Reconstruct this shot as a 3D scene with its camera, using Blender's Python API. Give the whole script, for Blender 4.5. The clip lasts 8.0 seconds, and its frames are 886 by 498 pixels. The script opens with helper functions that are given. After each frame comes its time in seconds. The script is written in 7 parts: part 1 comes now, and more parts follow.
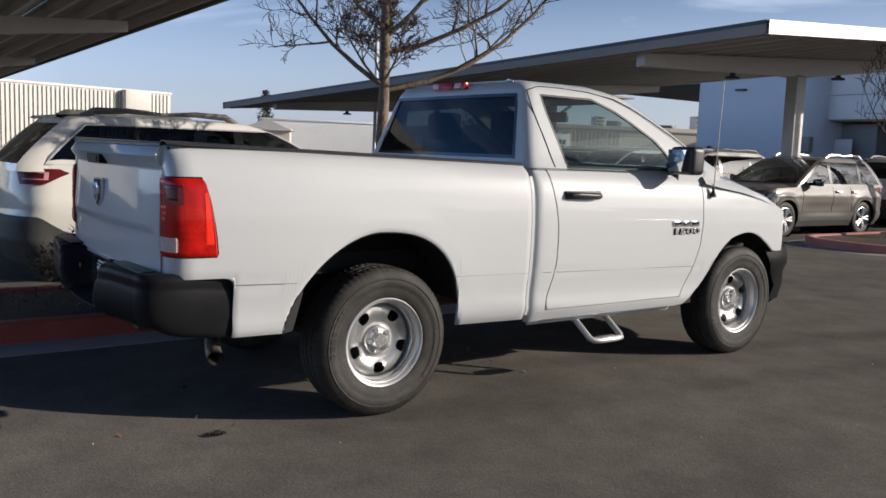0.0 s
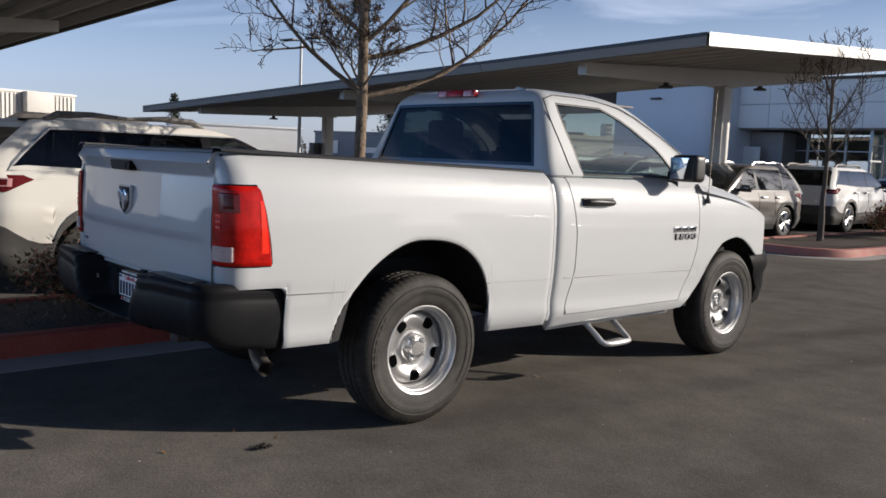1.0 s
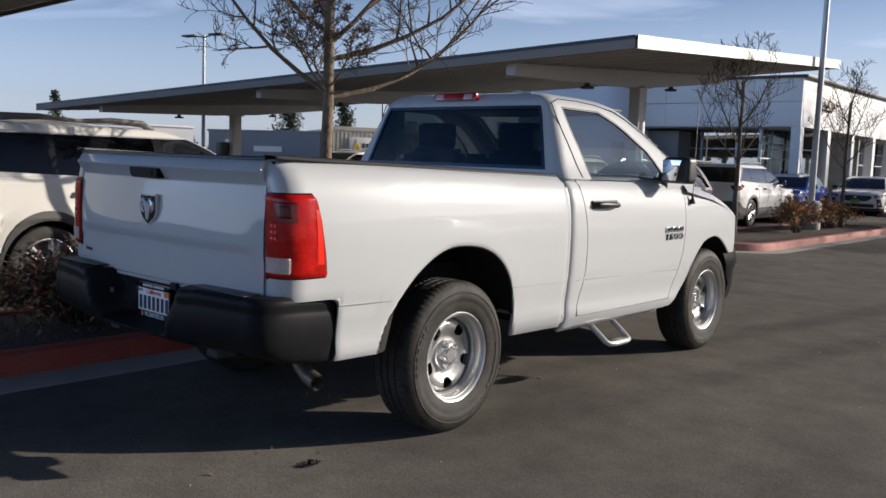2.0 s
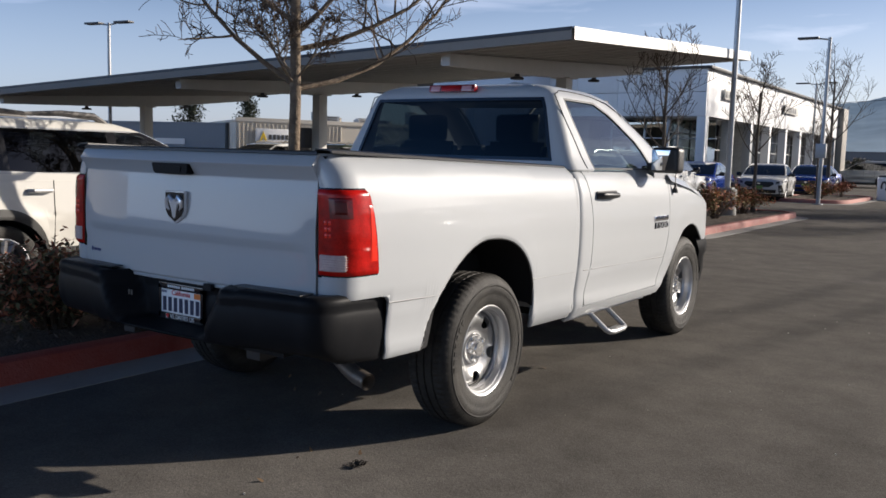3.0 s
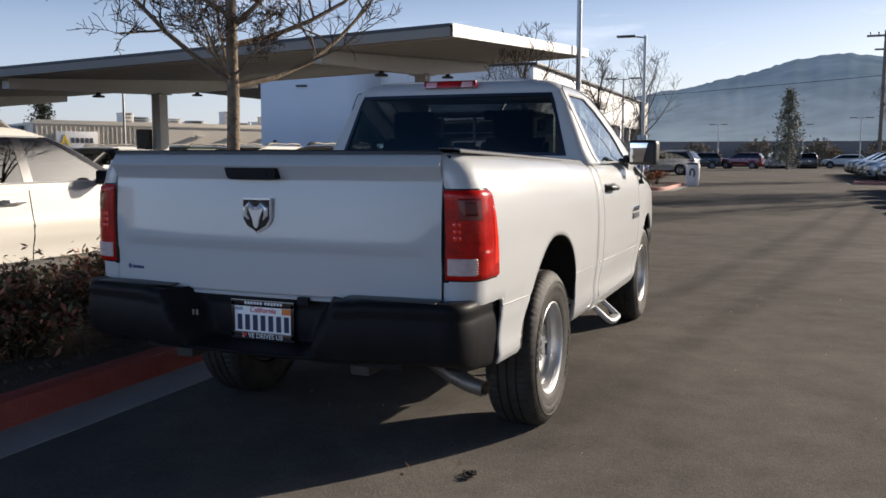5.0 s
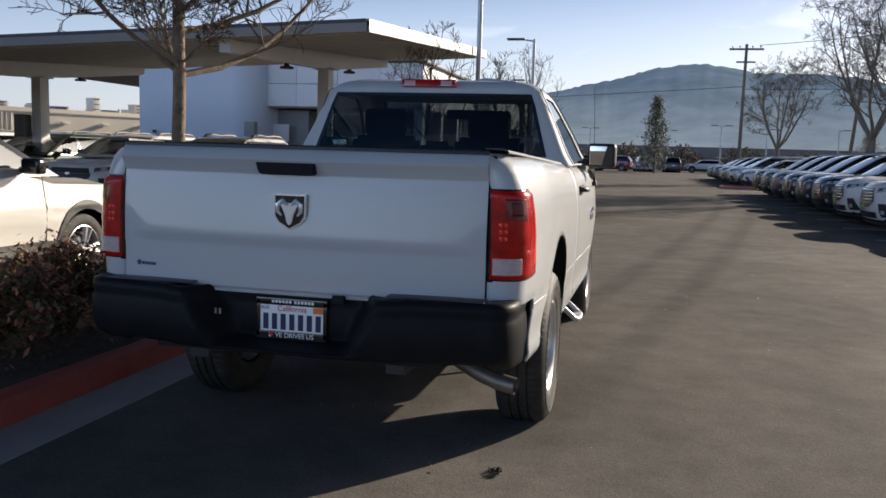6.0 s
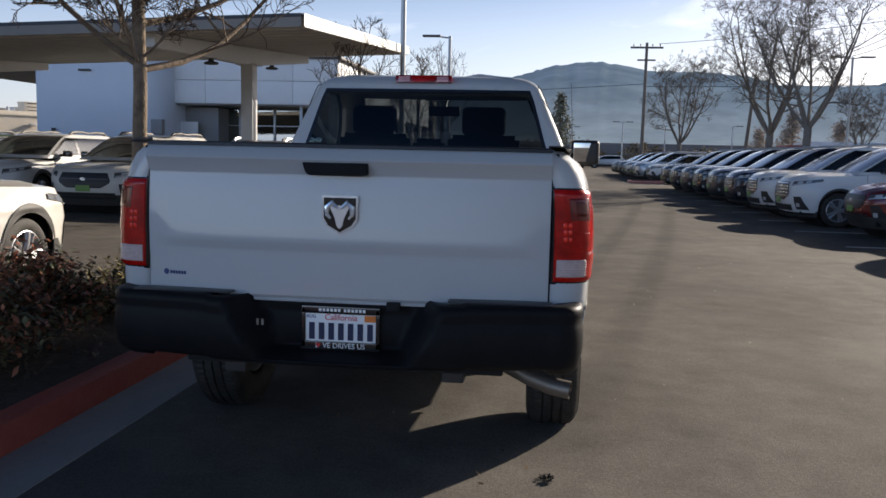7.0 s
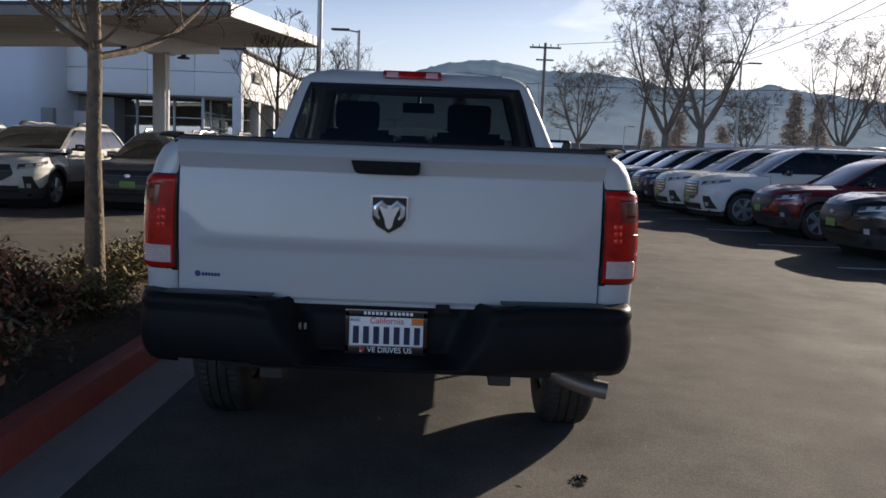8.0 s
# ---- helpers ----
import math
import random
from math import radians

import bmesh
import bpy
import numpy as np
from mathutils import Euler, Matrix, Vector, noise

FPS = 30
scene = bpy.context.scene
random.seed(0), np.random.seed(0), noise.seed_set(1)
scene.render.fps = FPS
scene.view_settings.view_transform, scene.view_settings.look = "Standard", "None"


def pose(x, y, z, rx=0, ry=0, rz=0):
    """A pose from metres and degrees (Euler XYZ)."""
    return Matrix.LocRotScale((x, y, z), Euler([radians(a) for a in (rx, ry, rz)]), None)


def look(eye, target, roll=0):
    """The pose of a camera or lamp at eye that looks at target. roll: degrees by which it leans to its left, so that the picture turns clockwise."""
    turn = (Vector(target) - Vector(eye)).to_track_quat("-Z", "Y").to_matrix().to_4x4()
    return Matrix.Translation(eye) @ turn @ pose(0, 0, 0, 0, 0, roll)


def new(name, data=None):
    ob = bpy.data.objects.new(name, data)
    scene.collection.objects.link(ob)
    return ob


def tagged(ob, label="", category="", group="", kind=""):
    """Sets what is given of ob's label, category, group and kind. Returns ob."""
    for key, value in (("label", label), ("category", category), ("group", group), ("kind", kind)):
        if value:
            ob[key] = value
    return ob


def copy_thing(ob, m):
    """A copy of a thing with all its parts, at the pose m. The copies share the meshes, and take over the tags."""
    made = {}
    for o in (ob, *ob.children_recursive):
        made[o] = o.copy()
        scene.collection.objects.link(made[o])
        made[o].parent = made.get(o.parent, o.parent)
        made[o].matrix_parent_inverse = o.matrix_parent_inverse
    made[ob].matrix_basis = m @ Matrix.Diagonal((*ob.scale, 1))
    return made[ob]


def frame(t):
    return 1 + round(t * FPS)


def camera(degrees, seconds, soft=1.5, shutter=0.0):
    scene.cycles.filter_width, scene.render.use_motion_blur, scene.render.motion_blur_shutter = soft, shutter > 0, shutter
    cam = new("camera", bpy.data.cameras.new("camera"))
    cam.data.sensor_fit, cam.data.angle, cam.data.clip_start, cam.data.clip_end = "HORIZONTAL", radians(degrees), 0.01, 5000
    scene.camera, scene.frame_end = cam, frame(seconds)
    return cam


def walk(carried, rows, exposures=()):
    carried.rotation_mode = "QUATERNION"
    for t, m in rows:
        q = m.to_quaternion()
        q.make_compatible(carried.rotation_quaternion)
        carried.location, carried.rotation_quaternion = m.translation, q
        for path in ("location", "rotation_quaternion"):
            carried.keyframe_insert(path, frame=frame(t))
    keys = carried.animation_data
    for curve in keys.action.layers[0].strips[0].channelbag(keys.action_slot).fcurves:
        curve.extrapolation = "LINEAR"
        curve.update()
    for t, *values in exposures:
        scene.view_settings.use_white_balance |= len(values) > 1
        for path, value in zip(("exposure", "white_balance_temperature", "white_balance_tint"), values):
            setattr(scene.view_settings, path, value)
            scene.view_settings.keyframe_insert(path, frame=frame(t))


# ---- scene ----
cam = camera(54.6, 8.0, soft=1.6)
PATH = [
    (0, (4.78, -2.439, 1.432), (3.169, -1.275, 1.204), 2.2),
    (0.5, (4.586, -2.749, 1.439), (3.043, -1.495, 1.223), 2.3),
    (1, (4.372, -2.978, 1.416), (2.891, -1.65, 1.209), 2.4),
    (1.2, (4.233, -3.075, 1.399), (2.778, -1.717, 1.202), 2.1),
    (2.3, (3.685, -3.601, 1.432), (2.44, -2.05, 1.225), 2.4),
    (2.5, (3.588, -3.681, 1.423), (2.378, -2.103, 1.216), 2.5),
    (3, (3.277, -3.835, 1.417), (2.152, -2.196, 1.2), 1.6),
    (3.5, (2.981, -3.985, 1.41), (1.921, -2.303, 1.192), 1.3),
    (4, (2.65, -4.168, 1.415), (1.733, -2.404, 1.202), 1.1),
    (4.2, (2.541, -4.216, 1.402), (1.662, -2.432, 1.191), 0.8),
    (5.3, (1.876, -4.409, 1.399), (1.228, -2.529, 1.18), 0.5),
    (5.5, (1.726, -4.469, 1.402), (1.156, -2.565, 1.183), 1.0),
    (6, (1.436, -4.564, 1.402), (0.978, -2.629, 1.182), 1.7),
    (6.5, (1.096, -4.558, 1.401), (0.745, -2.601, 1.181), 1.3),
    (7, (0.802, -4.531, 1.392), (0.564, -2.558, 1.171), 1.3),
    (7.5, (0.458, -4.53, 1.402), (0.34, -2.547, 1.179), 1.9),
    (8, (0.193, -4.5, 1.389), (0.202, -2.512, 1.165), 2.2),
]
walk(cam, [(t, look(eye, target, roll)) for t, eye, target, roll in PATH], [(0, 0.38, 6450, 12), (2.5, 0.44, 6450, 12), (4, 0.62, 6600, 12), (5.5, 0.68, 6850, 12), (7, 0.72, 6800, 12), (8, 0.55, 6800, 12)])

# ---- light ----
SUN_AZ, SUN_EL = radians(39), radians(19.5)      # azimuth from +Y towards +X
sun_dir = Vector((math.sin(SUN_AZ) * math.cos(SUN_EL), math.cos(SUN_AZ) * math.cos(SUN_EL), math.sin(SUN_EL)))
world = bpy.data.worlds.new("sky")
scene.world = world
world.use_nodes = True
wn, wl = world.node_tree.nodes, world.node_tree.links
sky = wn.new("ShaderNodeTexSky")
sky.sky_type = 'NISHITA'
sky.sun_disc = False
sky.sun_elevation, sky.sun_rotation = SUN_EL, SUN_AZ
sky.air_density, sky.dust_density, sky.ozone_density = 1.0, 0.65, 1.2
# thin high cloud: pale streaks mixed into the sky
wtc = wn.new("ShaderNodeTexCoord")
wmap = wn.new("ShaderNodeMapping")
wmap.inputs["Scale"].default_value = (1.6, 1.6, 7.0)
wmap.inputs["Rotation"].default_value = (0.12, 0.05, 0.4)
wnoise = wn.new("ShaderNodeTexNoise")
wnoise.inputs["Scale"].default_value, wnoise.inputs["Detail"].default_value = 2.2, 7.0
wnoise.inputs["Roughness"].default_value, wnoise.inputs["Distortion"].default_value = 0.55, 0.6
wramp = wn.new("ShaderNodeValToRGB")
wramp.color_ramp.elements[0].position, wramp.color_ramp.elements[1].position = 0.47, 0.72
wramp.color_ramp.elements[0].color, wramp.color_ramp.elements[1].color = (0, 0, 0, 1), (0.7, 0.7, 0.7, 1)
wmix = wn.new("ShaderNodeMix")
wmix.data_type = 'RGBA'
wbg = wn["Background"]
wbg.inputs["Strength"].default_value = 0.060
wgrey = wn.new("ShaderNodeHueSaturation")
wgrey.inputs["Saturation"].default_value = 0.15
wl.new(wtc.outputs["Generated"], wmap.inputs["Vector"])
wl.new(wmap.outputs["Vector"], wnoise.inputs["Vector"])
wl.new(wnoise.outputs["Fac"], wramp.inputs["Fac"])
wsat = wn.new("ShaderNodeHueSaturation")
# bluer and brighter opposite the sun
wanti, wback = wn.new("ShaderNodeMapRange"), wn.new("ShaderNodeMapRange")
for node_, a_, b_ in ((wanti, 1.3, 1.15), (wback, 2.25, 1.0)):
    node_.inputs["From Min"].default_value, node_.inputs["From Max"].default_value = -0.95, -0.45
    node_.inputs["To Min"].default_value, node_.inputs["To Max"].default_value = a_, b_
    wl.new(node_.outputs["Result"], wsat.inputs["Saturation" if node_ is wanti else "Value"])
wtint = wn.new("ShaderNodeMix")
wtint.data_type, wtint.blend_type = 'RGBA', 'MULTIPLY'
wtint.inputs["Factor"].default_value = 1.0
wtint.inputs["B"].default_value = (0.92, 0.955, 1.17, 1)
wl.new(sky.outputs["Color"], wtint.inputs["A"])
wl.new(wtint.outputs["Result"], wsat.inputs["Color"])
wl.new(wsat.outputs["Color"], wgrey.inputs["Color"])
# pale haze low over the horizon
wsep, whz, wmax = wn.new("ShaderNodeSeparateXYZ"), wn.new("ShaderNodeMapRange"), wn.new("ShaderNodeMath")
whz.inputs["From Min"].default_value, whz.inputs["From Max"].default_value = 0.0, 0.22
whz.inputs["To Min"].default_value, whz.inputs["To Max"].default_value = 0.72, 0.08
wmax.operation = 'MAXIMUM'
wl.new(wtc.outputs["Generated"], wsep.inputs[0])
wl.new(wsep.outputs["Z"], whz.inputs["Value"])
wdot = wn.new("ShaderNodeVectorMath")
wdot.operation = 'DOT_PRODUCT'
wdot.inputs[1].default_value = (math.sin(SUN_AZ), math.cos(SUN_AZ), 0)
wl.new(wtc.outputs["Generated"], wdot.inputs[0])
wl.new(wdot.outputs["Value"], wanti.inputs["Value"])
wl.new(wdot.outputs["Value"], wback.inputs["Value"])
wl.new(whz.outputs["Result"], wmax.inputs[0])
# the streaks lie low; overhead the sky is clear and deep
wfade, wlow = wn.new("ShaderNodeMapRange"), wn.new("ShaderNodeMath")
wfade.inputs["From Min"].default_value, wfade.inputs["From Max"].default_value = 0.25, 0.6
wfade.inputs["To Min"].default_value, wfade.inputs["To Max"].default_value = 1.0, 0.0
wlow.operation = 'MULTIPLY'
wl.new(wsep.outputs["Z"], wfade.inputs["Value"])
wl.new(wfade.outputs["Result"], wlow.inputs[0])
wl.new(wramp.outputs["Color"], wlow.inputs[1])
wl.new(wlow.outputs[0], wmax.inputs[1])
wl.new(wmax.outputs[0], wmix.inputs["Factor"])
wl.new(wsat.outputs["Color"], wmix.inputs["A"])
wpale = wn.new("ShaderNodeMix")
wpale.data_type, wpale.blend_type = 'RGBA', 'MULTIPLY'
wpale.inputs["Factor"].default_value = 1.0
# its tint: blue away from the sun, nearly white towards it
whue, wtwo = wn.new("ShaderNodeMapRange"), wn.new("ShaderNodeMix")
whue.inputs["From Min"].default_value, whue.inputs["From Max"].default_value = -0.6, 0.8
wtwo.data_type = 'RGBA'
wtwo.inputs["A"].default_value, wtwo.inputs["B"].default_value = (0.80, 0.96, 1.30, 1), (0.94, 0.98, 1.08, 1)
wl.new(wdot.outputs["Value"], whue.inputs["Value"])
wl.new(whue.outputs["Result"], wtwo.inputs["Factor"])
wl.new(wtwo.outputs["Result"], wpale.inputs["B"])
wl.new(wgrey.outputs["Color"], wpale.inputs["A"])
wl.new(wpale.outputs["Result"], wmix.inputs["B"])
wglare = wn.new("ShaderNodeMapRange")
wglare.inputs["From Min"].default_value, wglare.inputs["From Max"].default_value = 0.35, 0.95
wglare.inputs["To Min"].default_value, wglare.inputs["To Max"].default_value = 1.85, 1.20
wl.new(wdot.outputs["Value"], wglare.inputs["Value"])
wl.new(wglare.outputs["Result"], wgrey.inputs["Value"])
# deeper towards the zenith
wzen, wdeep = wn.new("ShaderNodeMapRange"), wn.new("ShaderNodeHueSaturation")
wzen.inputs["From Min"].default_value, wzen.inputs["From Max"].default_value = 0.14, 0.62
wzen.inputs["To Min"].default_value, wzen.inputs["To Max"].default_value = 1.08, 0.20
wl.new(wsep.outputs["Z"], wzen.inputs["Value"])
wdeep.inputs["Saturation"].default_value = 1.06
wl.new(wzen.outputs["Result"], wdeep.inputs["Value"])
wl.new(wmix.outputs["Result"], wdeep.inputs["Color"])
# bright ring of haze close about the sun
wsun, wpow, wring = wn.new("ShaderNodeVectorMath"), wn.new("ShaderNodeMath"), wn.new("ShaderNodeMix")
wsun.operation, wpow.operation, wring.data_type, wring.blend_type = 'DOT_PRODUCT', 'POWER', 'RGBA', 'ADD'
wsun.inputs[1].default_value = sun_dir
wpow.inputs[1].default_value = 90.0
wpow.use_clamp = True
wring.inputs["B"].default_value = (70, 66, 58, 1)
wl.new(wtc.outputs["Generated"], wsun.inputs[0])
wl.new(wsun.outputs["Value"], wpow.inputs[0])
wl.new(wpow.outputs[0], wring.inputs["Factor"])
wl.new(wdeep.outputs["Color"], wring.inputs["A"])
wl.new(wring.outputs["Result"], wbg.inputs["Color"])

sun = new("sun", bpy.data.lights.new("sun", 'SUN'))
sun.data.energy, sun.data.angle, sun.data.color = 4.6, radians(0.53), (1.0, 0.912, 0.79)
sun.matrix_world = look(sun_dir * 60, (0, 0, 0))


# ---- helpers of this scene ----
def V(*a):
    return Vector(a)


def part(name, bm, mat, parent=None, label="", smooth=True):
    """Links a bmesh as one mesh object, under a thing or part if one is given."""
    bmesh.ops.recalc_face_normals(bm, faces=bm.faces)
    me = bpy.data.meshes.new(name)
    bm.to_mesh(me)
    bm.free()
    mats = mat if isinstance(mat, (list, tuple)) else [mat]
    for m in mats:
        me.materials.append(m)
    if smooth:
        me.shade_smooth()
        me.set_sharp_from_angle(angle=radians(38))
    ob = new(name, me)
    if parent is not None:
        ob.parent = parent
    if label:
        tagged(ob, label)
    return ob


def thing(name, at, label, category, group="", rz=0.0):
    e = new(name)
    e.matrix_world = pose(at[0], at[1], at[2], 0, 0, rz)
    return tagged(e, label, category, group)


def bmn():
    return bmesh.new()


def box(bm, c, s, bevel=0.0, rz=0.0, segs=2, rx=0.0, ry=0.0):
    m = pose(c[0], c[1], c[2], rx, ry, rz) @ Matrix.Diagonal((s[0], s[1], s[2], 1))
    if bevel <= 0:
        bmesh.ops.create_cube(bm, size=1, matrix=m)
        return bm
    b = bmesh.new()
    bmesh.ops.create_cube(b, size=1, matrix=Matrix.Diagonal((s[0], s[1], s[2], 1)))
    bmesh.ops.bevel(b, geom=b.edges[:], offset=bevel, segments=segs, profile=0.6, affect='EDGES')
    bmesh.ops.transform(b, matrix=pose(c[0], c[1], c[2], rx, ry, rz), verts=b.verts)
    join(bm, b)
    return bm


def join(bm, other, m=None):
    if m is not None:
        bmesh.ops.transform(other, matrix=m, verts=other.verts)
    vs = [bm.verts.new(v.co) for v in other.verts]
    other.verts.index_update()
    for f in other.faces:
        try:
            nf = bm.faces.new([vs[v.index] for v in f.verts])
            nf.material_index = f.material_index
        except ValueError:
            pass
    other.free()
    return bm


def grid(bm, rows, close_u=False, close_v=False, skip=None):
    """A sheet of quads through rows of points."""
    vs = [[bm.verts.new(p) for p in r] for r in rows]
    n, m = len(rows), len(rows[0])
    for i in range(n if close_v else n - 1):
        for j in range(m if close_u else m - 1):
            if skip and skip(i, j):
                continue
            bm.faces.new((vs[i][j], vs[i][(j + 1) % m], vs[(i + 1) % n][(j + 1) % m], vs[(i + 1) % n][j]))
    return vs


def tube(bm, pts, r, segs=10, cap=True):
    """A round bar along points; r is one radius or one a point."""
    pts = [Vector(p) for p in pts]
    rows = []
    side = None
    for i, p in enumerate(pts):
        a = pts[max(i - 1, 0)]
        b = pts[min(i + 1, len(pts) - 1)]
        d = (b - a).normalized()
        if side is None:
            side = d.cross(V(0, 0, 1)) if abs(d.z) < 0.9 else d.cross(V(1, 0, 0))
        side = (side - d * side.dot(d)).normalized()
        up = d.cross(side)
        rr = r[i] if isinstance(r, (list, tuple)) else r
        rows.append([p + (side * math.cos(k * math.tau / segs) + up * math.sin(k * math.tau / segs)) * rr for k in range(segs)])
    vs = grid(bm, rows, close_u=True)
    if cap:
        bm.faces.new(vs[0])
        bm.faces.new(list(reversed(vs[-1])))
    return bm


def lathe(bm, prof, segs=32, m=None, skip=None, mod=None):
    """Turns (radius, along) pairs about the x axis."""
    m = m or Matrix()
    rows = []
    for i, (r, h) in enumerate(prof):
        row = []
        for k in range(segs):
            a = k * math.tau / segs
            rr = r + (mod(i, k) if mod else 0.0)
            row.append(m @ V(h, rr * math.cos(a), rr * math.sin(a)))
        rows.append(row)
    grid(bm, rows, close_u=True, skip=skip)
    return bm


def prism(bm, outline, axis, a, b, bevel=0.0):
    """An outline of 2D points, drawn out along an axis from a to b."""
    def at(p, h):
        return {'x': V(h, p[0], p[1]), 'y': V(p[0], h, p[1]), 'z': V(p[0], p[1], h)}[axis]
    b2 = bmesh.new()
    lo = [b2.verts.new(at(p, a)) for p in outline]
    hi = [b2.verts.new(at(p, b)) for p in outline]
    n = len(outline)
    b2.faces.new(lo)
    b2.faces.new(list(reversed(hi)))
    for i in range(n):
        b2.faces.new((lo[i], lo[(i + 1) % n], hi[(i + 1) % n], hi[i]))
    if bevel > 0:
        bmesh.ops.recalc_face_normals(b2, faces=b2.faces)
        bmesh.ops.bevel(b2, geom=b2.edges[:], offset=bevel, segments=2, affect='EDGES')
    join(bm, b2)
    return bm


def lerp(tab, v):
    """Straight lines through a table of pairs."""
    if v <= tab[0][0]:
        return tab[0][1]
    for (a, p), (b, q) in zip(tab, tab[1:]):
        if v <= b:
            return p + (q - p) * (v - a) / (b - a)
    return tab[-1][1]


def span(a, b, n):
    return [a + (b - a) * k / n for k in range(n + 1)]


def smooth01(a, b, v):
    k = min(max((v - a) / (b - a), 0.0), 1.0)
    return k * k * (3 - 2 * k)


def thick(ob, t, off=-1.0):
    m = ob.modifiers.new("thickness", 'SOLIDIFY')
    m.thickness, m.offset = t, off
    solid = bpy.data.meshes.new_from_object(ob.evaluated_get(bpy.context.evaluated_depsgraph_get()))
    ob.modifiers.clear()
    ob.data = solid
    solid.set_sharp_from_angle(angle=radians(38))
    return ob


def mirror_x(bm):
    for v in bm.verts:
        v.co.x = -v.co.x
    bmesh.ops.reverse_faces(bm, faces=bm.faces)
    return bm


# ---- materials ----
def mat(name, color, rough=0.5, metal=0.0, coat=0.0, spec=0.5, bump=None, mottle=None, emit=None, trans=0.0, ior=1.45, rough_var=0.0, random=0.0, island=0.0):
    """A node material: bump (scale, strength), mottle (scale, amount, colour b), random: variation by object."""
    m = bpy.data.materials.new(name)
    m.use_nodes = True
    n, l = m.node_tree.nodes, m.node_tree.links
    p = n["Principled BSDF"]
    p.inputs["Base Color"].default_value = (*color, 1)
    p.inputs["Roughness"].default_value, p.inputs["Metallic"].default_value = rough, metal
    p.inputs["Coat Weight"].default_value, p.inputs["Coat Roughness"].default_value = coat, 0.04
    p.inputs["Specular IOR Level"].default_value = spec
    p.inputs["Transmission Weight"].default_value, p.inputs["IOR"].default_value = trans, ior
    if emit:
        p.inputs["Emission Color"].default_value, p.inputs["Emission Strength"].default_value = (*emit[0], 1), emit[1]
    tc = n.new("ShaderNodeTexCoord")
    col = None
    if mottle:
        t = n.new("ShaderNodeTexNoise")
        t.inputs["Scale"].default_value, t.inputs["Detail"].default_value, t.inputs["Roughness"].default_value = mottle[0], 8, 0.62
        l.new(tc.outputs["Object"], t.inputs["Vector"])
        t2 = n.new("ShaderNodeTexNoise")
        t2.inputs["Scale"].default_value, t2.inputs["Detail"].default_value = mottle[0] * 9, 4
        l.new(tc.outputs["Object"], t2.inputs["Vector"])
        add = n.new("ShaderNodeMath")
        add.operation = 'MULTIPLY_ADD'
        add.inputs[1].default_value = 0.4
        l.new(t2.outputs["Fac"], add.inputs[0])
        l.new(t.outputs["Fac"], add.inputs[2])
        r = n.new("ShaderNodeMapRange")
        r.inputs["From Min"].default_value, r.inputs["From Max"].default_value = 0.5, 0.95
        r.inputs["To Max"].default_value = mottle[1]
        l.new(add.outputs[0], r.inputs["Value"])
        mx = n.new("ShaderNodeMix")
        mx.data_type = 'RGBA'
        mx.inputs["A"].default_value, mx.inputs["B"].default_value = (*color, 1), (*mottle[2], 1)
        l.new(r.outputs["Result"], mx.inputs["Factor"])
        col = mx.outputs["Result"]
        if rough_var:
            r2 = n.new("ShaderNodeMapRange")
            r2.inputs["From Min"].default_value, r2.inputs["From Max"].default_value = 0.4, 1.0
            r2.inputs["To Min"].default_value, r2.inputs["To Max"].default_value = rough - rough_var, rough + rough_var
            l.new(add.outputs[0], r2.inputs["Value"])
            l.new(r2.outputs["Result"], p.inputs["Roughness"])
    if random or island:
        if random:
            src = n.new("ShaderNodeObjectInfo").outputs["Random"]
        else:
            src = n.new("ShaderNodeNewGeometry").outputs["Random Per Island"]
        amt = random or island
        r = n.new("ShaderNodeMapRange")
        r.inputs["To Min"].default_value, r.inputs["To Max"].default_value = 1 - amt, 1 + amt
        l.new(src, r.inputs["Value"])
        h = n.new("ShaderNodeHueSaturation")
        h.inputs["Color"].default_value = (*color, 1)
        if col:
            l.new(col, h.inputs["Color"])
        l.new(r.outputs["Result"], h.inputs["Value"])
        col = h.outputs["Color"]
    if col:
        l.new(col, p.inputs["Base Color"])
    if bump:
        t = n.new("ShaderNodeTexNoise")
        t.inputs["Scale"].default_value, t.inputs["Detail"].default_value = bump[0], 6
        l.new(tc.outputs["Object"], t.inputs["Vector"])
        b = n.new("ShaderNodeBump")
        b.inputs["Strength"].default_value, b.inputs["Distance"].default_value = bump[1], 0.02 if len(bump) < 3 else bump[2]
        l.new(t.outputs["Fac"], b.inputs["Height"])
        l.new(b.outputs["Normal"], p.inputs["Normal"])
    return m


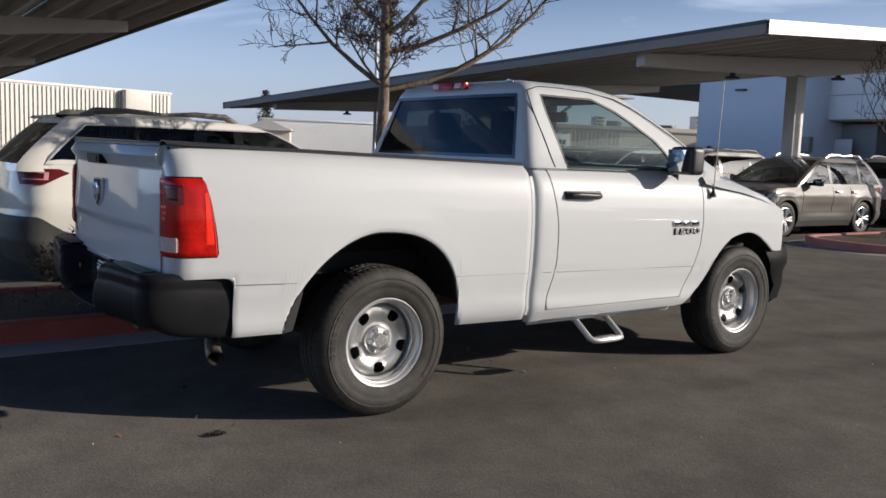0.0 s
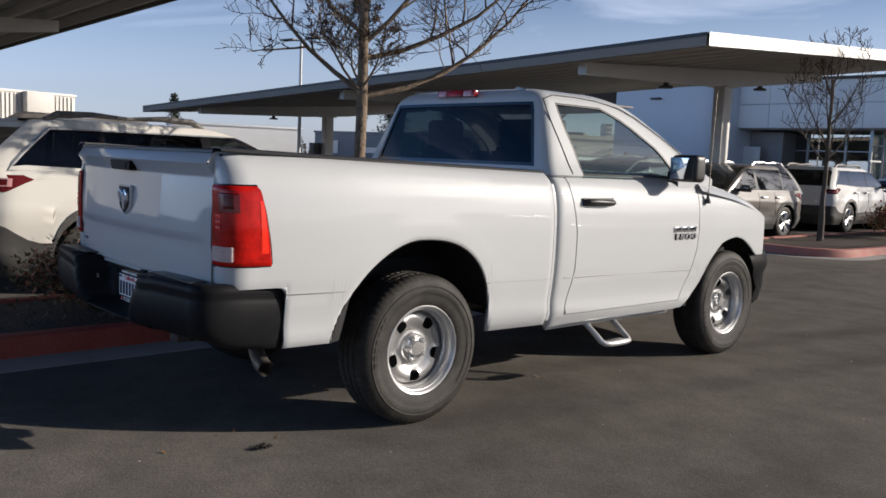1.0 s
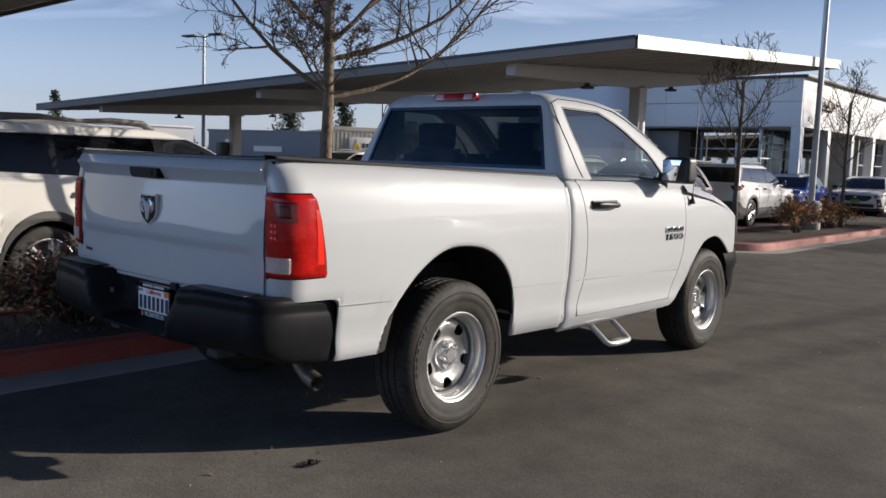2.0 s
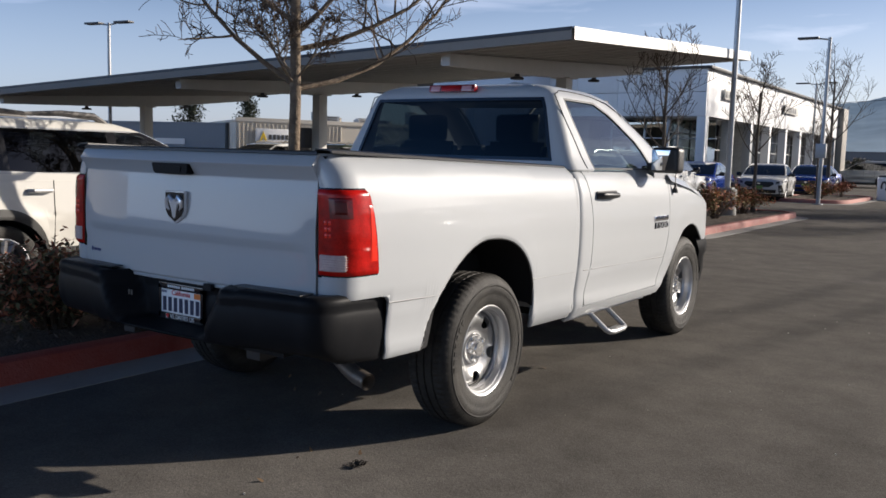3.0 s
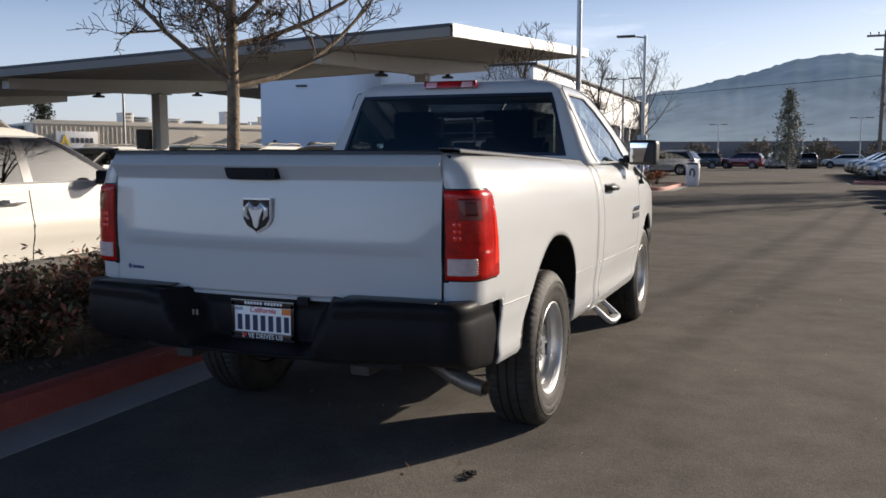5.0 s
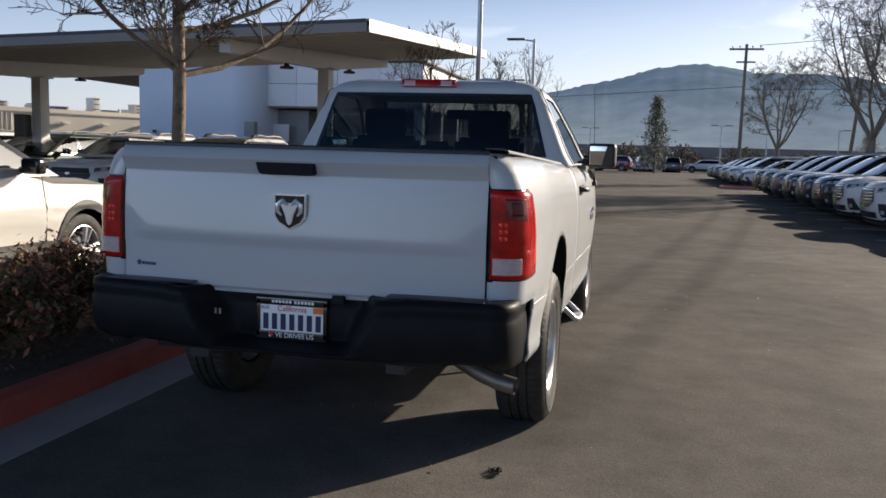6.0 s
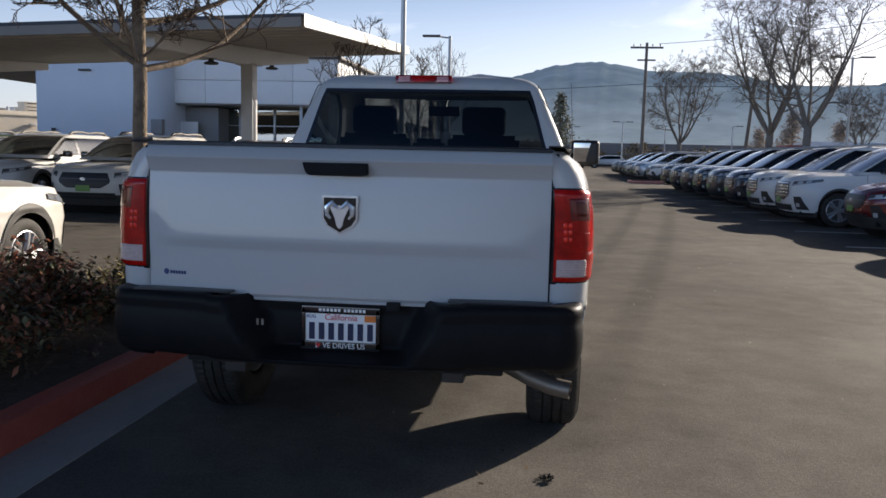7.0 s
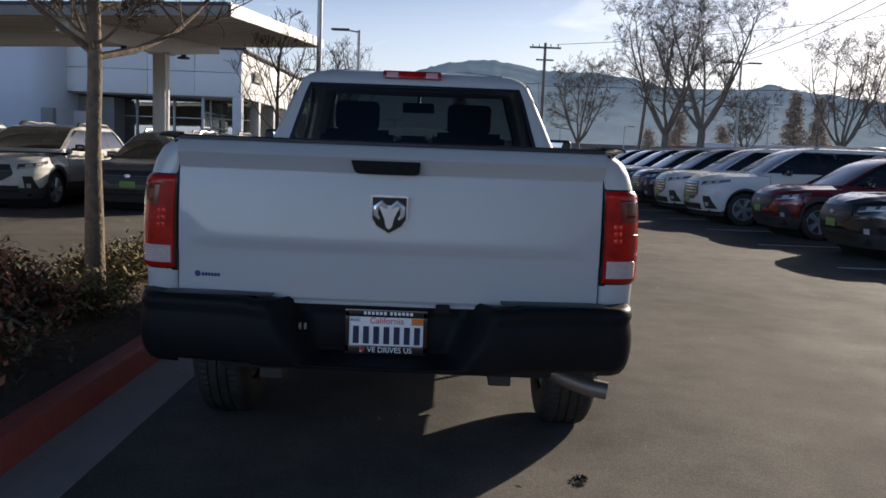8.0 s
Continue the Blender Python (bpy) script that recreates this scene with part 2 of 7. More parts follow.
def glass(name, tint, gloss=1.0, rough=0.02, power=3.6, face=0.08):
    """Thin tinted pane: lets light straight through, mirrors by Fresnel."""
    m = bpy.data.materials.new(name)
    m.use_nodes = True
    n, l = m.node_tree.nodes, m.node_tree.links
    n.remove(n["Principled BSDF"])
    tr, gl, mx, lw = n.new("ShaderNodeBsdfTransparent"), n.new("ShaderNodeBsdfGlossy"), n.new("ShaderNodeMixShader"), n.new("ShaderNodeLayerWeight")
    tr.inputs["Color"].default_value = (*tint, 1)
    gl.inputs["Roughness"].default_value = rough
    gl.inputs["Color"].default_value = (gloss, gloss, gloss, 1)
    lw.inputs["Blend"].default_value = 0.5
    pw, ma = n.new("ShaderNodeMath"), n.new("ShaderNodeMath")
    pw.operation, ma.operation = 'POWER', 'MULTIPLY_ADD'
    pw.inputs[1].default_value, ma.inputs[1].default_value, ma.inputs[2].default_value = power, 0.92, face
    l.new(lw.outputs["Facing"], pw.inputs[0])
    l.new(pw.outputs[0], ma.inputs[0])
    l.new(ma.outputs[0], mx.inputs["Fac"])
    l.new(tr.outputs["BSDF"], mx.inputs[1])
    l.new(gl.outputs["BSDF"], mx.inputs[2])
    l.new(mx.outputs["Shader"], n["Material Output"].inputs["Surface"])
    return m


M = {}
M["white_paint"] = mat("white_paint", (0.455, 0.470, 0.483), 0.5, coat=0.7, spec=0.25, mottle=(3, 0.3, (0.438, 0.453, 0.465)))
M["black_plastic"] = mat("black_plastic", (0.018, 0.018, 0.02), 0.42, bump=(700, 0.08), mottle=(9, 0.6, (0.03, 0.03, 0.031)))
M["black_gloss"] = mat("black_gloss", (0.012, 0.012, 0.014), 0.15, coat=0.4)
M["bumper_black"] = mat("bumper_black", (0.009, 0.0095, 0.011), 0.46, spec=0.09, mottle=(8, 0.6, (0.016, 0.016, 0.017)))
M["rubber"] = mat("rubber", (0.014, 0.0135, 0.013), 0.6, spec=0.35, bump=(420, 0.25), mottle=(9, 0.8, (0.055, 0.050, 0.043)))
M["chrome"] = mat("chrome", (0.85, 0.85, 0.87), 0.08, 1.0)
M["silver"] = mat("silver_wheel_paint", (0.60, 0.60, 0.60), 0.36, 0.55, coat=0.15, mottle=(20, 0.3, (0.5, 0.5, 0.5)))
M["steel_pipe"] = mat("steel_pipe", (0.22, 0.20, 0.18), 0.5, 0.75, mottle=(18, 0.7, (0.14, 0.105, 0.08)))
M["dark_metal"] = mat("dark_metal", (0.03, 0.03, 0.032), 0.6, 0.2, mottle=(12, 0.6, (0.06, 0.05, 0.045)))
M["liner"] = mat("liner_black", (0.008, 0.008, 0.009), 0.85)
M["red_lens"] = mat("red_lens", (0.54, 0.011, 0.007), 0.22, coat=0.25, spec=0.2, bump=(60, 0.06), mottle=(15, 0.9, (0.17, 0.003, 0.002)))
M["deep_red_lens"] = mat("deep_red_lens", (0.06, 0.002, 0.002), 0.18, coat=0.3, mottle=(48, 0.8, (0.30, 0.008, 0.006)))
M["bright_trim"] = mat("bright_trim", (0.78, 0.79, 0.81), 0.16, 0.55, coat=0.5)
M["smoked_lens"] = mat("smoked_lens", (0.085, 0.006, 0.006), 0.2, coat=0.2, spec=0.2, mottle=(40, 0.6, (0.16, 0.01, 0.008)))
M["bright_red_lens"] = mat("bright_red_lens", (0.85, 0.03, 0.012), 0.2, coat=0.3)
M["hub_silver"] = mat("hub_silver", (0.66, 0.66, 0.66), 0.22, 0.8, mottle=(30, 0.4, (0.45, 0.45, 0.45)))
M["dark_red_lens"] = mat("dark_red_lens", (0.22, 0.006, 0.006), 0.15, coat=0.6)
M["clear_lens"] = mat("clear_lens", (0.62, 0.62, 0.62), 0.2, 0.3, coat=0.8, bump=(120, 0.2))
M["glass_clear"] = glass("glass_clear", (0.86, 0.90, 0.89))
M["glass_tint"] = glass("glass_tint", (0.085, 0.097, 0.105), gloss=0.36, power=4.2, face=0.065)
M["reverse_lens"] = mat("reverse_lens", (0.46, 0.36, 0.35), 0.2, coat=0.4, mottle=(60, 0.6, (0.66, 0.56, 0.55)))
M["glass_door"] = glass("glass_door", (0.50, 0.64, 0.61), gloss=0.85, power=2.9, face=0.10)
M["glass_mid"] = glass("glass_mid", (0.26, 0.29, 0.29))
M["glass_dark"] = glass("glass_dark", (0.05, 0.055, 0.06))
M["glass_screen"] = glass("glass_screen", (0.24, 0.27, 0.27), power=2.4, face=0.16)
M["mirror"] = mat("mirror_glass", (0.8, 0.82, 0.84), 0.02, 1.0)
M["cloth_dark"] = mat("cloth_dark", (0.03, 0.03, 0.033), 0.9, bump=(300, 0.3), mottle=(30, 0.5, (0.05, 0.05, 0.05)))
M["asphalt"] = mat("asphalt", (0.045, 0.044, 0.044), 0.82)
M["concrete"] = mat("concrete", (0.36, 0.35, 0.33), 0.85, bump=(120, 0.3), mottle=(2.5, 0.6, (0.25, 0.24, 0.22)))
M["plate_white"] = mat("plate_white", (0.82, 0.82, 0.82), 0.4)
M["ink_blue"] = mat("ink_blue", (0.02, 0.04, 0.16), 0.5)
M["ink_navy"] = mat("ink_navy", (0.012, 0.018, 0.06), 0.5)
M["ink_red"] = mat("ink_red", (0.6, 0.03, 0.03), 0.5)
M["ink_white"] = mat("ink_white", (0.8, 0.8, 0.8), 0.5)
M["ink_orange"] = mat("ink_orange", (0.75, 0.2, 0.03), 0.5)
M["ink_green"] = mat("ink_green", (0.16, 0.30, 0.07), 0.5)
M["swage"] = mat("swage_shade", (0.30, 0.30, 0.30), 0.5)

# ---- ground, kerbs and planting beds ----
def asphalt():
    m = M["asphalt"]
    n, l = m.node_tree.nodes, m.node_tree.links
    p = n["Principled BSDF"]
    tc = n.new("ShaderNodeTexCoord")

    def noise_(scale, detail, rough=0.6, dist=0.0):
        t = n.new("ShaderNodeTexNoise")
        t.inputs["Scale"].default_value, t.inputs["Detail"].default_value = scale, detail
        t.inputs["Roughness"].default_value, t.inputs["Distortion"].default_value = rough, dist
        l.new(tc.outputs["Object"], t.inputs["Vector"])
        return t.outputs["Fac"]

    def ramp(src, a, b, lo, hi):
        r = n.new("ShaderNodeMapRange")
        r.inputs["From Min"].default_value, r.inputs["From Max"].default_value = a, b
        r.inputs["To Min"].default_value, r.inputs["To Max"].default_value = lo, hi
        l.new(src, r.inputs["Value"])
        return r.outputs["Result"]

    def mul(a, b):
        x = n.new("ShaderNodeMath")
        x.operation = 'MULTIPLY'
        l.new(a, x.inputs[0])
        l.new(b, x.inputs[1])
        return x.outputs[0]
    big = ramp(noise_(0.35, 5, 0.55, 0.6), 0.35, 0.7, 0.78, 1.2)
    mid = ramp(noise_(3.0, 6, 0.6), 0.3, 0.7, 0.82, 1.18)
    vor = n.new("ShaderNodeTexVoronoi")
    vor.inputs["Scale"].default_value = 150
    l.new(tc.outputs["Object"], vor.inputs["Vector"])
    stone = ramp(vor.outputs["Color"], 0.2, 1.0, 0.82, 1.26)
    speck = ramp(noise_(420, 2), 0.3, 0.75, 0.86, 1.18)
    v = mul(mul(big, mid), mul(stone, speck))
    h = n.new("ShaderNodeHueSaturation")
    h.inputs["Color"].default_value = (0.131, 0.120, 0.107, 1)
    l.new(v, h.inputs["Value"])
    l.new(h.outputs["Color"], p.inputs["Base Color"])
    p.inputs["Specular IOR Level"].default_value = 0.08
    l.new(ramp(noise_(1.2, 4), 0.3, 0.7, 0.78, 0.92), p.inputs["Roughness"])
    b = n.new("ShaderNodeBump")
    b.inputs["Strength"].default_value, b.inputs["Distance"].default_value = 0.22, 0.005
    l.new(vor.outputs["Distance"], b.inputs["Height"])
    b2 = n.new("ShaderNodeBump")
    b2.inputs["Strength"].default_value, b2.inputs["Distance"].default_value = 0.16, 0.010
    l.new(noise_(30, 5), b2.inputs["Height"])
    l.new(b.outputs["Normal"], b2.inputs["Normal"])
    l.new(b2.outputs["Normal"], p.inputs["Normal"])


asphalt()
bm = bmn()
xs = [-2500, -600, -150, -60, -30, -15, -6, 0, 6, 15, 30, 60, 150, 600, 2500]
grid(bm, [[V(x, y, 0) for x in xs] for y in xs])
tagged(part("ground", bm, M["asphalt"]), "dark grey asphalt of a car park with fine gravel grain", "ground", kind="structure")

M["red_kerb"] = mat("red_kerb_paint", (0.32, 0.045, 0.03), 0.6, bump=(60, 0.4), mottle=(5, 0.7, (0.42, 0.13, 0.1)), rough_var=0.12)
M["pink_kerb"] = mat("faded_red_kerb_paint", (0.40, 0.13, 0.11), 0.7, bump=(60, 0.4), mottle=(4, 0.8, (0.42, 0.24, 0.2)))
M["mulch"] = mat("bark_mulch", (0.060, 0.045, 0.035), 0.95, bump=(45, 1.0, 0.05), mottle=(18, 0.9, (0.13, 0.10, 0.078)))
M["chip"] = mat("bark_chip", (0.13, 0.095, 0.07), 0.9, island=0.6)


def kerb_line(name, pts, h, w, material, label, closed=False, gutter=0.0):
    """A kerb with a rounded nose along a plan line; the bed lies to the left of the line."""
    pts = [Vector((p[0], p[1])) for p in pts]
    n = len(pts)
    rows, rows2 = [], []
    for i, p in enumerate(pts):
        a = pts[(i - 1) % n] if closed else pts[max(i - 1, 0)]
        b = pts[(i + 1) % n] if closed else pts[min(i + 1, n - 1)]
        t = (b - a).normalized()
        o = Vector((-t.y, t.x))
        sec = [(0.0, -0.02), (0.008, h * 0.6), (0.014, h - 0.03), (0.022, h - 0.01), (0.042, h), (w - 0.02, h + 0.002), (w, h - 0.012), (w + 0.004, -0.02)]
        rows.append([V(p.x + o.x * d, p.y + o.y * d, z) for d, z in sec])
        rows2.append([V(p.x - o.x * d, p.y - o.y * d, z) for d, z in ((0.0, 0.012), (0.04, 0.008), (gutter, 0.004), (gutter + 0.002, -0.02))])
    bm = bmn()
    grid(bm, rows, close_v=closed)
    k = tagged(part(name, bm, material), label, "kerb", kind="structure")
    if gutter:
        bm = bmn()
        grid(bm, rows2, close_v=closed)
        tagged(part("gutter", bm, M["concrete"]), "pale concrete gutter strip beside the kerb", "gutter", kind="structure")
    return k


def bed(name, pts, z, seed, chips=0):
    bm = bmn()
    f = bm.faces.new([bm.verts.new((x, y, z)) for x, y in pts])
    tri = bmesh.ops.triangulate(bm, faces=[f])
    for _ in range(4):
        bmesh.ops.subdivide_edges(bm, edges=[e for e in bm.edges if e.calc_length() > 0.35], cuts=1)
        bmesh.ops.triangulate(bm, faces=[f for f in bm.faces if len(f.verts) > 4])
    for v in bm.verts:
        if not v.is_boundary:
            v.co.z += 0.05 * noise.noise(V(v.co.x * 1.3, v.co.y * 1.3, seed)) + 0.02 * noise.noise(V(v.co.x * 6, v.co.y * 6, seed))
    return tagged(part(name, bm, M["mulch"]), "dark bark mulch of a planting bed", "planting bed", kind="structure")


KX = -1.555
kerb_line("kerb", [(KX, y) for y in span(-8.5, 5.2, 40)] + [(KX - 0.15, 5.75), (KX - 0.55, 6.05), (-2.4, 6.1), (-2.9, 5.9), (-3.1, 5.4)] + [(-3.15, y) for y in span(5.0, -8.5, 34)], 0.152, 0.16, M["red_kerb"], "red painted concrete kerb round a planting bed", gutter=0.31)
bed("planting_bed", [(KX - 0.15, -8.5), (KX - 0.15, 5.2), (-1.9, 5.7), (-2.4, 5.9), (-2.85, 5.6), (-3.0, 5.2), (-3.0, -8.5)], 0.13, 1.0)

# ---- solar carports ----
M["galv"] = mat("painted_steel", (0.58, 0.565, 0.53), 0.55, 0.0, bump=(80, 0.1), mottle=(3, 0.5, (0.49, 0.475, 0.445)))
M["bronze"] = mat("dark_bronze_fascia", (0.29, 0.265, 0.235), 0.6, 0.0, mottle=(2, 0.5, (0.24, 0.22, 0.195)))
M["white_metal"] = mat("white_metal_fascia", (0.72, 0.72, 0.70), 0.45, 0.1, mottle=(2, 0.3, (0.64, 0.64, 0.62)))
M["solar"] = mat("solar_module", (0.012, 0.016, 0.03), 0.12, coat=0.5)
M["solar_back"] = mat("module_backsheet", (0.31, 0.335, 0.38), 0.3, coat=0.6, mottle=(1.5, 0.5, (0.22, 0.24, 0.28)))
M["lamp_grey"] = mat("lamp_housing", (0.05, 0.05, 0.055), 0.5)


def carport(name, x0, x1, y0, y1, z0, fall, rise, cols, col_y, label, fascia_x0=True):
    """A tilted roof of solar modules on tapered beams and single columns. x0 is the right end."""
    e = thing(name, (x0, y0, 0), label, "carport")
    zt = lambda x, y: z0 + fall * (x - x0) + rise * (y - y0)
    m0 = Matrix.Translation((-x0, -y0, 0))

    def add(nm, b, mt, lab=""):
        bmesh.ops.transform(b, matrix=m0, verts=b.verts)
        return part(nm, b, mt, e, lab)
    # modules
    n = max(2, round(abs(x1 - x0) / 2.0))
    rowsn = 8
    for r in range(rowsn):
        for k in range(n):
            bm = bmn()
            a, b = x0 + (x1 - x0) * k / n, x0 + (x1 - x0) * (k + 1) / n
            a, b = a - 0.01, b + 0.01
            ya, yb = y0 + (y1 - y0) * r / rowsn + 0.01, y0 + (y1 - y0) * (r + 1) / rowsn - 0.01
            q = [V(a, ya, zt(a, ya)), V(b, ya, zt(b, ya)), V(b, yb, zt(b, yb)), V(a, yb, zt(a, yb))]
            lo = [bm.verts.new(p - V(0, 0, 0.035)) for p in q]
            hi = [bm.verts.new(p) for p in q]
            f = bm.faces.new(lo)
            f.material_index = 1
            bm.faces.new(hi)
            for i in range(4):
                bm.faces.new((lo[i], lo[(i + 1) % 4], hi[(i + 1) % 4], hi[i]))
            add("solar_module", bm, [M["solar"], M["solar_back"]])
    # purlins along the length
    for r in range(rowsn * 2 - 1):
        y = y0 + 0.25 + (y1 - y0 - 0.5) * r / (rowsn * 2 - 2)
        bm = bmn()
        d = 0.16
        sec = [(-0.03, -0.04), (0.03, -0.04), (0.03, -0.05), (-0.02, -0.05), (-0.02, -0.04 - d), (0.03, -0.04 - d), (0.03, -0.05 - d), (-0.03, -0.05 - d)]
        rr = []
        for x in (x0 - 0.02, x1 + 0.02):
            rr.append([V(x, y + a, zt(x, y) + b) for a, b in sec])
        grid(bm, rr, close_u=True)
        add("purlin", bm, M["galv"])
    # edge fascias
    for (ya, mt) in ((y0, M["bronze"]), (y1, M["bronze"])):
        bm = bmn()
        rr = []
        for x in (x0, x1):
            s = -1 if ya == y0 else 1
            rr.append([V(x, ya + s * a, zt(x, ya) + b) for a, b in ((0, 0.012), (0.05, 0.012), (0.055, -0.06), (0.05, -0.20), (0.0, -0.205), (0.0, -0.19), (0.035, -0.185), (0.038, 0.0), (0, 0.0))])
        grid(bm, rr, close_u=True)
        add("edge_fascia", bm, mt)
        bm = bmn()
        rr = []
        for x in (x0 - 0.01, x1 + 0.01):
            rr.append([V(x, ya + s * a, zt(x, ya) + b) for a, b in ((0.03, 0.0145), (0.065, 0.0145), (0.067, -0.045), (0.0575, -0.045), (0.0575, 0.013), (0.03, 0.013))])
        grid(bm, rr, close_u=True)
        add("drip_edge", bm, M["lamp_grey"], "dark drip edge along the roof")
    for x, s in ((x0, 1), (x1, -1)):
        bm = bmn()
        rr = []
        for y in (y0 - 0.05, y1 + 0.05):
            rr.append([V(x + s * a, y, zt(x, y) + b) for a, b in ((0, 0.014), (0.05, 0.014), (0.055, -0.2), (0.0, -0.205), (0.0, -0.19), (0.04, -0.185), (0.04, 0.0), (0, 0.0))])
        grid(bm, rr, close_u=True)
        add("end_fascia", bm, M["white_metal"], "white metal end fascia")
    for cx in cols:
        top = lambda y: zt(cx, y) - 0.21
        bm = bmn()
        rr = []
        for y in (y0 + 0.25, col_y - 0.8, col_y, col_y + 0.8, y1 - 0.65):
            dep = lerp([(y0 + 0.25, 0.22), (col_y - 0.8, 0.36), (col_y + 0.8, 0.36), (y1 - 0.65, 0.2)], y)
            rr.append([V(cx - 0.1, y, top(y)), V(cx + 0.1, y, top(y)), V(cx + 0.1, y, top(y) - dep), V(cx - 0.1, y, top(y) - dep)])
        vs = grid(bm, rr, close_u=True)
        bm.faces.new(vs[0])
        bm.faces.new(vs[-1])
        add("beam", bm, M["galv"])
        bm = bmn()
        zc = top(col_y) - 0.36
        box(bm, (cx, col_y, zc / 2 - 0.1), (0.27, 0.33, zc + 0.2), 0.015)
        box(bm, (cx, col_y, zc - 0.01), (0.5, 0.42, 0.03), 0.004)
        add("column", bm, M["galv"])
        bm = bmn()
        tube(bm, [(cx, col_y, -0.05), (cx, col_y, 0.72)], 0.33, 20)
        add("column_footing", bm, M["concrete"])
        for yy in (col_y - 2.2, col_y + 1.6):
            bm = bmn()
            lathe(bm, [(0.0, 0.0), (0.14, 0.0), (0.15, 0.03), (0.12, 0.05), (0.06, 0.06), (0.05, 0.12)], 14, pose(cx, yy, top(yy) - 0.43, 0, -90, 0))
            add("downlight", bm, M["lamp_grey"])
    return e


cp1 = carport("solar_carport", -3.25, -25.2, 9.31, 19.6, 3.58, 0.034, 0.072, (-5.98, -13.65, -21.5), 14.45, "steel carport with solar panels and a white end fascia")
carport("solar_carport", -7.2, -34.0, -6.0, 2.95, 3.30, 0.0125, 0.072, (-12.27, -21.05, -29.8), -1.6, "steel carport with solar panels, seen from below")
# boxes on the second column
for cx, z, s in ((-13.65, 1.80, (0.30, 0.3, 0.56)), (-21.5, 1.60, (0.37, 0.3, 0.45))):
    bm = bmn()
    box(bm, (0, 0, 0), s, 0.03)
    box(bm, (0, -s[1] / 2 - 0.004, 0), (s[0] * 0.8, 0.012, s[2] * 0.85), 0.004)
    ob = part("wall_box", bm, M["lamp_grey"])
    ob.location = (cx - 0.26, 14.12, z)
    tagged(ob, "dark metal box fixed to a carport column", "box")

# ---- showroom building ----
M["stucco"] = mat("white_panel", (0.76, 0.77, 0.78), 0.6, bump=(40, 0.06), mottle=(0.6, 0.35, (0.62, 0.63, 0.65)))
M["stucco_blue"] = mat("pale_blue_render", (0.65, 0.72, 0.81), 0.75, bump=(60, 0.12), mottle=(0.7, 0.4, (0.59, 0.66, 0.75)))
M["grey_panel"] = mat("grey_panel", (0.30, 0.30, 0.30), 0.6, mottle=(1.0, 0.4, (0.25, 0.25, 0.25)))
M["dark_trim"] = mat("dark_trim", (0.06, 0.06, 0.06), 0.5)
M["mullion"] = mat("aluminium", (0.33, 0.34, 0.35), 0.4, 0.5)
M["shop_glass"] = glass("shop_glass", (0.30, 0.36, 0.35), power=3.2, face=0.2)
M["indoor"] = mat("indoor_grey", (0.42, 0.42, 0.40), 0.8, mottle=(0.8, 0.5, (0.08, 0.08, 0.08)))
BX, BY, BT, BB = -7.2, 27.3, 4.95, 3.12          # corner, front, top and underside of the upper band
BFAR = 52.0
bld = thing("showroom", (-8.5, 32.7, 0), "white single-storey car showroom with a panelled upper band", "building")


def badd(nm, b, mt, lab="", parent=None):
    bmesh.ops.transform(b, matrix=Matrix.Diagonal((1.165, 1.165, 1.085, 1)) @ Matrix.Translation((-BX, -BY, 0)), verts=b.verts)
    return part(nm, b, mt, parent or bld, lab)


# upper band, in panels with open joints
wband = badd("wall_core", box(box(bmn(), (-10.6, BY + 12.4, (BT + BB) / 2), (6.6, 24.4, BT - BB - 0.1)), (-13.0, BY + 4, 1.5), (1.5, 6, 3.0)), M["grey_panel"])
for k in range(4):
    a, b = BX - 6.9 * k / 4, BX - 6.9 * (k + 1) / 4
    for z0_, z1_ in ((BB, 4.05), (4.07, BT)):
        badd("wall_panel", box(bmn(), ((a + b) / 2, BY + 0.06, (z0_ + z1_) / 2), (abs(a - b) - 0.015, 0.12, z1_ - z0_), 0.006), M["stucco"], parent=wband)
for k in range(10):
    a, b = BY + 0.13 + (BFAR - BY) * k / 10, BY + 0.13 + (BFAR - BY) * (k + 1) / 10
    badd("wall_panel", box(bmn(), (BX - 0.06, (a + b) / 2, (BB + BT) / 2), (0.12, b - a - 0.015, BT - BB), 0.006), M["stucco"], parent=wband)
badd("parapet_cap", box(box(bmn(), (BX - 3.5, BY + 0.02, BT + 0.05), (7.2, 0.3, 0.10), 0.01), (BX + 0.02, (BY + BFAR) / 2, BT + 0.05), (0.3, BFAR - BY + 0.2, 0.10), 0.01), M["dark_trim"])
badd("soffit", box(bmn(), (BX - 4.2, (BY + BFAR) / 2, BB - 0.03), (8.0, BFAR - BY - 0.3, 0.05)), M["grey_panel"])
badd("roof", box(bmn(), (BX - 10, (BY + BFAR) / 2, BT - 0.12), (19.5, BFAR - BY - 0.3, 0.1)), M["grey_panel"])
# plain tall wall beside it with a rounded end
bm = bmn()
pl = [(-18.6, 26.2), (-14.6, 26.2)] + [(-14.6 + 1.0 * math.sin(a), 27.2 - 1.0 * math.cos(a)) for a in [k / 8 * math.pi / 2 for k in range(1, 9)]] + [(-13.6, 33.0), (-18.6, 33.0)]
prism(bm, pl, 'z', -0.1, BT - 0.1)
tw = badd("plain_wall", bm, M["stucco_blue"], "pale blue-white rendered wall")
badd("wall_lamp", box(bmn(), (-16.6, 26.12, 4.3), (0.45, 0.16, 0.08), 0.02), M["lamp_grey"], parent=tw)
badd("wall_lamp", box(bmn(), (-17.9, 26.12, 1.9), (0.14, 0.1, 0.14), 0.03), M["lamp_grey"], parent=tw)
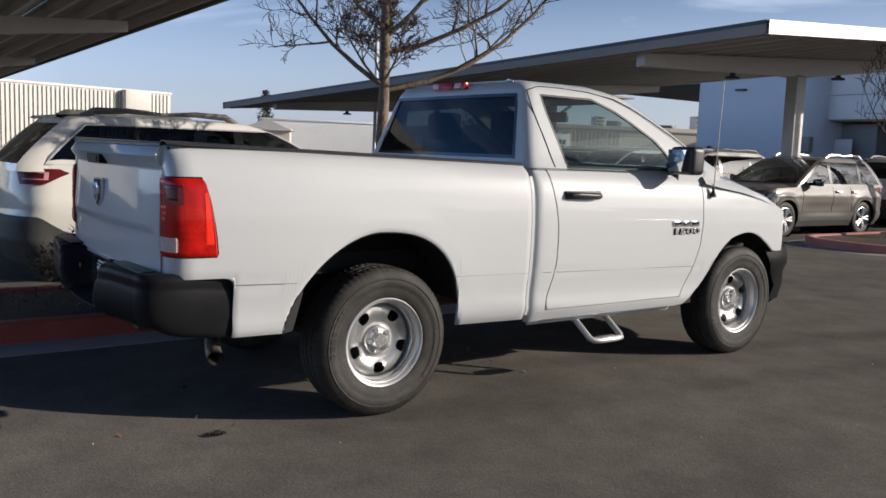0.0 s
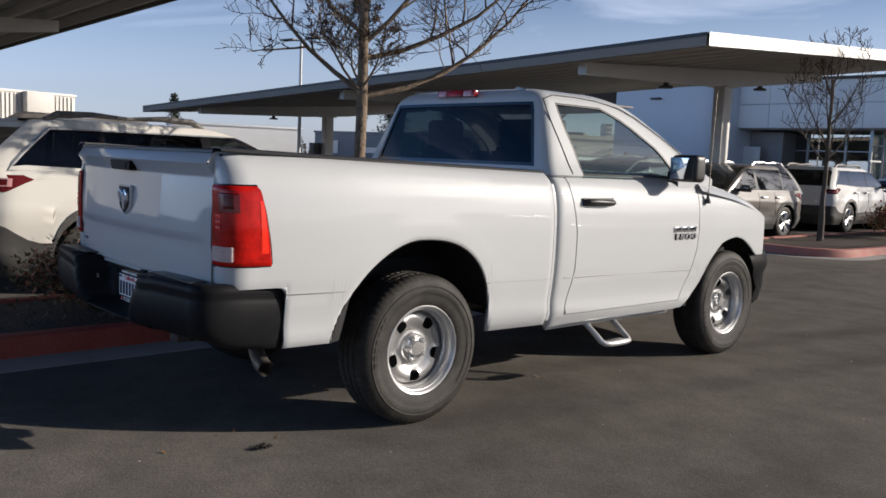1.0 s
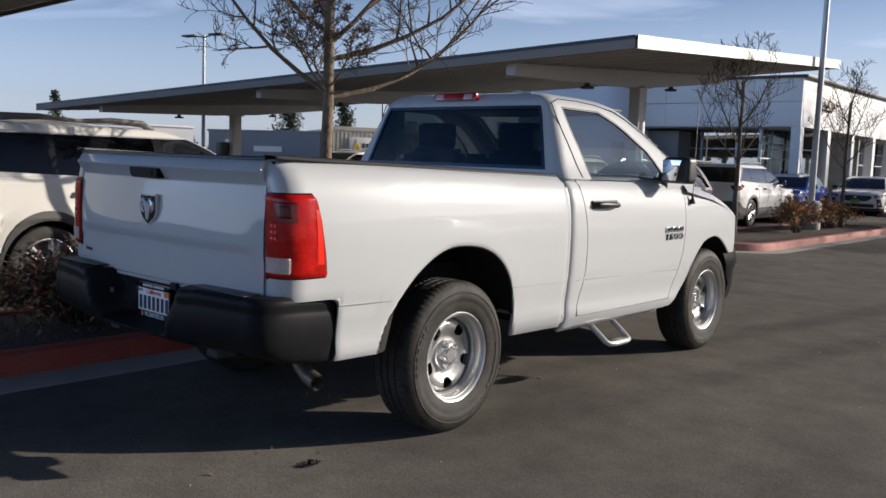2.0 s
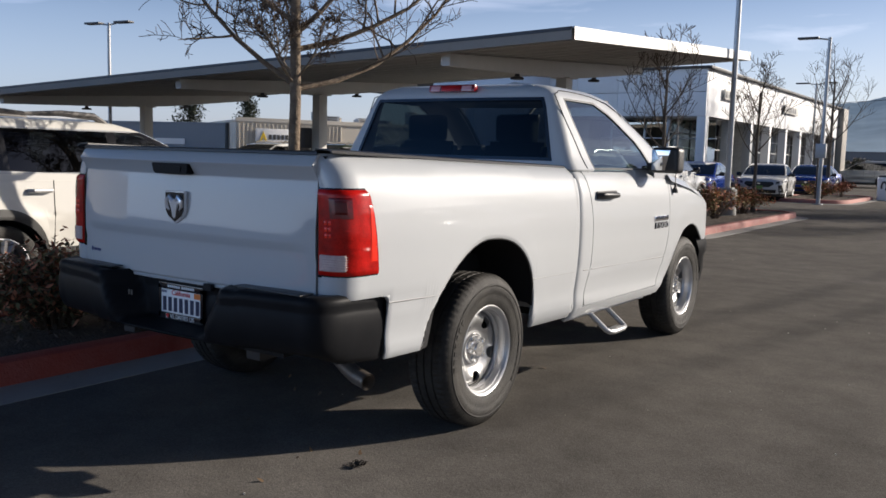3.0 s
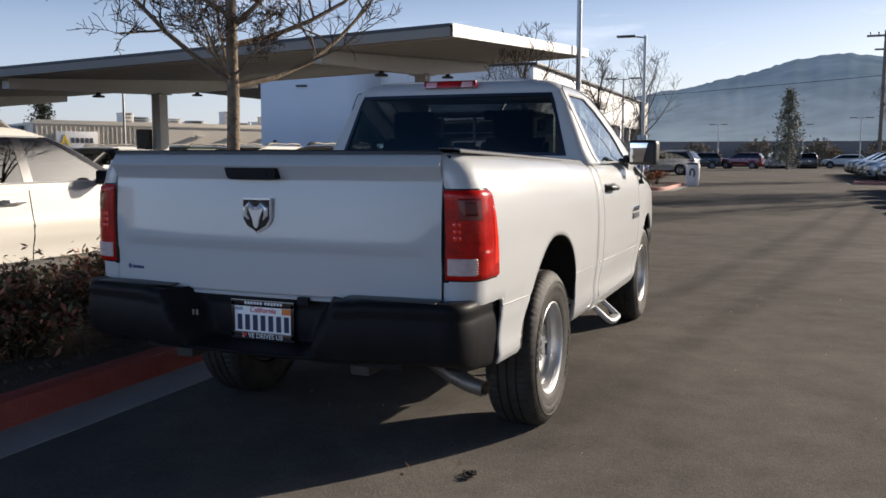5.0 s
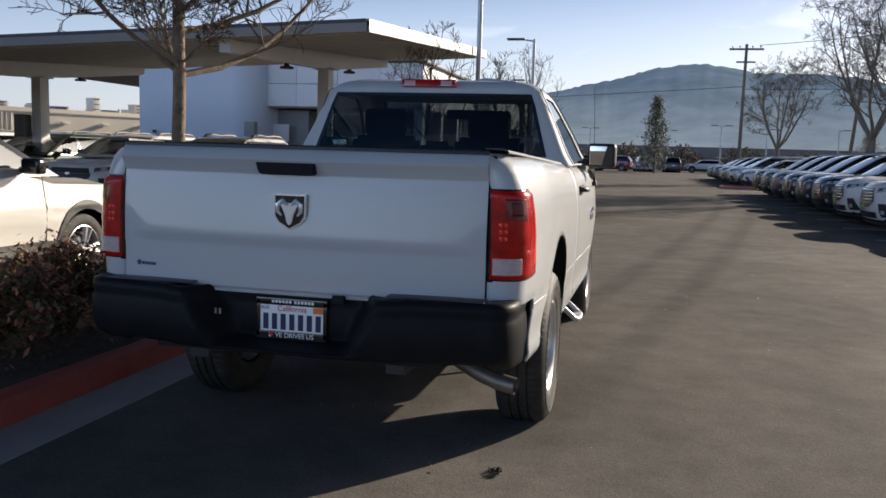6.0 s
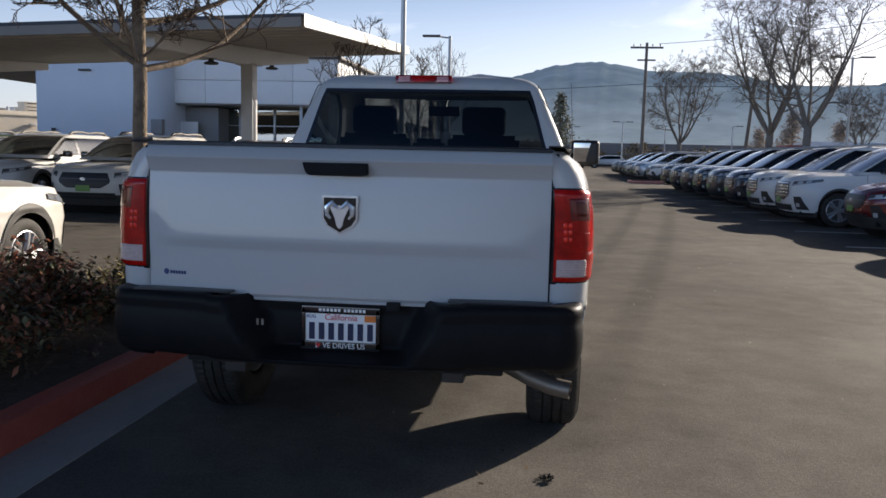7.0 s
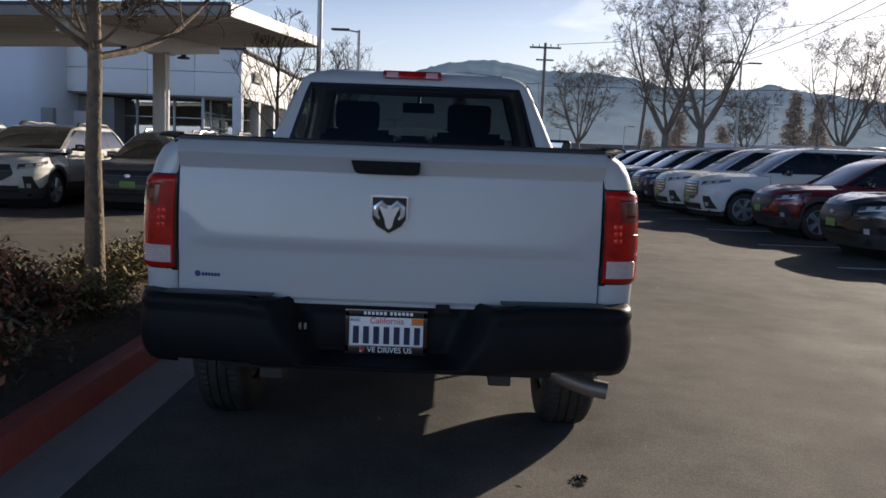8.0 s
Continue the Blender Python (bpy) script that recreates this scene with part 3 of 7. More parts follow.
badd("meter_box", box(box(bmn(), (-13.9, 26.45, 2.1), (0.45, 0.25, 0.6), 0.02), (-13.8, 26.5, 1.3), (0.12, 0.12, 1.2), 0.01), M["grey_panel"], parent=tw)
badd("notice_panel", box(bmn(), (-13.3, 27.9, 2.0), (0.75, 0.05, 0.75), 0.01), M["ink_white"], parent=tw)
# recessed glazing under the band
badd("back_wall", box(bmn(), (-12.0, 35.5, 1.6), (9.0, 0.2, 3.2)), M["indoor"])
badd("indoor_floor", box(bmn(), (-11.0, 40.0, 0.06), (7.0, 22.0, 0.1)), M["indoor"])
badd("low_wall", box(bmn(), (-10.4, 29.4, 0.55), (6.0, 0.18, 1.1), 0.01), M["grey_panel"])
for k in range(4):
    a, b = -13.2 + 1.45 * k, -13.2 + 1.45 * (k + 1)
    w = badd("window", box(bmn(), ((a + b) / 2, 29.4, 2.1), (b - a - 0.1, 0.02, 1.95)), M["shop_glass"])
    w.visible_shadow = False
    badd("window_mullion", box(box(bmn(), (a, 29.4, 2.1), (0.09, 0.14, 2.0), 0.01), ((a + b) / 2, 29.4, 2.3), (b - a, 0.08, 0.05)), M["mullion"])
for k in range(9):
    y = BY + 0.25 + (BFAR - BY - 0.5) * k / 8
    badd("pillar", box(bmn(), (BX - 0.18, y, BB / 2), (0.34, 0.34, BB), 0.015), M["stucco"] if k in (0, 3, 4, 5, 6) else M["mullion"])
    if k < 8:
        dy = (BFAR - BY - 0.5) / 8
        w = badd("window", box(bmn(), (BX - 1.5, y + dy / 2, 1.75), (0.02, dy - 0.2, 2.7)), M["shop_glass"])
        w.visible_shadow = False
        bm = bmn()
        for i in range(4):
            box(bm, (BX - 1.5, y + 0.1 + i * dy / 3, 1.6), (0.1, 0.07, 3.1), 0.008)
        for z in (0.35, 1.9, 2.5):
            box(bm, (BX - 1.5, y + dy / 2, z), (0.08, dy, 0.06), 0.008)
        badd("window_mullion", bm, M["mullion"])
for y, n in ((BY + 2.6, 3), (BY + 12.5, 5)):
    s = badd("fascia_sign", box(bmn(), (BX + 0.10, y, 4.1), (0.08, 0.55 * n, 0.42), 0.02), M["galv"], "grey sign with unreadable letters")
    for k in range(n):
        badd("sign_bar", box(bmn(), (BX + 0.15, y - 0.2 * n + 0.42 * k, 4.1), (0.03, 0.26, 0.26), 0.01), M["grey_panel"], parent=s)
badd("end_block", box(bmn(), (BX - 4.3, BFAR + 0.9, 2.5), (9.2, 1.4, 5.0), 0.03), M["bronze"])

# ---- far buildings ----
M["tan"] = mat("tan_block", (0.66, 0.60, 0.51), 0.85, bump=(3, 0.1), mottle=(0.15, 0.5, (0.58, 0.53, 0.45)))
M["rib_white"] = mat("ribbed_white_metal", (0.60, 0.585, 0.55), 0.5, mottle=(0.2, 0.4, (0.52, 0.50, 0.47)))
M["slate"] = mat("slate_blue_metal", (0.22, 0.25, 0.29), 0.6, mottle=(0.3, 0.4, (0.18, 0.21, 0.25)))
M["door_tan"] = mat("roller_door", (0.44, 0.41, 0.36), 0.6, bump=(20, 0.1))


def wall_thing(name, a, b, h, depth, material, label, roof_mat=None):
    """A long building whose seen face runs from a to b on the ground."""
    a, b = Vector(a), Vector(b)
    d = (b - a)
    ln = d.length
    ang = math.degrees(math.atan2(d.y, d.x))
    e = thing(name, (a.x, a.y, 0), label, "building", rz=ang)
    part("wall", box(bmn(), (ln / 2, depth / 2, h / 2), (ln, depth, h)), material, e)
    part("roof_edge", box(bmn(), (ln / 2, depth / 2, h + 0.08), (ln + 0.2, depth + 0.2, 0.2), 0.03), roof_mat or material, e)
    return e, ln


e, ln = wall_thing("ribbed_warehouse", (-58.0, -34.0), (-70.0, 22.0), 5.3, 26, M["rib_white"], "white ribbed metal warehouse", M["rib_white"])
e.matrix_world = pose(-58, -34, 0, 0, 0, math.degrees(math.atan2(56, -12)))
for k in range(110):
    x = ln - 0.3 - 0.34 * k
    part("rib", box(bmn(), (x, -0.05, 2.6), (0.09, 0.12, 5.2), 0.02), M["rib_white"], e)
part("vent_box", box(bmn(), (ln - 3.4, -0.4, 4.6), (2.2, 0.9, 1.6), 0.05), M["galv"], e)
e, ln = wall_thing("low_white_building", (-78.0, 34.0), (-73.2, 46.0), 3.9, 12, M["stucco"], "low white building beyond the car park")
e, ln = wall_thing("small_house", (-66.0, 27.0), (-64.2, 30.5), 2.6, 5, M["tan"], "small pale house with a gable roof")
bm = bmn()
prism(bm, [(-0.3, 2.6), (ln / 2, 3.6), (ln + 0.3, 2.6)], 'y', -0.2, 5.2)
part("gable_roof", bm, M["rib_white"], e)
e, ln = wall_thing("tan_warehouse", (-52.3, 46.0), (-38.0, 72.0), 3.75, 20, M["tan"], "tan block warehouse with roller doors")
for k in range(26):
    part("rib", box(bmn(), (0.25 + 0.36 * k, -0.04, 1.85), (0.08, 0.1, 3.6), 0.02), M["tan"], e)
for k in range(5):
    dr = part("roller_door", box(bmn(), (11.8 + 3.4 * k, -0.02, 1.15), (2.2, 0.1, 2.3), 0.02), M["door_tan"], e)
    for z in (0.4, 0.8, 1.2, 1.6, 2.0):
        part("door_slat", box(bmn(), (11.8 + 3.4 * k, -0.08, z), (2.1, 0.03, 0.03)), M["door_tan"], dr)
    part("wall_lamp", box(bmn(), (13.4 + 3.4 * k, -0.25, 3.0), (0.7, 0.4, 0.22), 0.06), M["galv"], e)
sg = part("sign_board", box(bmn(), (3.2, -0.2, 2.6), (3.2, 0.08, 1.3), 0.02), M["ink_white"], e, "white sign with a yellow mark and bars")
part("sign_mark", prism(bmn(), [(1.9, 2.15), (2.25, 3.05), (2.6, 2.15), (2.4, 2.15), (2.25, 2.6), (2.1, 2.15)], 'y', -0.28, -0.23), mat("sign_yellow", (0.6, 0.42, 0.03), 0.5), sg)
for k in range(5):
    part("sign_bar", box(bmn(), (2.85 + 0.36 * k, -0.25, 2.55), (0.24, 0.02, 0.4)), M["dark_trim"], sg)
rnd = random.Random(41)
for k in range(15):
    x, y = 8.5 + 1.35 * k + rnd.uniform(-0.3, 0.3), rnd.uniform(2.5, 8.5)
    w_, d_, h_ = rnd.uniform(0.7, 1.7), rnd.uniform(0.8, 1.6), rnd.choice((0.6, 0.8, 1.1, 1.5))
    bm = bmn()
    box(bm, (x, y, 3.9 + h_ / 2), (w_, d_, h_), 0.04)
    box(bm, (x, y, 3.9 + h_), (w_ * 1.06, d_ * 1.06, 0.08), 0.02)
    if k % 3 == 0:
        tube(bm, [(x + w_ * 0.8, y, 3.7), (x + w_ * 0.8, y, 4.4 + h_ * 0.5)], 0.09, 8)
    un = part("roof_unit", bm, (M["galv"], M["slate"], M["tan"], M["galv"])[k % 4], e)
    for z in span(4.0, 3.8 + h_, 3):
        part("louvre", box(bmn(), (x, y - d_ / 2 - 0.01, z), (w_ * 0.7, 0.03, 0.07)), M["lamp_grey"], un)
part("parapet", box(bmn(), (ln / 2, 0.15, 3.98), (ln, 0.25, 0.3), 0.03), M["tan"], e)
e, ln = wall_thing("slate_shed", (-66.0, 43.0), (-54.6, 46.8), 3.5, 9, M["slate"], "slate blue metal shed beside the warehouse")
part("window_strip", box(bmn(), (ln * 0.55, -0.05, 2.0), (3.0, 0.08, 0.5)), M["ink_white"], e)
part("sign_board", box(bmn(), (ln * 0.2, -0.06, 2.2), (0.9, 0.08, 1.2)), M["ink_white"], e)
e, ln = wall_thing("distant_wall", (-60, 132), (95, 128), 3.4, 14, mat("far_wall", (0.22, 0.20, 0.19), 0.9, mottle=(0.05, 0.5, (0.16, 0.15, 0.145))), "low brown building across the end of the car park")
e, ln = wall_thing("distant_white_roof", (26, 84), (52, 80), 3.2, 12, M["stucco"], "low pale building behind the bare trees")

# red delivery box body parked beyond the row of cars
rb = thing("box_trailer", (22.3, 76.0, 0), "faded red box trailer beyond the row of cars", "trailer")
part("box_body", box(bmn(), (0, 0, 1.95), (1.75, 4.0, 1.7), 0.03), mat("faded_red_metal", (0.30, 0.07, 0.05), 0.6, mottle=(2, 0.6, (0.36, 0.14, 0.11))), rb)
part("chassis", box(bmn(), (0, 0, 0.98), (1.5, 4.0, 0.25), 0.02), M["dark_metal"], rb)
for yy in (-1.3, 1.3):
    for xx in (-0.75, 0.75):
        bm = bmn()
        tube(bm, [(xx - 0.1, yy, 0.44), (xx + 0.1, yy, 0.44)], 0.45, 18)
        part("wheel", bm, M["rubber"], rb)

# ---- hills ----
hill_m = bpy.data.materials.new("hazy_hill")
hill_m.use_nodes = True
hn, hl = hill_m.node_tree.nodes, hill_m.node_tree.links
hp = hn["Principled BSDF"]
htc, hnz, hr = hn.new("ShaderNodeTexCoord"), hn.new("ShaderNodeTexNoise"), hn.new("ShaderNodeValToRGB")
hnz.inputs["Scale"].default_value, hnz.inputs["Detail"].default_value = 0.006, 9
hr.color_ramp.elements[0].position, hr.color_ramp.elements[1].position = 0.42, 0.62
hr.color_ramp.elements[0].color, hr.color_ramp.elements[1].color = (0.03, 0.045, 0.05, 1), (0.08, 0.10, 0.10, 1)
hl.new(htc.outputs["Object"], hnz.inputs["Vector"])
hl.new(hnz.outputs["Fac"], hr.inputs["Fac"])
hl.new(hr.outputs["Color"], hp.inputs["Base Color"])
# haze put into a glow of the hill colour, paler towards the foot
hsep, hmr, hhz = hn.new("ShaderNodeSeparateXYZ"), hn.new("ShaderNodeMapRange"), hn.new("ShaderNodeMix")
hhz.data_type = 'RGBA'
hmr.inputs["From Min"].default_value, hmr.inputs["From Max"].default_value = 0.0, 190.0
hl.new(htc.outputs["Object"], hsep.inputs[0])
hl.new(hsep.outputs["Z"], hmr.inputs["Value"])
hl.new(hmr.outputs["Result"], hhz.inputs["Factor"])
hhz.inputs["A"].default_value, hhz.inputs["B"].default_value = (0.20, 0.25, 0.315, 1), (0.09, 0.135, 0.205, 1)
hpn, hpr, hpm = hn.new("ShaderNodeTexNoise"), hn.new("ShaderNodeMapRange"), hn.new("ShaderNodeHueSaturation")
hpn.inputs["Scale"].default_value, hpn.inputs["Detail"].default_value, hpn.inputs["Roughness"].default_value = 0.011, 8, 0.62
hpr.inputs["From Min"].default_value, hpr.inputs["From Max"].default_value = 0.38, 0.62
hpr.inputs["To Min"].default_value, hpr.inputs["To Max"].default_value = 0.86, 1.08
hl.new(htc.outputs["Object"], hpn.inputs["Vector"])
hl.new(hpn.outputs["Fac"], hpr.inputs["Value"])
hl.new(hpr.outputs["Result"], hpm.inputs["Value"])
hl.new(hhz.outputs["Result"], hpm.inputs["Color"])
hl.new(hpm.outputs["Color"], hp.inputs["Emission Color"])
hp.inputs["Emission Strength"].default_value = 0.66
hp.inputs["Roughness"].default_value = 1.0
hp.inputs["Specular IOR Level"].default_value = 0.0
RIDGE = [(-40, 1.2), (-25, 2.0), (-14, 3.2), (-8.5, 3.95), (-4.8, 4.62), (-2.1, 5.15), (-0.2, 5.75), (1.4, 6.0), (2.9, 6.15), (4.2, 5.95), (5.3, 5.7), (7.0, 5.52), (9.9, 5.42), (12.0, 5.2), (14.2, 4.74), (17, 4.6), (19.6, 4.62), (20.6, 4.98), (21.8, 4.55), (26.6, 3.85), (36, 3.3), (50, 2.4), (70, 1.2)]
bm = bmn()
rws = []
for j in range(13):
    row = []
    for k in range(-160, 281):
        az = radians(k * 0.25)
        f = j / 12
        d = 1150 + 1350 * f
        el = lerp(RIDGE, k * 0.25)
        n1 = noise.noise(V(k * 0.045, 2.0, 0.5)) * 0.12 + noise.noise(V(k * 0.23, 5.0, 0.5)) * 0.10 + abs(noise.noise(V(k * 0.9, 9.0, 0.5))) * 0.15
        prof = smooth01(0, 1, f) * 0.8 + 0.2 * f + 0.05 * noise.noise(V(k * 0.06, f * 4, 7.0)) * f * (1 - f) * 4
        z = (d * math.tan(radians(el + n1))) * prof - 8 * (1 - f)
        row.append(V(d * math.sin(az), d * math.cos(az), z))
    rws.append(row)
grid(bm, rws)
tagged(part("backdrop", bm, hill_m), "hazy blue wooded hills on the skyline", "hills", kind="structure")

# ---- tree beds ----
def island(name, x0, x1, y0, y1, r, material=None):
    pts = []
    for cx, cy, a0 in ((x1 - r, y0 + r, -90), (x1 - r, y1 - r, 0), (x0 + r, y1 - r, 90), (x0 + r, y0 + r, 180)):
        for k in range(9):
            a = radians(a0 + 90 * k / 8)
            pts.append((cx + r * math.cos(a), cy + r * math.sin(a)))
    kerb_line("kerb", pts, 0.15, 0.15, material or M["pink_kerb"], "faded red painted kerb round a tree bed", closed=True, gutter=0.3)
    ins = [(x0 + 0.15 + (x1 - x0 - 0.3) * (px - x0) / (x1 - x0), y0 + 0.15 + (y1 - y0 - 0.3) * (py - y0) / (y1 - y0)) for px, py in pts]
    bed(name, ins, 0.12, x0)


island("planting_bed", -4.15, -1.95, 11.6, 21.3, 0.9)
island("planting_bed", -5.4, -2.5, 30.6, 38.5, 1.2)
island("planting_bed", 5.2, 11.2, 42.6, 46.0, 1.2)

# ---- bare trees ----
M["bark"] = mat("bark", (0.235, 0.178, 0.125), 0.9, bump=(34, 0.9, 0.02), mottle=(16, 0.9, (0.095, 0.07, 0.05)))
M["bark_far"] = mat("grey_bark", (0.15, 0.13, 0.11), 0.9, bump=(20, 0.5), mottle=(4, 0.7, (0.22, 0.195, 0.17)))
M["bark_dark"] = mat("dark_bark", (0.085, 0.070, 0.058), 0.9, bump=(30, 0.6), mottle=(6, 0.7, (0.14, 0.12, 0.10)))
# far twigs lighter than the near ones: haze and backlight put into the bark colour
M["twig_far"] = mat("hazed_twig_bark", (0.17, 0.145, 0.12), 0.9, mottle=(3, 0.6, (0.11, 0.09, 0.075)))
M["twig"] = mat("twig_bark", (0.075, 0.05, 0.035), 0.9, mottle=(20, 0.6, (0.12, 0.085, 0.055)))


def bare_tree(name, at, seed, trunk_r, fork, limbs, length, label, bark, levels=3, up=0.55, kids=5, leaves=0, lean=(0, 0), curl=0.25, fine=0.0022, leader=0.0, droop=0.0):
    """A leafless tree: tapered trunk, limbs at given (height, azimuth, length, rise), and twigs by branching on."""
    rnd = random.Random(seed)
    t = thing(name, (at[0], at[1], at[2]), label, "tree")
    wood, twigs = bmn(), bmn()
    top = fork

    def branch(p, d, ln, r, lev):
        n = 6 if lev < 2 else 4
        pts, rad = [Vector(p)], [r]
        q, dd = Vector(p), Vector(d).normalized()
        for i in range(n):
            dd = (dd + V(rnd.uniform(-1, 1), rnd.uniform(-1, 1), rnd.uniform(-0.6 if lev < 2 else -1.0, 1.0) * up) * curl * (0.45, 0.9, 1.1, 1.3, 1.5)[lev]).normalized()
            if lev == 0:
                dd = (dd + V(0, 0, 0.17 if i else 0.02)).normalized()
            q = q + dd * ln / n
            pts.append(q.copy())
            rad.append(r * (1 - 0.78 * (i + 1) / n))
        tube(wood if lev < 2 else twigs, pts, [max(x, fine) for x in rad], 7 if lev < 1 else 5 if lev < 2 else 3, cap=False)
        if lev < levels:
            for k in range(kids + (2 if lev == 0 else 0)):
                f = 0.22 + 0.78 * (k + rnd.random() * 0.8) / (kids + 0.5)
                f = min(f, 0.98)
                i = min(int(f * n), n - 1)
                b = pts[i].lerp(pts[i + 1], f * n - i)
                ax = (pts[i + 1] - pts[i]).normalized()
                o = V(rnd.uniform(-1, 1), rnd.uniform(-1, 1), rnd.uniform(-0.4 - droop, 0.9 - droop))
                o = (o - ax * o.dot(ax)).normalized()
                nd = (ax * rnd.uniform(0.5, 0.9) + o * rnd.uniform(0.6, 1.0)).normalized()
                branch(b, nd, ln * rnd.uniform(0.32, 0.58) * (1.1 - 0.4 * f), max(r * (1 - 0.7 * f) * 0.6, fine), lev + 1)
    tp = []
    for k in range(9):
        z = (fork + 0.05) * k / 8
        tp.append(V(lean[0] * z + 0.02 * noise.noise(V(z * 2, seed, 0)), lean[1] * z + 0.02 * noise.noise(V(z * 2, seed, 5)), z - 0.08 * (k == 0)))
    tube(wood, tp, [trunk_r * (1.25 if k == 0 else 1.08 if k == 1 else 1.0 - (0.12 + leader) * k / 8) for k in range(9)], 12)
    base = tp[-1]
    for h, az, ln, rise, rr in limbs:
        a = radians(az)
        p = V(lean[0] * h, lean[1] * h, min(h, fork))
        if h > fork:
            p = base + V(0, 0, h - fork)
        branch(p, V(math.sin(a), math.cos(a), rise), ln * length, trunk_r * rr, 0)
    part("trunk", wood, bark, t)
    tw = part("twig_spray", twigs, M["twig_far"] if bark is M["bark_far"] else M["twig"], t)
    tw["kind"] = "stuff"
    if leaves:
        lb = bmn()
        tv = [v.co.copy() for v in tw.data.vertices]
        for k in range(leaves):
            p = tv[rnd.randrange(len(tv))]
            a, s = rnd.uniform(0, 6.28), rnd.uniform(0.018, 0.04)
            u = V(math.cos(a), math.sin(a), rnd.uniform(-0.6, 0.6)) * s
            w = V(-math.sin(a), math.cos(a), rnd.uniform(-0.8, 0.2)) * s * 0.6
            lb.faces.new([lb.verts.new(q) for q in (p, p + u + w, p + u * 2, p + u - w)])
        lv = part("leaves", lb, mat(name + "_dry_leaf", (0.12, 0.085, 0.04), 0.8, island=0.4), t, smooth=False)
        lv["kind"] = "stuff"
    return t


# the tree beside the truck
bare_tree("bare_tree", (-2.42, 1.98, 0.12), 11, 0.066, 4.6,
          [(1.87, 27, 2.6, 0.14, 0.46), (1.90, -128, 2.0, 0.55, 0.42), (1.93, -40, 1.2, 0.8, 0.24), (1.90, 165, 1.0, 0.6, 0.24), (1.95, 110, 0.7, 0.5, 0.20), (2.0, -75, 0.9, 0.5, 0.22), (2.22, 32, 2.4, 0.22, 0.42), (2.36, 48, 2.0, 0.85, 0.40),
           (2.46, -112, 2.1, 0.6, 0.38), (2.58, -60, 1.9, 0.7, 0.34), (2.72, 95, 1.8, 0.7, 0.34), (2.82, 10, 2.0, 0.8, 0.34), (3.02, -138, 1.8, 0.8, 0.30), (3.25, 62, 1.7, 0.9, 0.28), (3.5, -40, 1.5, 1.0, 0.26), (3.7, 150, 1.4, 1.0, 0.24)], 1.0,
          "leafless young tree with brown bark in the planting bed", M["bark"], kids=8, curl=0.36, leader=0.42, fine=0.0032, droop=-0.1)
for x, y, s, k in ((-3.38, 14.1, 1.08, 4), (-2.95, 19.9, 1.08, 8), (-4.5, 38.0, 1.72, 21), (-3.9, 32.6, 0.85, 5)):
    bare_tree("bare_tree", (x, y, 0.12), k, 0.052 * s, 2.9 * s,
              [(h * s, az + 17 * k, ln, r, 0.36) for h, az, ln, r in ((1.35, 75, 1.5, 0.8), (1.42, 200, 1.5, 0.9), (1.5, 320, 1.3, 1.0), (1.75, 140, 1.5, 1.2), (1.95, 255, 1.3, 1.3), (2.1, 20, 1.4, 1.3), (2.4, 100, 1.1, 1.6), (2.6, 220, 1.0, 1.8), (2.85, 340, 0.9, 2.5))], s,
              "leafless young tree in a tree bed", M["bark_dark"], levels=2, kids=6, fine=0.0055, leader=0.45, curl=0.13, droop=-0.5)
for x, y, k, s, fk in ((12.25, 36.0, 31, 1.17, 2.9), (11.6, 40.0, 32, 1.22, 2.7), (23.0, 45.0, 35, 1.12, 2.5), (9.2, 53.5, 33, 0.95, 2.4), (30.0, 52.0, 36, 1.1, 2.5), (20.6, 54.0, 37, 0.68, 2.0)):
    bare_tree("bare_tree", (x, y, 0), k, 0.17 * s, fk,
              [(fk - 0.1, az + 37 * k, ln, r, 0.46) for az, r, ln in ((30, 1.6, 5.0), (95, 1.05, 5.2), (150, 2.0, 4.8), (215, 1.2, 5.4), (275, 1.0, 5.2), (330, 1.8, 4.8))], s,
              "large leafless tree with spreading limbs behind the cars", M["bark_far"], levels=4, kids=6, curl=0.34, up=0.8, fine=0.0048)

# ---- evergreen and far trees ----
M["needle"] = mat("conifer_leaf", (0.05, 0.06, 0.04), 0.9, island=0.5)
# leaf colours of the far trees mixed paler, distance haze put into them
M["needle_hazed"] = mat("hazed_conifer_leaf", (0.42, 0.35, 0.295), 0.95, island=0.3)
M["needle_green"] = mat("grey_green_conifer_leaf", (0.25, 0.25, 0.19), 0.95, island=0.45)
M["shrub_leaf"] = mat("dark_shrub_leaf", (0.13, 0.115, 0.055), 0.55, island=0.7)
M["red_leaf"] = mat("red_brown_leaf", (0.36, 0.135, 0.07), 0.55, island=0.7)
M["dry_leaf"] = mat("yellow_green_leaf", (0.24, 0.19, 0.075), 0.7, island=0.5)


def leaf(bm, p, rnd, s):
    a, b = rnd.uniform(0, 6.283), rnd.uniform(-0.9, 0.9)
    u = V(math.cos(a) * math.cos(b), math.sin(a) * math.cos(b), math.sin(b)) * s
    w = V(-math.sin(a), math.cos(a), rnd.uniform(-0.5, 0.5)) * s * 0.42
    bm.faces.new([bm.verts.new(q) for q in (p - u, p + w, p + u, p - w)])


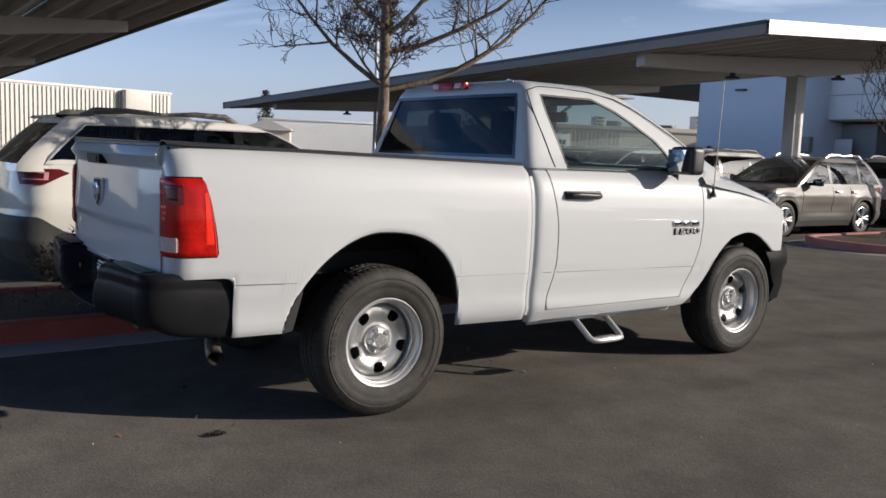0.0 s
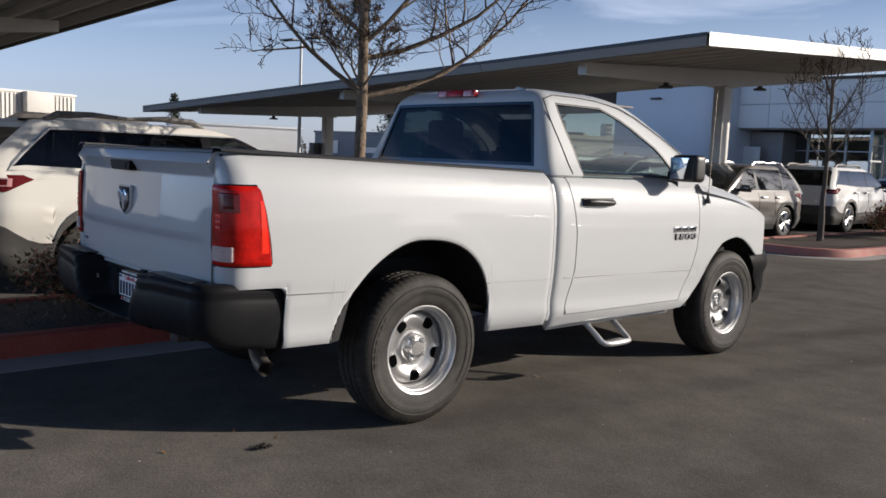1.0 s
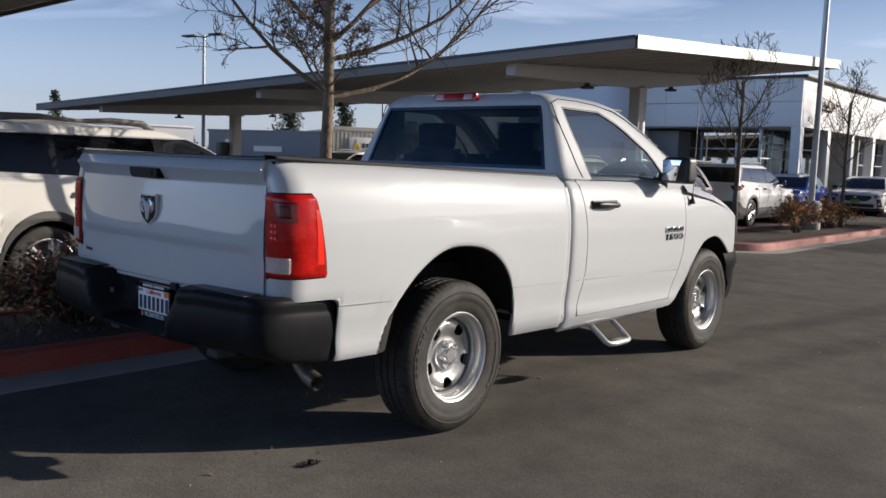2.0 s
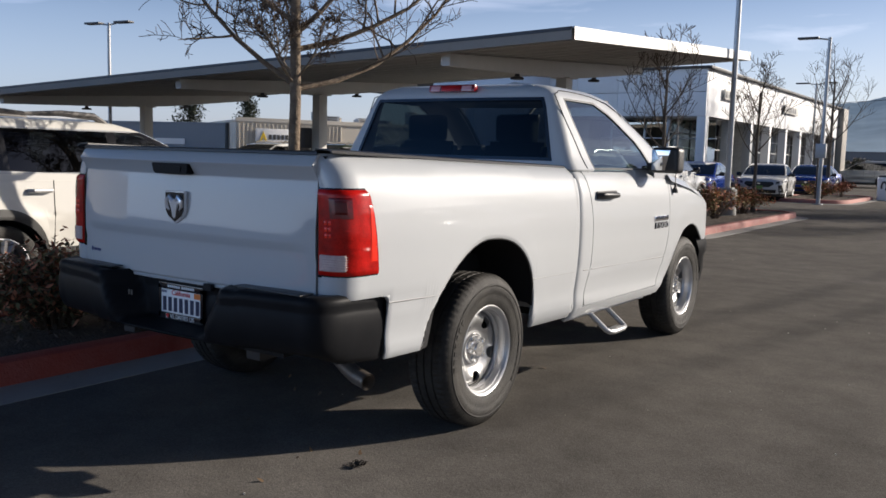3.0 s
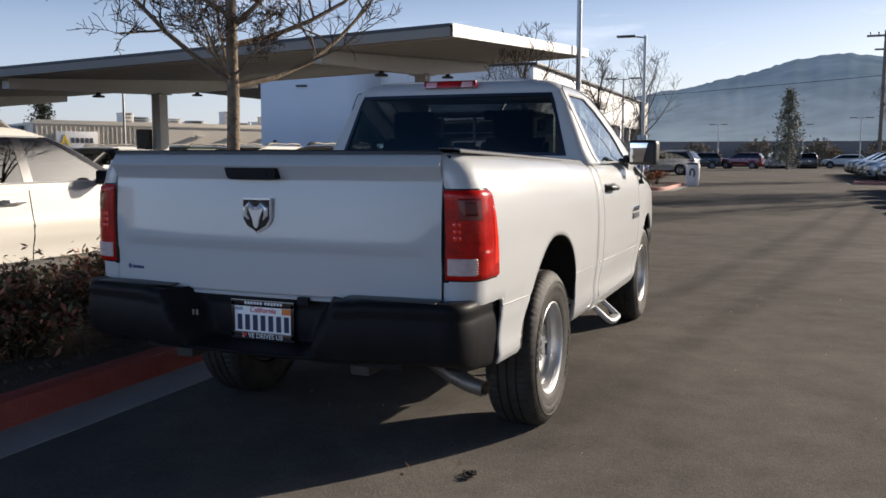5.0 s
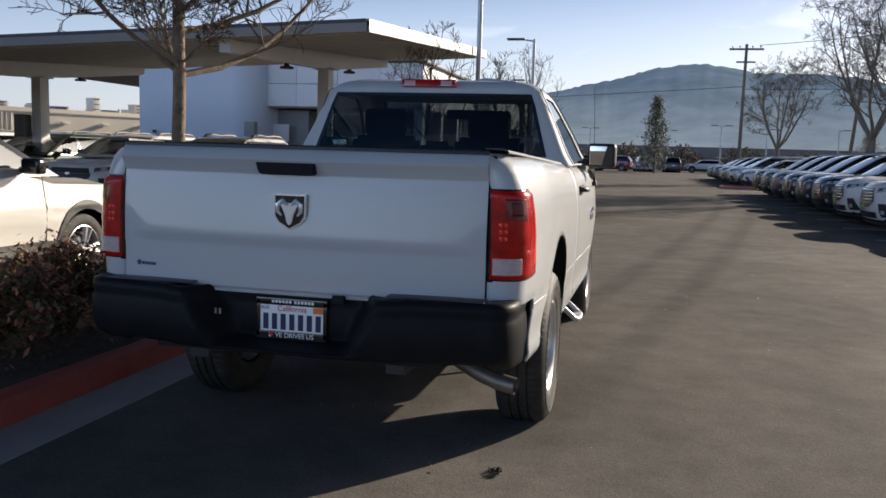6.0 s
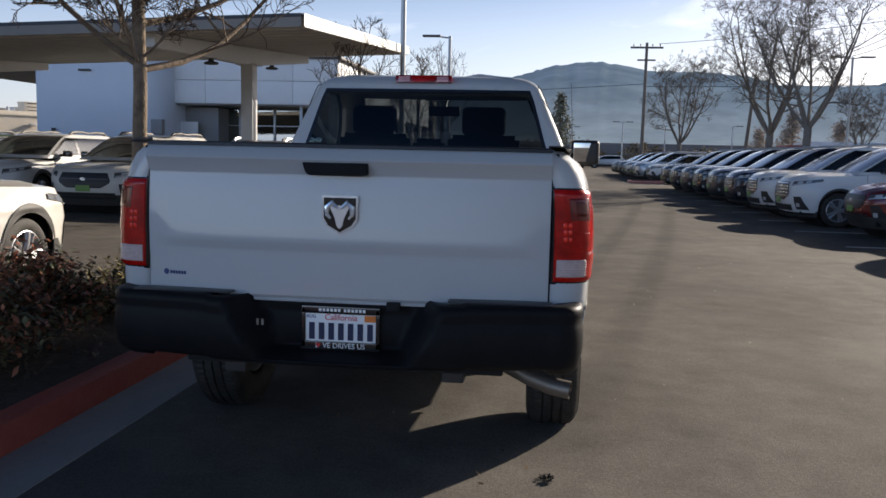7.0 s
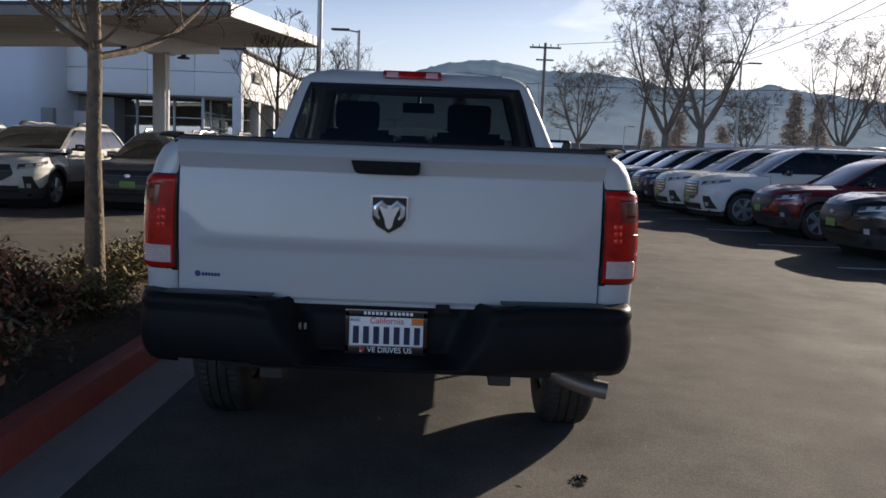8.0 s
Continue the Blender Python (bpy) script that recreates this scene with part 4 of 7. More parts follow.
def conifer(name, at, h, r, seed, label, foliage="needle", n=26):
    rnd = random.Random(seed)
    t = thing(name, at, label, "tree")
    bm = bmn()
    tube(bm, [(0, 0, -0.1), (0, 0, h * 0.5), (0, 0, h)], [h * 0.02, h * 0.013, 0.02], 8)
    part("trunk", bm, M["bark_far"], t)
    bm = bmn()
    for k in range(70):
        z = h * (0.12 + 0.86 * k / 70)
        rr = r * (1 - (z / h) ** 1.3) * rnd.uniform(0.55, 1.1)
        a = rnd.uniform(0, 6.283)
        for j in range(n):
            f = rnd.random() ** 0.7
            p = V(math.cos(a) * rr * f, math.sin(a) * rr * f, z - rr * f * 0.2) + V(rnd.gauss(0, 1), rnd.gauss(0, 1), rnd.gauss(0, 1)) * r * 0.09
            leaf(bm, p, rnd, h * 0.027)
    c = part("crown", bm, M[foliage], t, smooth=False)
    return t


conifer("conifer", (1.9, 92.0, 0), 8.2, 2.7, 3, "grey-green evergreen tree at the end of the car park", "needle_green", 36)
conifer("conifer", (41.2, 97.0, 0), 9.8, 2.8, 13, "brown-grey columnar tree beyond the row of cars", "needle_hazed", 48)
conifer("conifer", (43.6, 96.0, 0), 9.2, 2.6, 14, "brown-grey columnar tree beyond the row of cars", "needle_hazed", 48)
conifer("conifer", (30.3, 106.0, 0), 7.4, 3.4, 15, "rounded brown-grey tree beyond the row of cars", "needle_hazed", 50)
conifer("conifer", (26.4, 106.0, 0), 5.2, 3.2, 16, "rounded brown-grey tree beyond the row of cars", "needle_hazed", 50)
conifer("conifer", (35.7, 106.0, 0), 6.0, 3.4, 17, "rounded brown-grey tree beyond the row of cars", "needle_hazed", 50)
conifer("conifer", (-76.0, 60.5, 0), 9.0, 3.6, 4, "dark evergreen tree behind the sheds", "needle", 45)
conifer("conifer", (-70.5, 64.0, 0), 8.4, 3.4, 5, "dark evergreen tree behind the sheds", "needle", 45)
conifer("conifer", (-55.0, 92.0, 0), 9.4, 3.2, 6, "dark evergreen tree behind the sheds", "needle", 45)
conifer("conifer", (-95.0, 42.0, 0), 8.0, 2.2, 8, "dark evergreen tree behind the white building")


def shrub(name, at, rx, ry, h, n, seed, materials, label, s=0.03, group=""):
    """Stems that fan out, covered in single leaves."""
    rnd = random.Random(seed)
    t = thing(name, at, label, "shrub", group)
    stems = bmn()
    lv = [bmn() for _ in materials]
    tips = []
    for k in range(max(10, n // 60)):
        a, f = rnd.uniform(0, 6.283), rnd.random() ** 0.5
        tip = V(math.cos(a) * rx * f, math.sin(a) * ry * f, h * (1 - 0.45 * f * f) * rnd.uniform(0.7, 1.08))
        mid = V(tip.x * 0.35, tip.y * 0.35, tip.z * 0.55)
        tube(stems, [V(tip.x * 0.1, tip.y * 0.1, -0.05), mid, tip], [0.008, 0.005, 0.002], 4, cap=False)
        tips.append((mid, tip))
    for k in range(n):
        mid, tip = tips[rnd.randrange(len(tips))]
        p = mid.lerp(tip, rnd.random() ** 0.6) + V(rnd.gauss(0, 1), rnd.gauss(0, 1), rnd.gauss(0, 0.8)) * 0.07
        p.z = max(p.z, 0.02)
        i = 0 if rnd.random() < 0.7 - 0.3 * (p.z / h) or len(materials) == 1 else 1
        leaf(lv[i], p, rnd, s * rnd.uniform(0.6, 1.25))
    part("stem", stems, M["twig"], t)["kind"] = "stuff"
    for b, m in zip(lv, materials):
        o = part("leaves", b, m, t, smooth=False)
        o["kind"] = "stuff"
    return t


G = "shrubs in the planting bed"
shrub("shrub", (-2.36, -0.45, 0.12), 0.62, 0.75, 0.60, 7500, 1, (M["shrub_leaf"], M["red_leaf"]), "dark shrub with red-brown leaf tips in the mulch", 0.03, G)
shrub("shrub", (-2.45, 0.50, 0.12), 0.5, 0.48, 0.60, 6000, 2, (M["shrub_leaf"], M["red_leaf"]), "dark shrub with red-brown leaf tips in the mulch", 0.03, G)
shrub("shrub", (-2.55, 2.7, 0.12), 0.5, 0.6, 0.36, 3600, 3, (M["dry_leaf"], M["shrub_leaf"]), "low yellow-green shrub beside the tree", 0.028, G)
shrub("shrub", (-2.45, 3.9, 0.12), 0.5, 0.6, 0.42, 3600, 4, (M["dry_leaf"], M["shrub_leaf"]), "low yellow-green shrub in the mulch", 0.028, G)
shrub("shrub", (-2.45, 1.55, 0.12), 0.45, 0.5, 0.32, 2600, 5, (M["dry_leaf"], M["shrub_leaf"]), "low yellow-green shrub beside the tree", 0.026, G)
G = "shrubs in the tree beds"
shrub("shrub", (-2.95, 16.6, 0.12), 0.7, 0.85, 0.72, 2200, 6, (M["dry_leaf"], M["red_leaf"]), "brown clipped shrub beside the lamp post", 0.045, G)
shrub("shrub", (-2.9, 18.7, 0.12), 0.75, 1.0, 0.74, 2400, 7, (M["dry_leaf"], M["red_leaf"]), "brown clipped shrub beside the lamp post", 0.045, G)
shrub("shrub", (-3.8, 32.8, 0.12), 0.8, 0.8, 0.7, 1200, 8, (M["red_leaf"], M["dry_leaf"]), "brown clipped shrub in a tree bed", 0.06, G)
shrub("shrub", (-3.5, 35.6, 0.12), 0.8, 0.8, 0.65, 1200, 9, (M["red_leaf"],), "red-brown clipped shrub in a tree bed", 0.06, G)
G = "shrubs at the far end"
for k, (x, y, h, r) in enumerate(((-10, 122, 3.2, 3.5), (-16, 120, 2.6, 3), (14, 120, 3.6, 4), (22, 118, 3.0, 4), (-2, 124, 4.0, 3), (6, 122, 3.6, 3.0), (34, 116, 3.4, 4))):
    shrub("shrub", (x, y, 0), r, r, h, 5000, 40 + k, (M["needle_hazed"], M["shrub_leaf"]), "dusky shrub against the far wall", 0.2, G)
for k, (x, y, h, r) in enumerate(((-81.5, 52, 3.8, 3), (-64, 62, 3.0, 3))):
    shrub("shrub", (x, y, 0), r, r, h, 900, 60 + k, (M["twig"],), "bare brown shrub behind the sheds", 0.15, G)

# ---- lamp posts, power pole, bin ----
M["pole_grey"] = mat("galvanised_pole", (0.42, 0.43, 0.44), 0.45, 0.5, mottle=(4, 0.4, (0.33, 0.34, 0.35)))
M["wood_pole"] = mat("wood_pole", (0.20, 0.17, 0.145), 0.9, bump=(25, 0.4), mottle=(6, 0.6, (0.13, 0.11, 0.09)))


def lamp_post(at, h, arms, label, r=0.075, foot=True):
    t = thing("lamp_post", at, label, "lamp post", "lamp posts")
    if foot:
        bm = bmn()
        tube(bm, [(0, 0, -0.1), (0, 0, 0.62), (0, 0, 0.66)], [0.24, 0.24, 0.22], 20)
        part("footing", bm, M["concrete"], t)
    z0 = 0.66 if foot else 0
    bm = bmn()
    tube(bm, [(0, 0, z0 - 0.02), (0, 0, h)], [r, r * 0.8], 12)
    box(bm, (0, 0, z0 + 0.02), (0.3, 0.3, 0.03), 0.004)
    part("pole", bm, M["pole_grey"], t)
    for az in arms:
        a = radians(az)
        d = V(math.sin(a), math.cos(a), 0)
        bm = bmn()
        tube(bm, [V(0, 0, h - 0.08), d * 0.35 + V(0, 0, h - 0.03)], 0.03, 8)
        arm = part("arm", bm, M["pole_grey"], t)
        bm = bmn()
        box(bm, d * 0.72 + V(0, 0, h), (0.30, 0.72, 0.07), 0.02, rz=-az)
        part("lamp_head", bm, M["lamp_grey"], t)
    return t


lamp_post((-3.06, 17.85, 0.12), 7.4, (90, -90), "tall grey steel lamp post on a concrete footing")
lp = lamp_post((-3.25, 29.8, 0.0), 6.0, (-90,), "grey steel lamp post with a small box and one arm", foot=False)
part("junction_box", box(bmn(), (0, -0.12, 1.95), (0.36, 0.14, 0.52), 0.02), M["pole_grey"], lp)
lamp_post((-7.3, 48.0, 0), 6.0, (90, -90), "grey steel lamp post outside the showroom")
lamp_post((-25.2, 15.6, 0), 5.9, (80, -100), "white steel lamp post with two lamp heads")
lamp_post((-20.2, 20.35, 0), 4.4, (), "plain white post behind the carport", 0.05)
lamp_post((16.0, 42.3, 0), 6.75, (90, -90), "grey steel lamp post behind the row of cars")
lamp_post((20.2, 91.4, 0), 5.0, (90,), "far grey lamp post with one arm", 0.08, False)
lamp_post((28.6, 71.4, 0), 6.6, (90,), "grey steel lamp post behind the row of cars")
for x, y in ((-6, 105), (14, 98), (3.5, 108), (8.5, 90)):
    lamp_post((x, y, 0), 5.2, (90, -90), "far grey lamp post", 0.08, False)
pp = thing("power_pole", (8.3, 68.0, 0), "wooden power pole with a crossarm", "power pole")
bm = bmn()
tube(bm, [(0, 0, -0.1), (0.05, 0, 10.7)], [0.16, 0.115], 10)
part("pole", bm, M["wood_pole"], pp)
bm = bmn()
box(bm, (0.05, -0.1, 10.3), (2.6, 0.13, 0.15), 0.01)
box(bm, (0.05, -0.1, 9.3), (1.45, 0.11, 0.13), 0.01)
part("crossarm", bm, M["wood_pole"], pp)
for x in (-1.0, -0.45, 0.5, 1.1):
    bm = bmn()
    lathe(bm, [(0.0, 0.22), (0.05, 0.2), (0.07, 0.12), (0.03, 0.08), (0.03, 0.0)], 8, pose(x, -0.1, 10.37, 0, -90, 0))
    part("insulator", bm, M["lamp_grey"], pp)
pp2 = thing("power_pole", (15.05, 61.9, 0), "leaning wooden power pole without wires seen", "power pole")
bm = bmn()
tube(bm, [(0, 0, -0.1), (0.6, 0, 7.5)], [0.15, 0.11], 10)
part("pole", bm, M["wood_pole"], pp2)
for k, (a, b) in enumerate((((9.3, 67.9, 10.6), (33, 46, 11.6)), ((8.3, 68, 7.4), (-70, 104, 6.6)), ((8.3, 68, 7.2), (64, 58, 8.8)), ((20.0, 58, 8.6), (13.6, 16, 7.6)), ((21.0, 58, 8.6), (14.4, 16, 7.6)))):
    bm = bmn()
    a, b = Vector(a), Vector(b)
    tube(bm, [a.lerp(b, f) - V(0, 0, 0.5 * 4 * f * (1 - f)) for f in span(0, 1, 12)], 0.02, 4)
    tagged(part("power_line", bm, M["liner"]), "thin black overhead power line", "cable", "overhead lines")
bn = thing("litter_bin", (-2.1, 37.6, 0), "white cylindrical bin with a dark mark", "bin")
bm = bmn()
lathe(bm, [(0.0, 1.02), (0.30, 1.02), (0.33, 0.97), (0.32, 0.85), (0.30, 0.05), (0.28, 0.0)], 24, pose(0, 0, 0, 0, -90, 0))
part("body", bm, M["ink_white"], bn)
bm = bmn()
for k in range(14):
    a = radians(200 + 150 * k / 13)
    box(bm, (0.10 * math.cos(a * 1.6), -0.315 + 0.03 * abs(math.cos(a)), 0.6 + 0.2 * math.sin(a * 1.6)), (0.07, 0.05, 0.07))
part("mark", bm, M["dark_trim"], bn)
bm = bmn()
lathe(bm, [(0.0, 1.09), (0.27, 1.08), (0.32, 1.0)], 24, pose(0, 0, 0, 0, -90, 0))
part("lid", bm, M["lamp_grey"], bn)

# ---- the pickup truck ----
truck = thing("pickup_truck", (0, 0, 0), "white single-cab pickup truck with black bumpers beside a red kerb", "pickup truck")
WHITE = M["white_paint"]
REAR_Y, FRONT_Y, WHEEL_Z = -0.045, 2.975, 0.403


def stretch(y):
    """The body's lengths from the doors forward, let out to the true wheelbase."""
    return lerp([(-2.0, -2.0), (0.96, 0.96), (1.07, 1.08), (1.30, 1.345), (2.2, 2.295), (2.42, 2.515), (2.975, 3.069), (3.84, 3.97)], y)


def side_x(y, z):
    """Half-width of the body at a height, narrowing to both ends."""
    zz = z + 0.02 * y
    x = lerp([(0.40, 0.925), (0.45, 0.950), (0.49, 0.972), (0.525, 0.9845), (0.545, 0.9865), (0.565, 0.981), (0.60, 0.980), (0.66, 0.985), (0.735, 0.996), (0.748, 0.990), (0.76, 0.998), (0.9, 1.004),
              (1.05, 1.004), (1.15, 0.998), (1.22, 0.99), (1.28, 0.975), (1.33, 0.955), (1.365, 0.925), (1.385, 0.885)], zz)
    if y < -0.4:
        x -= 0.045 * ((-0.4 - y) / 0.8) ** 2
    if y > 2.5:
        x -= 0.06 * ((y - 2.5) / 1.0) ** 2
    for cy in (REAR_Y, FRONT_Y):
        d = math.hypot(y - cy, z - 0.45)
        x += 0.002 * smooth01(0.70, 0.60, d) * smooth01(0.3, 0.55, z)
    return x


def arch_rear(y):
    s = (y + 0.11) / 0.535
    if abs(s) >= 1:
        return None
    e = (1 - s ** 2.6) ** 0.41 if s > 0 else (1 - abs(s) ** 1.75) ** 0.6
    return 0.47 + 0.53 * e


def arch_front(y):
    if not 2.285 < y < 3.335:
        return None
    return lerp([(2.285, 0.43), (2.365, 0.50), (2.465, 0.575), (2.535, 0.68), (2.605, 0.775), (2.675, 0.838), (2.745, 0.885), (2.825, 0.911), (2.905, 0.924), (2.985, 0.927), (3.06, 0.915), (3.134, 0.885), (3.218, 0.838), (3.335, 0.765)], y)


def side_sheet(ys, low, high, rows=22, inset=0.0, foot=0.0):
    """Columns from the lower to the upper edge of a body side."""
    pts = []
    for y in ys:
        a, b = low(y), high(y)
        col = []
        for k in range(rows + 1):
            z = a + (b - a) * k / rows
            if foot:
                fz = foot + 0.8 * max(0.0, a - 0.508)
                z = a + (fz - a) * k / 8 if k <= 8 else fz + (b - fz) * (k - 8) / (rows - 8)
            col.append(V(side_x(y, z) - inset, y, z))
        pts.append(col)
    return pts


def arched(a, c0, c1, b, n0, n1, n2):
    """Stations that crowd where an arch meets the sill."""
    mid = [c0 + (c1 - c0) * (0.3 * (1 - math.cos(math.pi * k / n1)) + 0.4 * k / n1) for k in range(n1 + 1)]
    return span(a, c0 - 0.002, n0) + mid[1:-1] + span(c1 + 0.002, b, n2)


rail = lambda y: 1.383 - 0.026 * y


def bed_low(y):
    a = arch_rear(y)
    return a if a else (0.508 if y < 0 else 0.463 - 0.02 * y)


for sx, side in ((1, "right"), (-1, "left")):
    fix = (lambda b: b) if sx > 0 else mirror_x
    # bed side with its rounded rear corner
    bm = bmn()
    cols = side_sheet(span(-1.045, -0.898, 5) + arched(-0.894, -0.643, 0.423, 0.925, 8, 72, 14), bed_low, rail, foot=0.80)
    zcol = lambda j: 0.508 + 0.292 * j / 8 if j <= 8 else 0.80 + (rail(-1.045) - 0.80) * (j - 8) / 14
    corner = []
    for k in range(11):
        a = k / 10 * math.pi / 2
        col = []
        for j in range(23):
            z = zcol(j)
            w = side_x(-1.045, z)
            col.append(V(w - 0.125 + 0.125 * math.sin(a) ** 0.8, -1.045 - 0.14 * math.cos(a) ** 0.8, z))
        corner.append(col)
    post = []
    for px in (0.822, 0.84):
        post.append([V(min(px, side_x(-1.045, zcol(j)) - 0.126), -1.182, zcol(j)) for j in range(23)])
    grid(bm, post + corner[:-1] + [cols[0]], skip=lambda i, j: j < 8)
    grid(bm, cols, skip=lambda i, j: j < 8 and cols[i + 1][0].y < -0.893)
    fil = [(-0.948 + 0.055 * math.cos(radians(a)), 0.745 + 0.055 * math.sin(radians(a))) for a in range(0, 91, 15)]
    tip = bm.verts.new(V(side_x(-0.893, 0.80), -0.893, 0.80))
    arc = [bm.verts.new(V(side_x(y, z), y, z)) for y, z in fil]
    for p0, p1 in zip(arc, arc[1:]):
        bm.faces.new((tip, p0, p1))
    top = [[V(c[-1].x, c[-1].y, c[-1].z), V(c[-1].x - 0.05, c[-1].y, c[-1].z + 0.004)] for c in cols]
    grid(bm, top)
    bmesh.ops.remove_doubles(bm, verts=bm.verts, dist=0.0003)
    bmesh.ops.delete(bm, geom=[v for v in bm.verts if not v.link_faces], context='VERTS')
    bedside = thick(part("bed_side", fix(bm), WHITE, truck), 0.012, -1)
    bedside.modifiers.new("even_shading", 'WEIGHTED_NORMAL')
    # black rail cap
    bm = bmn()
    capr = []
    for y in span(-1.185, 0.93, 24):
        z = rail(y)
        capr.append([V(0.895, y, z + 0.001), V(0.888, y, z + 0.011), V(0.86, y, z + 0.017), V(0.80, y, z + 0.017), V(0.795, y, z - 0.02)])
    grid(bm, capr)
    thick(part("rail_cap", fix(bm), M["black_plastic"], truck), 0.006)
    # bed inner wall
    bm = bmn()
    grid(bm, [[V(0.80, y, rail(y) - 0.005), V(0.795, y, 1.07)] for y in span(-1.15, 0.91, 6)])
    thick(part("bed_inner_wall", fix(bm), WHITE, truck), 0.02)
    # wheel housings
    for cy, arch, lo, hi in ((REAR_Y, arch_rear, -0.643, 0.423), (FRONT_Y, arch_front, 2.287, 3.33)):
        bm = bmn()
        rws = []
        for k in range(29):
            y = lo + (hi - lo) * (1 - math.cos(math.pi * k / 28)) / 2
            y = min(max(y, lo + 0.003), hi - 0.003)
            z = arch(y)
            x1 = side_x(y, z) - 0.014
            rws.append([V(x1, y, z), V(x1 - 0.03, y, z + 0.012), V(0.62, y, z + 0.03), V(0.59, y, z - 0.03), V(0.585, y, 0.45)])
        grid(bm, rws)
        thick(part("wheel_housing", fix(bm), M["liner"], truck), 0.008, 1)
        # lip trim along the opening
        bm = bmn()
        tube(bm, [V(r[0].x + 0.006, r[0].y, r[0].z) for r in rws], 0.009, 6)
        part("wheel_opening_lip", fix(bm), M["liner"] if cy == REAR_Y else WHITE, truck)
    # mud skirt behind the rear wheel
    bm = bmn()
    prism(bm, [(-0.640, 0.50), (-0.618, 0.585), (-0.592, 0.645), (-0.555, 0.71), (-0.53, 0.71), (-0.56, 0.60), (-0.585, 0.515), (-0.632, 0.508)], 'x', 0.86, 0.972, 0.004)
    part("splash_guard", fix(bm), M["black_plastic"], truck)
    # cab rear corner below the glass, sill, door, fender
    bm = bmn()
    belt = lambda y: 1.372 - 0.012 * y

    def seam(z):
        return 1.072 + 0.055 * smooth01(1.4, 0.95, z) - 0.05 * smooth01(0.8, 0.5, z)
    rws = []
    for k in range(25):
        z = 0.42 + (1.36 - 0.42) * k / 24
        y0, y1 = 0.964, seam(z) - 0.004
        w = side_x(y0, z)
        rws.append([V(w - 0.17, y0 - 0.004, z), V(w - 0.07, y0 - 0.003, z), V(w - 0.035, y0 + 0.001, z), V(w - 0.016, y0 + 0.009, z), V(w - 0.006, y0 + 0.022, z), V(w - 0.001, y0 + 0.04, z)] + [V(side_x(y, z), y, z) for y in span(y0 + 0.06, max(y1, y0 + 0.062), 2)])
    grid(bm, rws)
    thick(part("cab_corner", fix(bm), WHITE, truck), 0.015, -1)
    bm = bmn()
    grid(bm, [[V(side_x(y, z) - (0.05 if z < 0.42 else 0), y, z) for z in (0.385, 0.41, 0.425, 0.45, 0.475, 0.488)] for y in span(1.03, 2.24, 14)])
    thick(part("sill_panel", fix(bm), WHITE, truck), 0.02)

    def door_front(z):
        return lerp([(0.49, 2.235), (0.55, 2.27), (0.70, 2.355), (0.85, 2.405), (1.0, 2.42), (1.30, 2.42), (1.36, 2.40)], z)
    bm = bmn()
    rws = []
    for k in range(31):
        z = 0.496 + (1.365 - 0.496) * k / 30
        a, b = seam(z) + 0.004, door_front(z) - 0.004
        if k == 0:
            a += 0.012
        rws.append([V(side_x(y, z) - 0.018 * smooth01(1.26, 1.37, z) * 0, y, z) for y in span(a, b, 26)])
    grid(bm, rws)
    door = thick(part("door", fix(bm), WHITE, truck), 0.03, -1)
    # belt moulding, handle
    bm = bmn()
    tube(bm, [V(side_x(y, 1.362) + 0.001, y, 1.366 - 0.012 * (y - 1.2)) for y in span(1.16, 2.22, 10)], 0.008, 6)
    part("belt_moulding", fix(bm), M["black_plastic"], door)
    bm = bmn()
    hx = 1.0
    tube(bm, [V(hx - 0.01, 1.18, 1.196), V(hx + 0.022, 1.20, 1.195), V(hx + 0.028, 1.24, 1.194), V(hx + 0.028, 1.36, 1.19), V(hx + 0.022, 1.41, 1.188), V(hx - 0.01, 1.43, 1.187)], [0.016, 0.018, 0.019, 0.019, 0.018, 0.016], 10)
    box(bm, (hx - 0.004, 1.305, 1.192), (0.012, 0.27, 0.052), 0.005)
    part("door_handle", fix(bm), M["black_plastic"], door, "black plastic pull handle")
    # fender
    bm = bmn()

    def fend_high(y):
        return lerp([(2.43, 1.30), (2.6, 1.275), (2.9, 1.235), (3.2, 1.165), (3.38, 1.095), (3.46, 1.055)], y)

    def fend_low2(y):
        a = arch_front(y)
        if a:
            return a
        return 0.43 if y < 2.8 else 0.765
    def arch_back(z):
        """Where the rear edge of the front wheel opening stands at a height."""
        return lerp([(0.43, 2.285), (0.50, 2.365), (0.549, 2.43)], z)
    # strip behind the opening, then the fender over it
    grid(bm, [[V(side_x(y, z), y, z) for y in span(door_front(z) + 0.004, arch_back(z), 4)] for z in span(0.43, 1.30, 32)])
    cols = []
    for y in span(2.43, 3.31, 30) + span(3.33, 3.44, 4):
        lo = fend_low2(y)
        if y > 3.05:
            lo = max(lo, lerp([(3.05, 0.0), (3.2, 0.72), (3.31, 0.765)], y))
        cols.append([V(side_x(y, z), y, z) for z in span(lo, fend_high(y), 20)])
    grid(bm, cols)
    bmesh.ops.remove_doubles(bm, verts=bm.verts, dist=0.0008)
    thick(part("front_fender", fix(bm), WHITE, truck), 0.012, -1)
    # front lamp
    bm = bmn()
    grid(bm, [[V(lerp([(0, 0.925), (1, 0.90), (2, 0.84), (3, 0.70), (4, 0.60)], i), lerp([(0, 3.44), (1, 3.50), (2, 3.58), (3, 3.66), (4, 3.70)], i), z) for z in span(0.87, 1.04 - 0.02 * i, 4)] for i in range(5)])
    thick(part("headlamp", fix(bm), M["clear_lens"], truck, "clear plastic headlamp lens"), 0.02)
